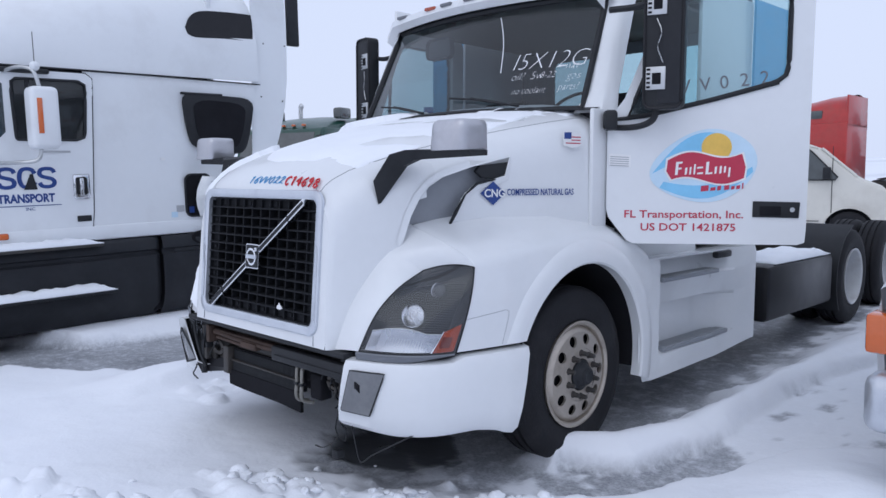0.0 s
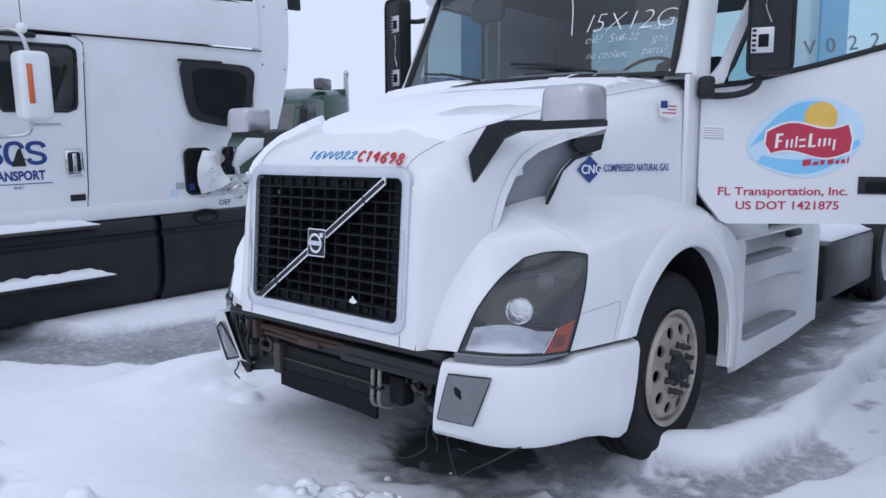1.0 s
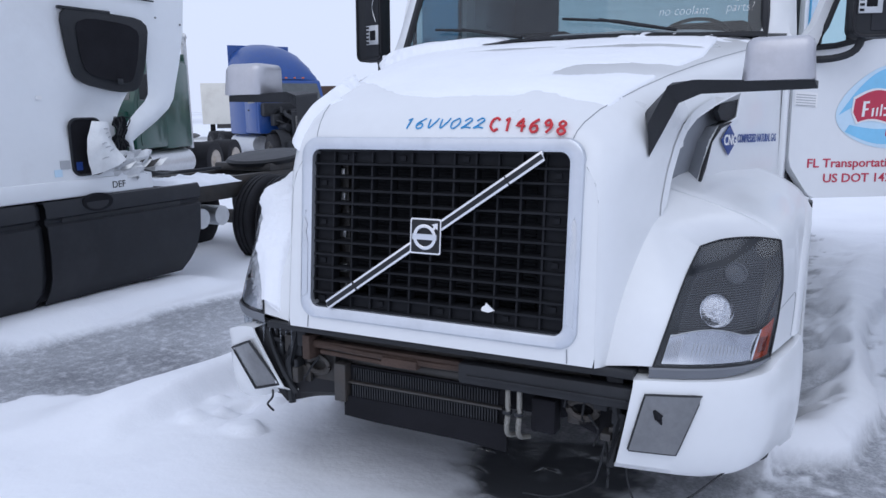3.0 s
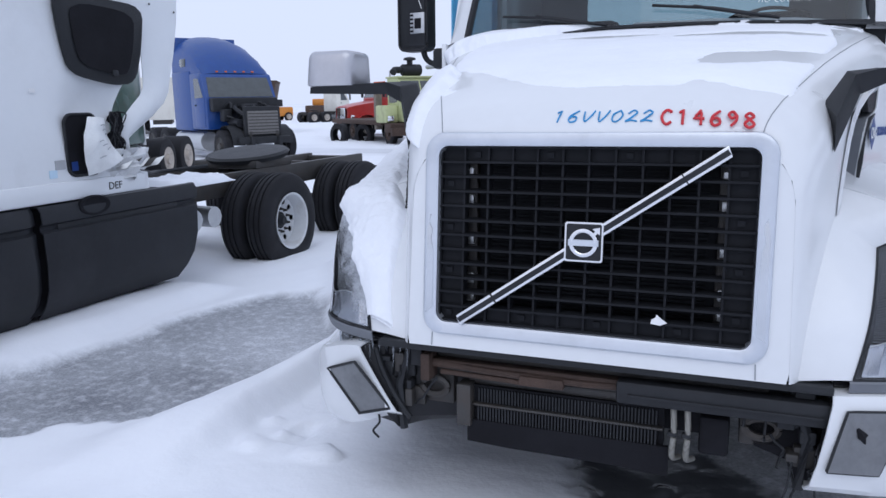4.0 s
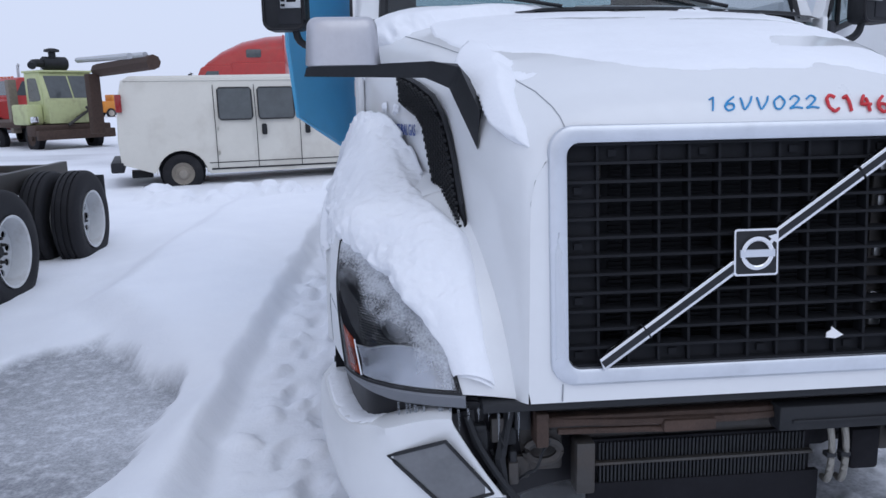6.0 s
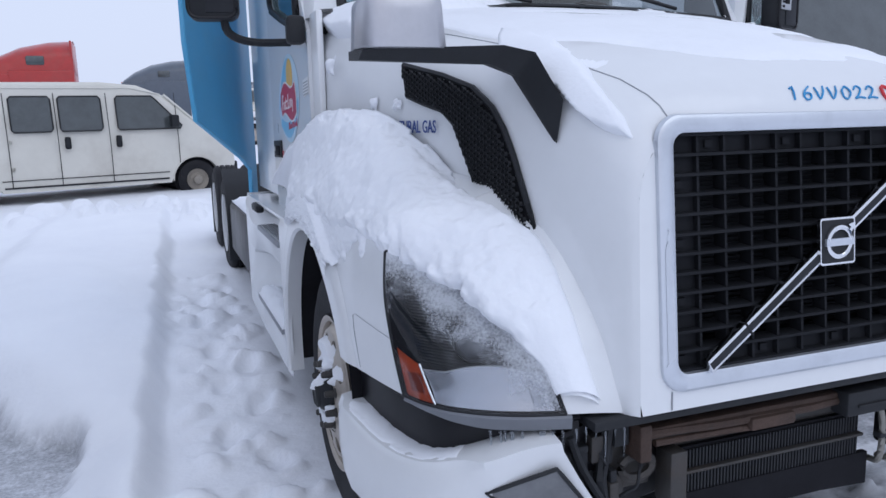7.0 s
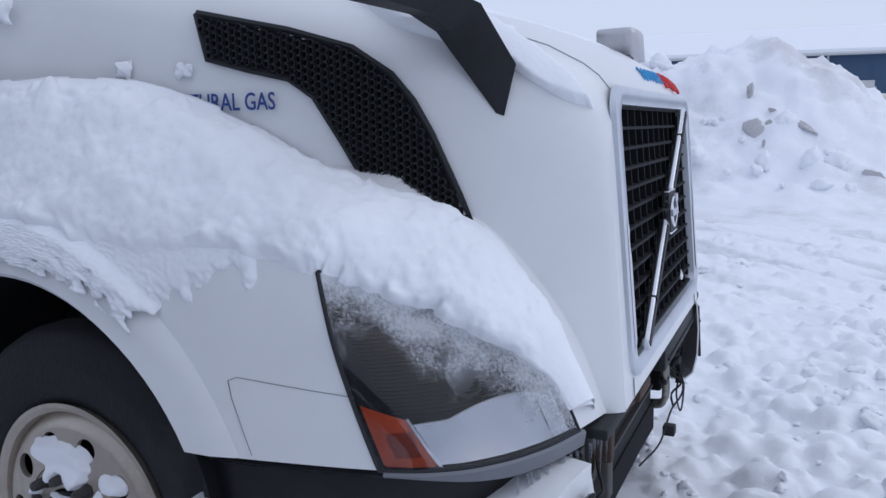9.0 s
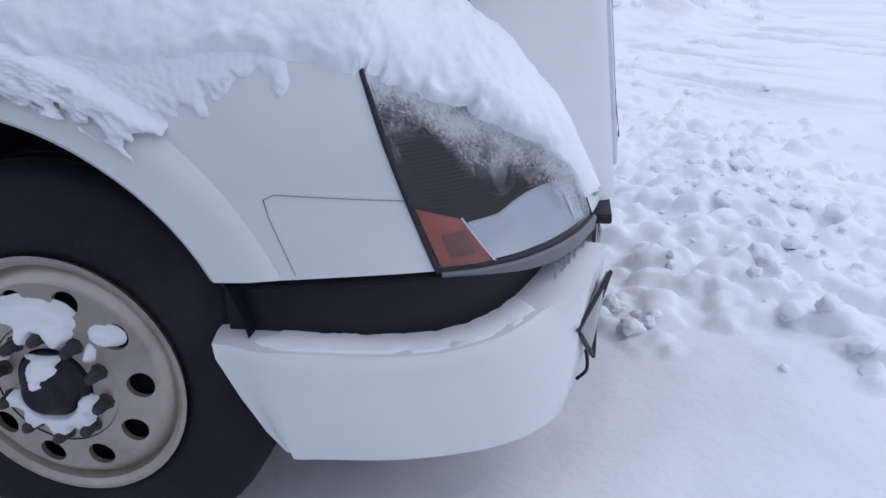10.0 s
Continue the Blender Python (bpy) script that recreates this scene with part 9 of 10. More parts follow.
def lorry(name, m, paint, label, hood=True, sleeper_len=1.6, roof=3.6, stacks=True, frame_len=3.2, engine=False, rims=None, snow_on=True, tilt_hood=False, group=""):
    """A conventional tractor: nose at y 0 looking along -y."""
    T = thing(name, m, label, "semi truck", group)
    w = 1.18
    y = 1.75 if hood or engine or tilt_hood else 0.3
    if hood or tilt_hood:
        rows = []
        for t, h, hw in ((0, 0.0, 0.80), (0.02, 0.06, 0.84), (0.25, 0.16, 0.92), (0.6, 0.26, 1.0), (1.0, 0.34, 1.06)):
            yy = 0.05 + (y + 0.1) * t
            rows.append([(x * hw, yy, 0.75 if abs(x) > 0.99 else 1.52 + h - 0.18 * max(0, abs(x) - 0.6)) for x in (-1.0, -0.99, -0.85, -0.5, 0, 0.5, 0.85, 0.99, 1.0)])
        bm = sheet(rows)
        gr = boxed(-0.55, 0.55, 0.0, 0.06, 0.80, 1.50, 0.03)
        if tilt_hood:
            bm.free()
            bm = bmesh.new()
            side = [(0.0, 0.72), (0.0, 1.42), (0.18, 1.56), (1.62, 1.80), (1.66, 1.12), (1.54, 0.98)] + [(0.93 + 0.60 * math.cos(a), 0.55 + 0.62 * math.sin(a)) for a in [radians(40 + 20 * k) for k in range(7)]]
            for sx in (-1, 1):
                prism(bm, [(sx * 1.0, p, q) for p, q in side], (-sx * 0.04, 0, 0))
            prism(bm, [(-0.98, p, q) for p, q in ((0.0, 0.72), (0.0, 1.42), (0.18, 1.56), (1.62, 1.80), (1.62, 1.76), (0.20, 1.52), (0.04, 1.40), (0.04, 0.72))], (1.96, 0, 0))
            tm = Matrix.Translation((0, 0.1, 0.75)) @ pose(0, 0, 0, 64, 0, 0) @ Matrix.Translation((0, -0.1, -0.75))
            bm.transform(tm)
            gr.transform(tm)
            for sx in (-1, 1):
                arc = [radians(20 + 15 * k) for k in range(10)]
                sn = sheet([[(sx * x, 0.93 + r * math.cos(a), 0.55 + (r + 0.02) * math.sin(a)) for x, r in ((1.0, 0.60), (1.06, 0.66), (1.04, 0.74), (1.0, 0.78))] for a in arc])
                sn.transform(m @ tm)
                tagged(part("fender_snow", sn, SNOW, None), "snow ridge on the tilted hood's fender", "snow")
        hd = part("hood", bm, paint, T)
        part("grille", gr, CHROME if not tilt_hood else BLACK, hd)
        for sx in (-1, 1):
            rows = []
            for k in range(13):
                a = radians(195 - 195 * k / 12)
                rows.append([(sx * x, 0.95 + 0.62 * math.cos(a), 0.55 + 0.60 * math.sin(a)) for x in (0.70, 1.20, 1.23)])
            fb = sheet(rows)
            if tilt_hood:
                fb.transform(tm)
            part("fender", fb, paint, hd)
            if not tilt_hood:
                part("headlamp", boxed(min(sx * 0.72, sx * 1.05), max(sx * 0.72, sx * 1.05), 0.18, 0.35, 0.95, 1.15, 0.04), CHROME, T)
    if engine or tilt_hood:
        E = new("engine")
        E.parent = T
        part("block", boxed(-0.40, 0.40, 0.75, 1.9, 0.85, 1.65, 0.06), BLACK, E)
        part("radiator", boxed(-0.50, 0.50, 0.30, 0.42, 0.86, 1.56, 0.02), RADI, E, "bare grey-brown radiator core")
        for k in range(7):
            part("radiator_row", boxed(-0.49, 0.49, 0.292, 0.304, 0.90 + 0.095 * k, 0.93 + 0.095 * k), STEEL, E, smooth=False)
        part("radiator_frame", boxed(-0.60, 0.60, 0.36, 0.46, 0.74, 1.70, 0.03), BLACK, E)
        for sx in (-1, 1):
            part("charge_pipe", tubed(smoothpath([(sx * 0.5, 0.5, 1.45), (sx * 0.6, 0.9, 1.62), (sx * 0.45, 1.3, 1.7), (sx * 0.2, 1.5, 1.65)], 4), 0.06, 8), BLACK, E)
            part("inner_fender", sheet([[(sx * x, 0.95 + 0.6 * math.cos(a), 0.55 + 0.58 * math.sin(a)) for x in (0.62, 1.0)] for a in [radians(180 - 15 * k) for k in range(13)]], 0.01), BLACK, E)
            part("side_tank", tubed([(sx * 0.62, 0.6, 1.2), (sx * 0.62, 1.3, 1.25)], 0.12, 10), GREYPL, E)
        part("engine_cover", boxed(-0.30, 0.30, 0.9, 1.8, 1.62, 1.78, 0.06), GREYPL, E)
        part("cowl", boxed(-1.10, 1.10, 1.45, 1.80, 1.55, 1.98, 0.06), BLACK, E, "bare black cowl")
        er = random.Random(7)
        for k in range(10):
            x, yy, zz = er.uniform(-0.7, 0.7), er.uniform(0.5, 1.4), er.uniform(1.3, 1.75)
            part("hose", tubed(smoothpath([(x, yy, zz), (x + er.uniform(-0.2, 0.2), yy + 0.2, zz + er.uniform(0, 0.2)), (x + er.uniform(-0.3, 0.3), yy + 0.45, zz - 0.1), (x + er.uniform(-0.3, 0.3), yy + 0.5, zz - 0.5)], 4), er.uniform(0.025, 0.055), 6), BLACK if k % 3 else GREYPL, E)
        for sx in (-1, 1):
            part("reservoir", boxed(sx * 0.75 - 0.15, sx * 0.75 + 0.15, 1.15, 1.5, 1.25, 1.62, 0.05), BLACK, E)
            part("tow_bracket", boxed(sx * 0.45 - 0.06, sx * 0.45 + 0.06, 0.1, 0.5, 0.45, 0.8, 0.02), BLACK, E)
    part("bumper", boxed(-1.15, 1.15, 0.02, 0.22, 0.42, 0.74, 0.05) if not engine else boxed(-0.85, 0.85, 0.20, 0.40, 0.58, 0.80, 0.05), CHROME if not engine else BLACK, T)
    house_of_cab(T, paint, w, y, y + 1.35, 1.0, 1.95, 2.75, mirrors=not engine)
    if sleeper_len:
        y1 = y + 1.35 + sleeper_len
        part("sleeper_box", boxed(-w, w, y + 1.32, y1, 0.95, 2.85, 0.06), paint, T)
        rows = []
        for t, h in ((0, 0.02), (0.05, 0.20), (0.2, 0.5), (0.45, 0.8), (0.75, 0.96), (1.0, 1.0)):
            yy = y + 0.42 + (y1 - y - 0.42) * t
            zz = 2.72 + (roof - 2.72) * h
            row = []
            for k in range(15):
                a = math.pi * k / 14
                row.append((-w * 0.97 * math.cos(a) * (1 if abs(math.cos(a)) < 0.9 else 1.0), yy, 2.66 + (zz - 2.66) * min(1, math.sin(a) ** 0.45)))
            rows.append(row)
        rf = part("roof_fairing", sheet(rows), paint, T)
        part("fairing_back", boxed(-w * 0.95, w * 0.95, y1 - 0.06, y1, 2.7, roof - 0.05, 0.02), paint, T)
        for sx in (-1, 1):
            part("roof_window", boxed(min(sx * 0.90, sx * (w - 0.02)), max(sx * 0.90, sx * (w - 0.02)), y1 - 1.25, y1 - 0.75, 2.98, 3.26, 0.06), DARK_GLASS, rf)
        for k in range(5):
            x = -0.6 + 0.3 * k
            part("marker_lamp", boxed(x - 0.04, x + 0.04, y + 0.42, y + 0.50, 2.77, 2.82, 0.01), AMBER, T)
    else:
        y1 = y + 1.4
        for k in range(5):
            x = -0.6 + 0.3 * k
            part("marker_lamp", boxed(x - 0.04, x + 0.04, y + 0.40, y + 0.50, 2.74, 2.80, 0.01), AMBER, T)
    if stacks:
        for sx in (-1, 1):
            part("exhaust_stack", tubed(smoothpath([(sx * 1.05, y1 + 0.15, 0.9), (sx * 1.05, y1 + 0.15, roof + 0.15), (sx * 1.05, y1 + 0.22, roof + 0.35)], 4), 0.065, 10), ALU, T)
    for sx in (-1, 1):
        part("fuel_tank", tubed([(sx * 0.95, y + 0.5, 0.62), (sx * 0.95, y1 - 0.1, 0.62)], 0.31, 18), ALU, T)
        part("frame_rail", boxed(sx * 0.43 - 0.04, sx * 0.43 + 0.04, 0.3, y1 + frame_len, 0.70, 0.96), STEEL, T)
        simple_wheel(T, Matrix.Translation((sx * 1.18, 0.95, 0.5)) @ pose(0, 0, 0, 0, 0, 0 if sx > 0 else 180), rim_mat=rims)
        if frame_len > 1:
            for yy in (y1 + frame_len - 2.0, y1 + frame_len - 0.7):
                simple_wheel(T, Matrix.Translation((sx * 1.2, yy, 0.5)) @ pose(0, 0, 0, 0, 0, 0 if sx > 0 else 180), rim_mat=rims, w=0.58)
    if frame_len > 1:
        b = lathe([(0.03, 0.001), (0.03, 0.45), (0.0, 0.5), (-0.08, 0.001)], 24, "z")
        b.transform(pose(0, y1 + frame_len - 1.4, 1.1, 8, 0, 0))
        part("fifth_wheel", b, STEEL, T)
    return T


# blue lorry with its hood gone
lorry("semi_tractor", facing(-12.9, 16.95, 60), BLUE, "blue sleeper semi tractor with its hood missing and engine bare", hood=False, engine=True, roof=4.05, stacks=False, rims=STEEL)
# dark green lorry behind the sleeper
lorry("semi_tractor", facing(-11.6, 6.4, 20), GREEN, "dark green semi tractor seen through the gap", roof=3.1, sleeper_len=1.2, frame_len=3.2)
# red sleeper behind the van
lorry("semi_tractor", facing(-8.8, 24.6, -88), RED, "red sleeper semi tractor parked behind the van", roof=3.75, sleeper_len=1.7, frame_len=2.5, stacks=False)
# grey-blue lorry and others far behind
lorry("semi_tractor", facing(-5.2, 34.2, -92), GREYP, "grey-blue sleeper semi tractor far behind", roof=3.75, sleeper_len=1.8)
lorry("semi_tractor", facing(2.8, 40.0, -20), WHITE_DIRTY, "white semi tractor far behind under snow", roof=3.0, sleeper_len=0, frame_len=3)
lorry("semi_tractor", facing(6.0, 47.0, 10), GREYP, "dark semi tractor far behind", roof=3.4, sleeper_len=1.0, frame_len=3)
# red lorry beyond the crane carrier
lorry("semi_tractor", facing(-18.6, 31.6, -40), RED, "red semi tractor parked beyond the crane carrier", roof=3.0, sleeper_len=0, frame_len=3)
# white cab far off
lorry("semi_tractor", facing(-34.2, 60.5, 150), WHITE_DIRTY, "white day-cab lorry far across the yard", hood=False, sleeper_len=0, roof=2.8, stacks=False, frame_len=3)
# blue lorry with its hood tilted open, and a white one in front of it
lorry("semi_tractor", Matrix.Translation((0, 0, 0.38)) @ facing(10.0, 3.55, 4), BLUE, "blue sleeper semi tractor with its hood tilted open", hood=False, tilt_hood=True, roof=3.6, sleeper_len=1.9)
# white lorry by the building
lorry("semi_tractor", facing(47.2, -7.6, -10), WHITE_DIRTY, "white day-cab lorry parked by the blue building", sleeper_len=0.9, roof=3.1, frame_len=3, stacks=True)


VAN_RIM = mat("dull_steel_rim", (0.30, 0.27, 0.23), 0.55, metal=0.3, vary=0.2, scale=12, dirt=(0.16, 0.13, 0.11), dirt_amt=0.5, dirt_scale=8)


# white delivery van
def van():
    V = thing("cargo_van", pose(-4.9, 13.2, -0.09, 0, 0, 16.2), "white cargo van with road salt on its flanks", "van")
    # own frame: x forwards, y towards the far side, wheel arches at x 0 and 3.94
    w = 2.0
    FX = 3.94
    sil = [(-1.10, 0.60), (-1.13, 1.08), (-1.09, 1.75), (-0.99, 2.17), (-0.84, 2.26), (2.3, 2.28), (2.95, 2.22), (3.40, 2.04), (4.06, 1.46), (4.20, 1.37), (4.56, 1.22), (4.70, 1.06), (4.73, 0.66), (4.64, 0.45), (4.42, 0.38)] + [(FX + 0.47 * math.cos(a), 0.38 + 0.45 * math.sin(a)) for a in [radians(10 + 20 * k) for k in range(9)]] + [(3.42, 0.35), (0.52, 0.35)] + [(0.47 * math.cos(a), 0.38 + 0.45 * math.sin(a)) for a in [radians(10 + 20 * k) for k in range(9)]] + [(-0.52, 0.40)]
    bm = bmesh.new()
    ins = lambda z: 0.0 if z < 1.2 else (z - 1.2) * 0.13
    A = [bm.verts.new((x, ins(z), z)) for x, z in sil]
    B = [bm.verts.new((x, w - ins(z), z)) for x, z in sil]
    bm.faces.new(A)
    bm.faces.new(B[::-1])
    for k in range(len(A)):
        bm.faces.new((A[k], B[k], B[(k + 1) % len(A)], A[(k + 1) % len(A)]))
    bmesh.ops.recalc_face_normals(bm, faces=bm.faces)
    rim_edges = [e for e in bm.edges if any(len(f.verts) > 4 for f in e.link_faces) and (e.verts[0].co.z + e.verts[1].co.z) / 2 > 0.9]
    bmesh.ops.bevel(bm, geom=rim_edges, offset=0.07, segments=3, affect="EDGES", profile=0.5)
    bmesh.ops.triangulate(bm, faces=[f for f in bm.faces if len(f.verts) > 4])
    bmesh.ops.recalc_face_normals(bm, faces=bm.faces)
    part("body", bm, WHITE_DIRTY, V, "dirty white body")
    for x0, x1, nm in ((0.76, 1.42, "side_window"), (1.54, 2.26, "side_window"), (2.52, 3.72, "door_window")):
        z0, z1 = 1.40, 2.02
        q = [(x0 + 0.04, z0), (x1 - 0.04, z0), (x1, z0 + 0.05), (x1 if nm == "side_window" else 3.24, z1 - 0.05), (x1 - 0.04 if nm == "side_window" else 3.18, z1), (x0 + 0.04, z1), (x0, z1 - 0.04), (x0, z0 + 0.04)]
        for yy, sg in ((0, -1), (w, 1)):
            pane = part(nm, prismed([(x, (ins(z) - 0.008) if sg < 0 else (w - ins(z) + 0.008), z) for x, z in q], (0, 0.006 * -sg, 0)), DARK_GLASS, V)
            part("window_seal", tubed([(x, (ins(z) - 0.009) if sg < 0 else (w - ins(z) + 0.009), z) for x, z in q + q[:1]], 0.014, 5), BLACK, pane)
    for x in (0.68, 1.48, 2.36, 3.62):
        part("panel_gap", tubed([(x, -0.002, 0.42), (x, -0.002, 1.2), (x, ins(2.08) - 0.002, 2.08)], 0.007, 4), GREYPL, V)
    part("roof_gutter", tubed([(-0.95, ins(2.17) - 0.004, 2.17), (2.8, ins(2.17) - 0.004, 2.17), (3.35, ins(2.03), 2.05)], 0.014, 5), WHITE_DIRTY, V)
    part("sill_line", tubed([(0.52, -0.004, 0.56), (3.40, -0.004, 0.56)], 0.008, 4), GREYPL, V)
    for x in (0.72, 0.72, 1.44):
        for z in (0.72, 1.2):
            part("hinge", boxed(x - 0.02, x + 0.02, -0.014, 0.0, z, z + 0.07, 0.004), WHITE_DIRTY, V)
    for x in (1.58, 2.46):
        part("door_handle", boxed(x, x + 0.10, -0.022, 0.0, 1.08, 1.30, 0.03), BLACK, V)
    part("windshield", prismed([(3.42, 0.16, 2.00), (4.05, 0.10, 1.47), (4.05, w - 0.10, 1.47), (3.42, w - 0.16, 2.00)], (0.02, 0, 0.012)), DARK_GLASS, V)
    part("windshield_pillar", tubed([(4.06, 0.06, 1.46), (3.42, 0.12, 2.04)], 0.03, 6), WHITE_DIRTY, V)
    part("rear_bumper", boxed(-1.30, -1.06, -0.02, w + 0.02, 0.44, 0.64, 0.03), GREYPL, V)
    part("hitch", boxed(-0.95, -0.55, 0.5, 0.9, 0.28, 0.42, 0.02), BLACK, V)
    part("front_bumper", boxed(4.66, 4.80, 0.02, w - 0.02, 0.44, 0.70, 0.03), GREYPL, V)
    for y0, y1 in ((0.0, 0.10), (w - 0.10, w)):
        part("tail_lamp", boxed(-1.115, -1.0, y0 + 0.03 - 0.04 * (y0 == 0), y1 + 0.01, 1.58, 1.92, 0.02), REDL, V)
        part("front_marker", boxed(4.63, 4.735, y0 - 0.004, y1 + 0.004, 0.90, 1.16, 0.02), AMBER, V)
    part("side_moulding", boxed(0.55, 3.38, -0.012, 0.0, 0.42, 0.45), GREYPL, V)
    for x in (0, FX):
        for y, f in ((-0.004, -90), (w + 0.004, 90)):
            simple_wheel(V, Matrix.Translation((x, y, 0.37)) @ pose(0, 0, 0, 0, 0, f), R=0.385, w=0.24, rim=0.215, rim_mat=VAN_RIM)
        # near-black cylinder stands for the shade inside the wheel arches
        part("arch_void", tubed([(x, 0.12, 0.42), (x, w - 0.12, 0.42)], 0.44, 24), DARK, V)
        for y in (-0.006, w + 0.006):
            part("arch_lip", tubed([(x + 0.475 * math.cos(a), y, 0.38 + 0.455 * math.sin(a)) for a in [radians(15 * k) for k in range(13)]], 0.014, 5), WHITE_DIRTY, V)
    part("door_mirror", boxed(3.45, 3.60, -0.22, -0.04, 1.42, 1.66, 0.03), BLACK, V)
    return V


van()


# pale green crane carrier
def carrier():
    C = thing("crane_carrier", facing(-11.6, 25.9, 48), "pale green crane carrier with brown deck half buried in snow", "crane truck")
    # cab: a framed box with slanting front glass, its nose along -y
    w, y0, y1, zb, zt = 0.92, 0.0, 1.55, 0.95, 2.72
    side = [(y0, zb), (y1, zb), (y1, zt), (y0 + 0.42, zt), (y0, 1.75)]
    part("cab_shell", prismed([(-w, y, z) for y, z in side], (2 * w, 0, 0), 0.05), LIME, C)
    for sx in (-1, 1):
        d = part("door", prismed([(sx * (w + 0.002), y, z) for y, z in ((0.30, zb + 0.06), (1.38, zb + 0.06), (1.38, zt - 0.12), (0.55, zt - 0.12), (0.30, 2.0))], (sx * 0.02, 0, 0), 0.006), LIME, C)
        part("door_window", prismed([(sx * (w + 0.024), y, z) for y, z in smoothpath([(0.44, 1.86), (0.62, 2.44), (0.76, 2.50), (1.18, 2.50), (1.28, 2.40), (1.28, 1.80), (1.20, 1.72), (0.52, 1.74), (0.44, 1.86)], 3)[:-1]], (sx * 0.006, 0, 0)), DARK_GLASS, d)
    f = lambda z: y0 + 0.42 * (z - 1.75) / (zt - 1.75)
    for x0, x1 in ((-w + 0.10, -0.03), (0.03, w - 0.10)):
        part("windshield", prismed([(x, f(z) - 0.012, z) for x, z in ((x0, 1.82), (x1, 1.82), (x1, zt - 0.14), (x0, zt - 0.14))], (0, 0.012, 0.004)), DARK_GLASS, C)
    part("roof_lip", boxed(-w - 0.04, w + 0.04, y0 + 0.30, y1 + 0.05, zt - 0.02, zt + 0.05, 0.02), LIME, C)
    part("rear_post", boxed(w - 0.05, w + 0.06, y1 - 0.08, y1 + 0.05, zb, zt, 0.01), LIME, C)
    # engine box beside the cab and the low deck
    part("engine_box", boxed(-1.5, -w - 0.03, 0.35, 1.5, 0.92, 1.62, 0.08), LIME, C)
    part("headlamp", boxed(-1.45, -1.2, 0.18, 0.34, 0.98, 1.22, 0.05), CHROME, C)
    part("deck", boxed(-1.25, 1.25, 1.5, 8.0, 0.80, 1.0, 0.04), RUST, C)
    part("front_frame", boxed(-1.5, 1.2, -0.10, 0.55, 0.55, 0.92, 0.04), RUST, C)
    part("bumper", boxed(-1.5, 1.25, -0.30, -0.10, 0.42, 0.74, 0.03), RUST, C)
    part("step_frame", boxed(0.35, 1.35, 0.0, 1.4, 0.45, 0.62, 0.03), RUST, C)
    part("grab_rail", tubed(smoothpath([(w + 0.15, 0.3, 0.7), (w + 0.2, 0.35, 1.3), (w + 0.12, 0.5, 1.75)], 4), 0.05, 6), BLACK, C)
    for a, b in (((-0.4, -0.2, 0.9), (0.7, 0.1, 1.5)), ((0.3, -0.2, 1.5), (1.2, 0.2, 0.8))):
        part("strut", tubed([a, b], 0.05, 6), STEEL, C)
    part("rest_post", boxed(-0.2, 0.2, -1.5, -1.2, 0.6, 2.6, 0.03), RUST, C)
    part("front_post", boxed(-1.15, -0.85, 2.3, 2.55, 0.6, 2.5, 0.03), WOODGREY, C, "weathered grey-brown post")
    # intake: round air cleaner with a mushroom cap and an elbow
    b = lathe([(-0.42, 0.001), (-0.42, 0.20), (-0.38, 0.235), (0.38, 0.235), (0.42, 0.20), (0.42, 0.001)], 20, "x")
    b.transform(Matrix.Translation((-0.10, 0.9, 3.02)))
    part("air_cleaner", b, BLACK, C)
    b = lathe([(3.20, 0.001), (3.20, 0.12), (3.40, 0.12), (3.42, 0.26), (3.50, 0.24), (3.54, 0.10), (3.55, 0.001)], 18, "z")
    b.transform(Matrix.Translation((-0.15, 0.9, 0)))
    part("intake_cap", b, BLACK, C)
    part("intake_elbow", tubed(smoothpath([(-0.5, 0.9, 3.02), (-0.8, 0.9, 3.02), (-0.95, 0.8, 2.92)], 4), 0.14, 10), BLACK, C)
    part("boom", tubed([(0.3, -1.2, 2.72), (-0.6, -6.0, 2.80)], 0.22, 8), RUST, C)
    part("boom_rail", tubed([(0.3, -0.9, 3.10), (-0.6, -5.6, 3.02)], 0.09, 8), ALU, C)
    part("boom_rail", tubed([(-0.2, -0.9, 3.06), (-1.1, -5.6, 2.98)], 0.09, 8), ALU, C)
    for sx in (-1, 1):
        for y in (0.9, 5.2, 6.5):
            simple_wheel(C, Matrix.Translation((sx * 1.2, y, 0.48)) @ pose(0, 0, 0, 0, 0, 0 if sx > 0 else 180), rim_mat=RUST)


WOODGREY = mat("weathered_timber", (0.20, 0.17, 0.14), 0.8, vary=0.25, scale=9, bump=0.4, bscale=60)
carrier()

# near white lorry whose corner shows beside the open door
NW = thing("box_lorry", pose(2.66, 1.66, 0, 0, 0, 0), "white lorry corner with snow-capped hood and chrome bumper", "truck")
rows = []
for t in (0, 0.03, 0.12, 0.4, 0.8, 1.0):
    e = min(t * 8, 1)
    rows.append([(x, -0.02 + 1.75 * t + 0.14 * (abs(x - 1.02) / 1.02) ** 4 * (1 - t), z) for x, z in ((0.03 + 0.05 * (t == 0), 0.62), (0.05 * (t == 0), 0.95), (0.03, 1.14 + 0.06 * e), (0.20, 1.26 + 0.12 * e), (1.02, 1.32 + 0.25 * e), (1.84, 1.26 + 0.12 * e), (2.01, 1.14 + 0.06 * e), (2.04, 0.95), (2.01, 0.62))])
part("hood", sheet(rows), WHITE_OLD, NW)
part("nose", boxed(0.10, 1.94, 0.06, 0.10, 0.6, 1.3, 0.02), WHITE_OLD, NW)
part("bumper", boxed(0.0, 2.04, -0.04, 0.16, 0.47, 0.76, 0.07, seg=3), SATIN, NW, "dull chrome bumper")
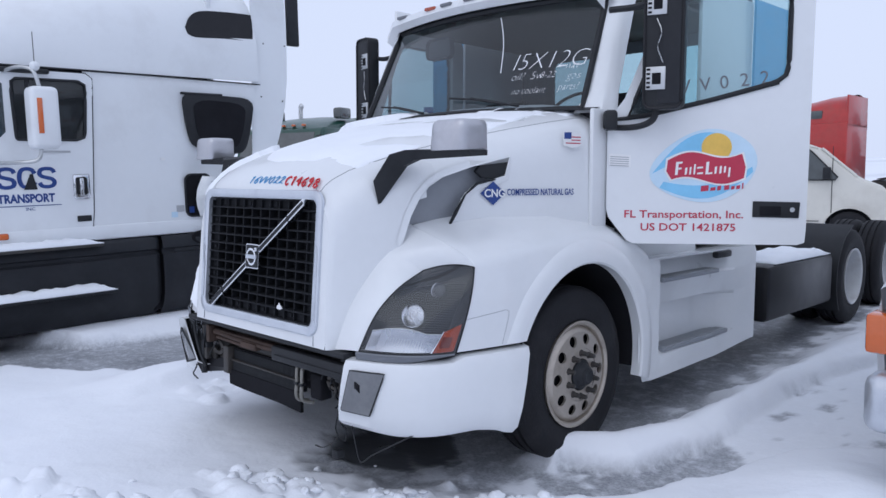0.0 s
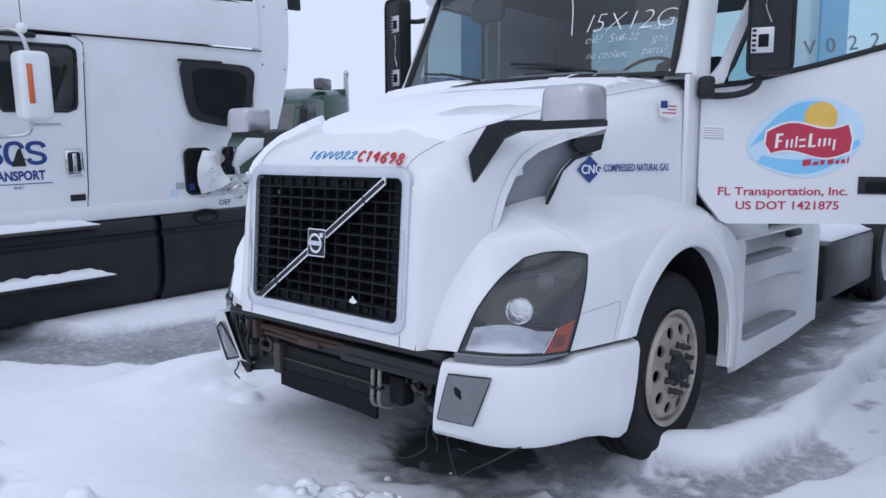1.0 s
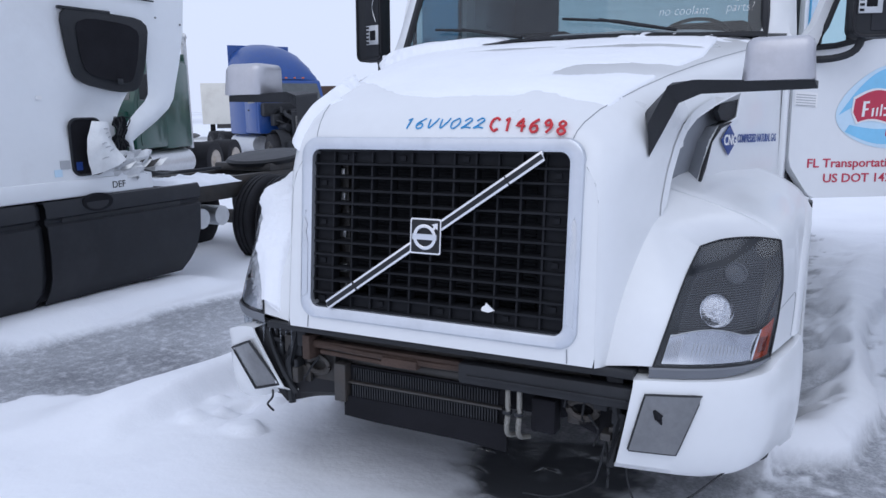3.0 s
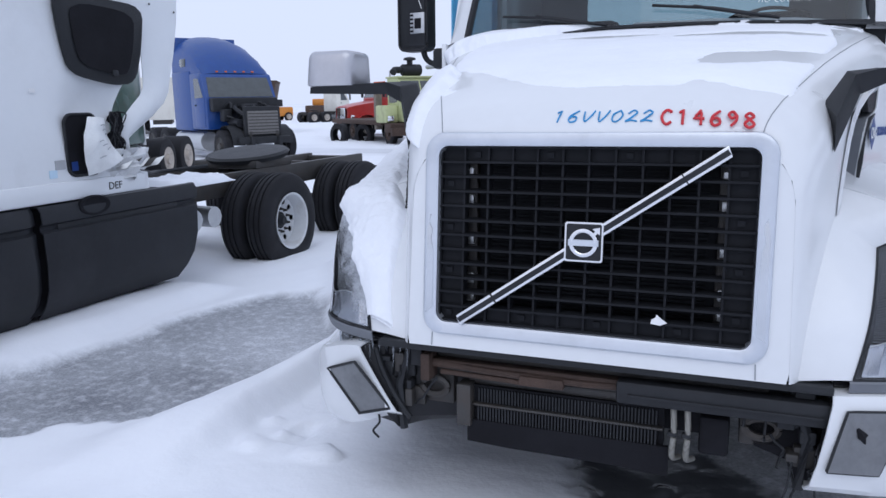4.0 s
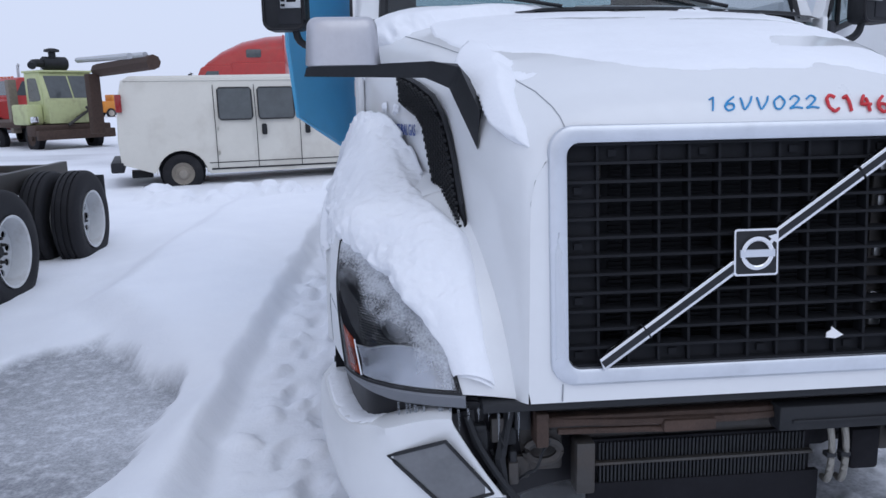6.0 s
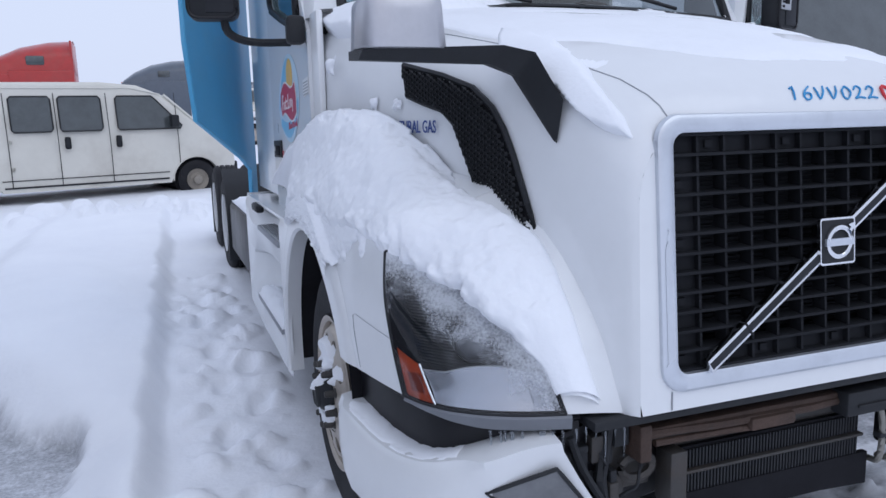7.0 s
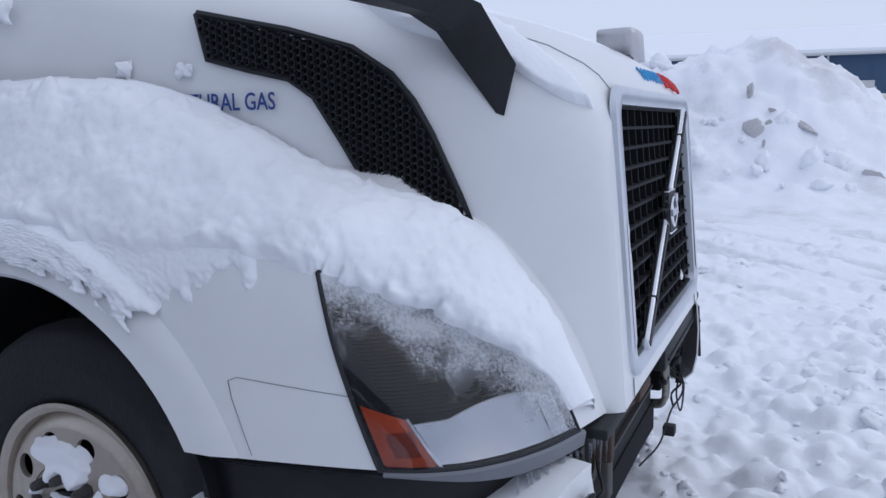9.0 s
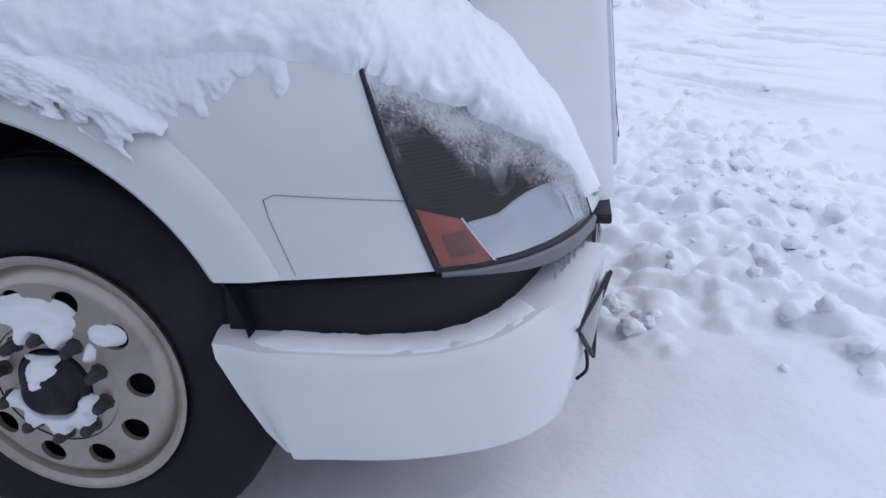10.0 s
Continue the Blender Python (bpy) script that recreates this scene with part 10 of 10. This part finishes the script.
for x0, x1 in ((-0.012, 0.22), (1.82, 2.052)):
    part("corner_lamp", boxed(x0, x1, 0.03, 0.20, 0.84, 1.03, 0.02), AMBER, NW, "orange corner lamp")
cabr = new("cab")
cabr.parent = NW
cabr.matrix_basis = Matrix.Translation((1.02, 1.45, 0.12))
house_of_cab(cabr, WHITE_OLD, 1.12, 0.0, 1.6, 0.6, 1.60, 2.72, rake=0.45, mirrors=False)
for k in range(5):
    x = -0.9 + 0.45 * k
    part("marker_lamp", boxed(x - 0.07, x + 0.07, 0.50, 0.60, 2.66, 2.74, 0.02), AMBER, cabr, "orange roof marker lamp")
part("body", boxed(-0.1, 2.14, 3.1, 6.3, 0.7, 2.5, 0.03), WHITE_OLD, NW)
for x, f in ((0.04, 180), (2.0, 0)):
    simple_wheel(NW, Matrix.Translation((x, 0.95, 0.45)) @ pose(0, 0, 0, 0, 0, f), R=0.45, w=0.25)
    simple_wheel(NW, Matrix.Translation((x, 5.1, 0.45)) @ pose(0, 0, 0, 0, 0, f), R=0.45, w=0.25)
cap = sheet([[(0.12 + 1.8 * i / 14, 0.16 + 1.2 * j / 8, 1.34 + 0.16 * min(1, j / 3) + 0.09 * math.sin(math.pi * min(max(i / 14, 0.02), 0.98)) ** 0.4 + 0.02 * noise.noise(Vector((i * 0.7, j * 0.7, 3)))) for j in range(9)] for i in range(15)], 0.03)
cap.transform(pose(2.66, 1.66, 0, 0, 0, 0))
tagged(part("hood_snow", cap, SNOW, None), "snow cap on the white lorry's hood", "snow")

# loose tyres on axles in the snow, by the carrier
for k in range(2):
    tw = thing("loose_tyre", pose(-16.6 + 1.25 * k, 27.6 + 0.1 * k, -0.12, 0, 0, 250), "old tyre standing half buried in the snow", "tyre", "tyres beside the crane carrier")
    part("tread", lathe([(-0.3, 0.29), (-0.3, 0.45), (-0.27, 0.5), (-0.03, 0.5), (0, 0.45), (0, 0.29)], 28), RUBBER, tw).location = (0, 0, 0.45)
# trailers and machines on the skyline
for (x, y, h, l, rz, mt, lab) in ((-29.5, 31.0, 3.3, 7.0, 40, WHITE_DIRTY, "white box trailer on the skyline"), (-33.0, 29.0, 3.2, 6.0, 40, WHITE_DIRTY, "white box trailer on the skyline")):
    tr = thing("box_trailer", pose(x, y, 0, 0, 0, rz), lab, "trailer", "trailers on the skyline")
    part("box", boxed(-1.25, 1.25, 0, l, 1.0, h, 0.04), mt, tr)
    part("chassis", boxed(-0.5, 0.5, 0.3, l - 0.3, 0.75, 1.0), STEEL, tr)
    for sx in (-1, 1):
        simple_wheel(tr, Matrix.Translation((sx * 1.2, l - 1.2, 0.5)) @ pose(0, 0, 0, 0, 0, 0 if sx > 0 else 180))
    for k in range(6):
        part("side_rib", boxed(1.25, 1.27, 0.5 + k * (l - 1) / 5, 0.56 + k * (l - 1) / 5, 1.05, h - 0.05), mt, tr, smooth=False)
dump = thing("dump_body", pose(-27.0, 35.5, 0, 0, 0, 30), "rusty brown dump body behind the blue lorry", "dump body")
part("hopper", prismed([(-1.2, 0, 0.9), (1.2, 0, 0.9), (1.7, 0, 3.1), (-1.7, 0, 3.1)], (0, 4.0, 0), 0.04), RUST, dump)
for k in range(5):
    part("hopper_rib", boxed(-1.72, 1.72, 0.3 + 0.85 * k, 0.38 + 0.85 * k, 3.0, 3.14), RUST, dump, smooth=False)
part("hopper_stand", boxed(-1.0, 1.0, 0.3, 3.7, 0.0, 0.92, 0.03), STEEL, dump)
rng = random.Random(3)
for k in range(9):
    x, y = -52 + 3.6 * k, 62 + 2.3 * k + rng.uniform(-2, 2)
    g = thing("loader", pose(x, y, 0, 0, 0, rng.uniform(0, 180)), "small orange machine far across the yard", "machine", "orange machines on the skyline")
    part("body", boxed(-1.0, 1.0, -1.6, 1.6, 0.5, 1.5 + rng.uniform(-0.2, 0.3), 0.15), ORANGE if k % 3 else RUST, g)
    part("cabin", boxed(-0.7, 0.7, -0.6, 0.6, 1.5, 2.2, 0.1), ORANGE if k % 2 else GREYPL, g)
    for sx in (-1, 1):
        for yy in (-1, 1):
            simple_wheel(g, Matrix.Translation((sx * 1.1, yy, 0.45)) @ pose(0, 0, 0, 0, 0, 0 if sx > 0 else 180), R=0.45)

# ---- snow heap, flatbed and the blue building ----
def heap_mesh():
    V, F = [], []
    nx, ny = 130, 150
    for j in range(ny + 1):
        for i in range(nx + 1):
            x, y = 8.5 + 15.0 * i / nx, -6.5 + 17.0 * j / ny
            base = 3.1 * math.exp(-((x - 16.2) / 3.3) ** 2) * smooth01((y + 3.75) / 4.4) * smooth01((11.5 - y) / 4.5)
            base += 1.2 * math.exp(-((x - 15.4) / 2.0) ** 2 - ((y + 1.8) / 1.8) ** 2) * 0.5
            c = noise.voronoi(Vector((x / 0.75, y / 0.75, base)))[0][0]
            d = noise.voronoi(Vector((x / 0.33, y / 0.33, base + 3)))[0][0]
            k = min(1.0, base / 0.8)
            h = base + k * (0.42 * (0.5 - c) + 0.16 * (0.5 - d) + 0.22 * fbm(x, y, 1.6, 4.0) + 0.10 * fbm(x, y, 0.3, 5.0))
            V.append((x, y, h if base > 0.03 else -0.3))
    for j in range(ny):
        for i in range(nx):
            a = j * (nx + 1) + i
            F.append((a, a + 1, a + nx + 2, a + nx + 1))
    me = bpy.data.meshes.new("snow_heap")
    me.from_pydata(V, [], F)
    return me


HEAP = mat("heaped_snow", (0.84, 0.86, 0.91), 0.8, vary=0.05, scale=1.5, bump=0.6, bscale=14, dirt=(0.36, 0.32, 0.29), dirt_amt=0.55, dirt_scale=0.55, spec=0.25)
tagged(part_mesh("snow_heap", heap_mesh(), HEAP, None, angle=180), "ploughed heap of lumpy dirty snow", "snow heap")
rng = random.Random(17)
for k in range(70):
    x, y = rng.uniform(11.5, 15.5), rng.uniform(-4, 6)
    r = 0.06 + 0.22 * rng.random() ** 2.5
    z = 2.95 * math.exp(-((x - 16.2) / 3.3) ** 2) * smooth01((y + 3.75) / 4.4) * smooth01((11.5 - y) / 4.5)
    ob = new("snow_block", rng.choice(lump_meshes))
    ob.matrix_basis = Matrix.Translation((x, y, z + r * 0.2 + 0.05)) @ pose(0, 0, 0, rng.uniform(0, 90), rng.uniform(0, 90), rng.uniform(0, 360)) @ Matrix.Diagonal((r, r * 0.8, r * 0.9, 1))
    tagged(ob, "frozen snow block fallen from the heap", "snow lump", "snow blocks on the heap")
DIRTY = mat("dirty_ice", (0.52, 0.51, 0.52), 0.8, vary=0.25, scale=8, bump=0.6, bscale=30)
dirty_mesh = lump_meshes[2].copy()
dirty_mesh.materials.clear()
dirty_mesh.materials.append(DIRTY)
for k in range(18):
    x, y = rng.uniform(12.4, 14.4), rng.uniform(-2.6, 4.5)
    r = 0.05 + 0.17 * rng.random() ** 2
    z = 3.1 * math.exp(-((x - 16.2) / 3.3) ** 2) * smooth01((y + 3.75) / 4.4) * smooth01((11.5 - y) / 4.5)
    ob = new("ice_block", dirty_mesh)
    ob.matrix_basis = Matrix.Translation((x, y, z + r * 0.1 + 0.05)) @ pose(0, 0, 0, rng.uniform(0, 90), rng.uniform(0, 90), rng.uniform(0, 360)) @ Matrix.Diagonal((r, r * rng.uniform(0.8, 2.4), r * 0.45, 1))
    tagged(ob, "dirty grey ice chunk stuck in the heap", "ice block", "ice chunks in the heap")
fb = thing("flatbed", pose(20.5, -5.2, 0, 0, 0, 8), "dark rusty flatbed frame under snow", "trailer")
part("frame", boxed(-1.6, 1.6, -2.2, 2.8, 0.45, 0.62, 0.02), RUST, fb)
part("side_beam", boxed(-1.7, -1.5, -2.3, 2.9, 0.35, 0.70, 0.02), STEEL, fb)
for k in range(5):
    part("cross_beam", boxed(-1.7, 1.7, -2.1 + 1.15 * k, -1.95 + 1.15 * k, 0.62, 0.85, 0.02), RUST, fb)
part("stand", boxed(-1.2, 1.2, -1.8, 2.4, 0.0, 0.46, 0.02), DARK, fb)
sb = sheet([[(-1.2 + 2.4 * i / 14, -1.6 + 3.6 * j / 14, 0.86 + 0.16 * math.sin(math.pi * i / 14) * math.sin(math.pi * j / 14) + 0.03 * noise.noise(Vector((i, j, 0)))) for j in range(15)] for i in range(15)], 0.05)
sb.transform(pose(20.5, -5.2, 0, 0, 0, 8))
tagged(part("deck_snow", sb, SNOW, None), "snow lying on the flatbed frame", "snow")

bld = thing("warehouse", pose(58, 0, 0), "long blue metal warehouse with a snow-covered roof", "building")
part("wall", boxed(0, 40, -40, 60, 0, 6.1), CLAD, bld, "blue ribbed metal wall")
for k in range(100):
    part("wall_rib", boxed(-0.04, 0.0, -40 + k, -39.88 + k, 0, 6.1), CLAD, bld, smooth=False)
bm = prism(bmesh.new(), [(-0.8, -41, 6.05), (20, -41, 9.8), (41, -41, 6.05), (41, -41, 6.4), (20, -41, 10.2), (-0.8, -41, 6.45)], (0, 102, 0))
part("roof", bm, SNOW, bld, "snow-covered metal roof", smooth=False)
part("gutter", tubed([(-0.85, -41, 6.1), (-0.85, 61, 6.1)], 0.12, 6), ALU, bld)
for y0 in (-14.0, -7.6, -4.2, 4.5, 12.0, 22.0):
    dd = part("roller_door", boxed(-0.10, -0.02, y0, y0 + 2.3, 0, 4.3, 0.02), CLAD_DOOR, bld, "white roller door")
    for k in range(9):
        part("door_slat", boxed(-0.13, -0.10, y0 + 0.02, y0 + 2.28, 0.15 + 0.46 * k, 0.20 + 0.46 * k), CLAD_DOOR, dd, smooth=False)
for y0 in (-9.6, -1.2, 8.5, 18.0):
    part("downpipe", tubed([(-0.2, y0, 0), (-0.2, y0, 6.1)], 0.07, 6), CLAD_DOOR, bld)
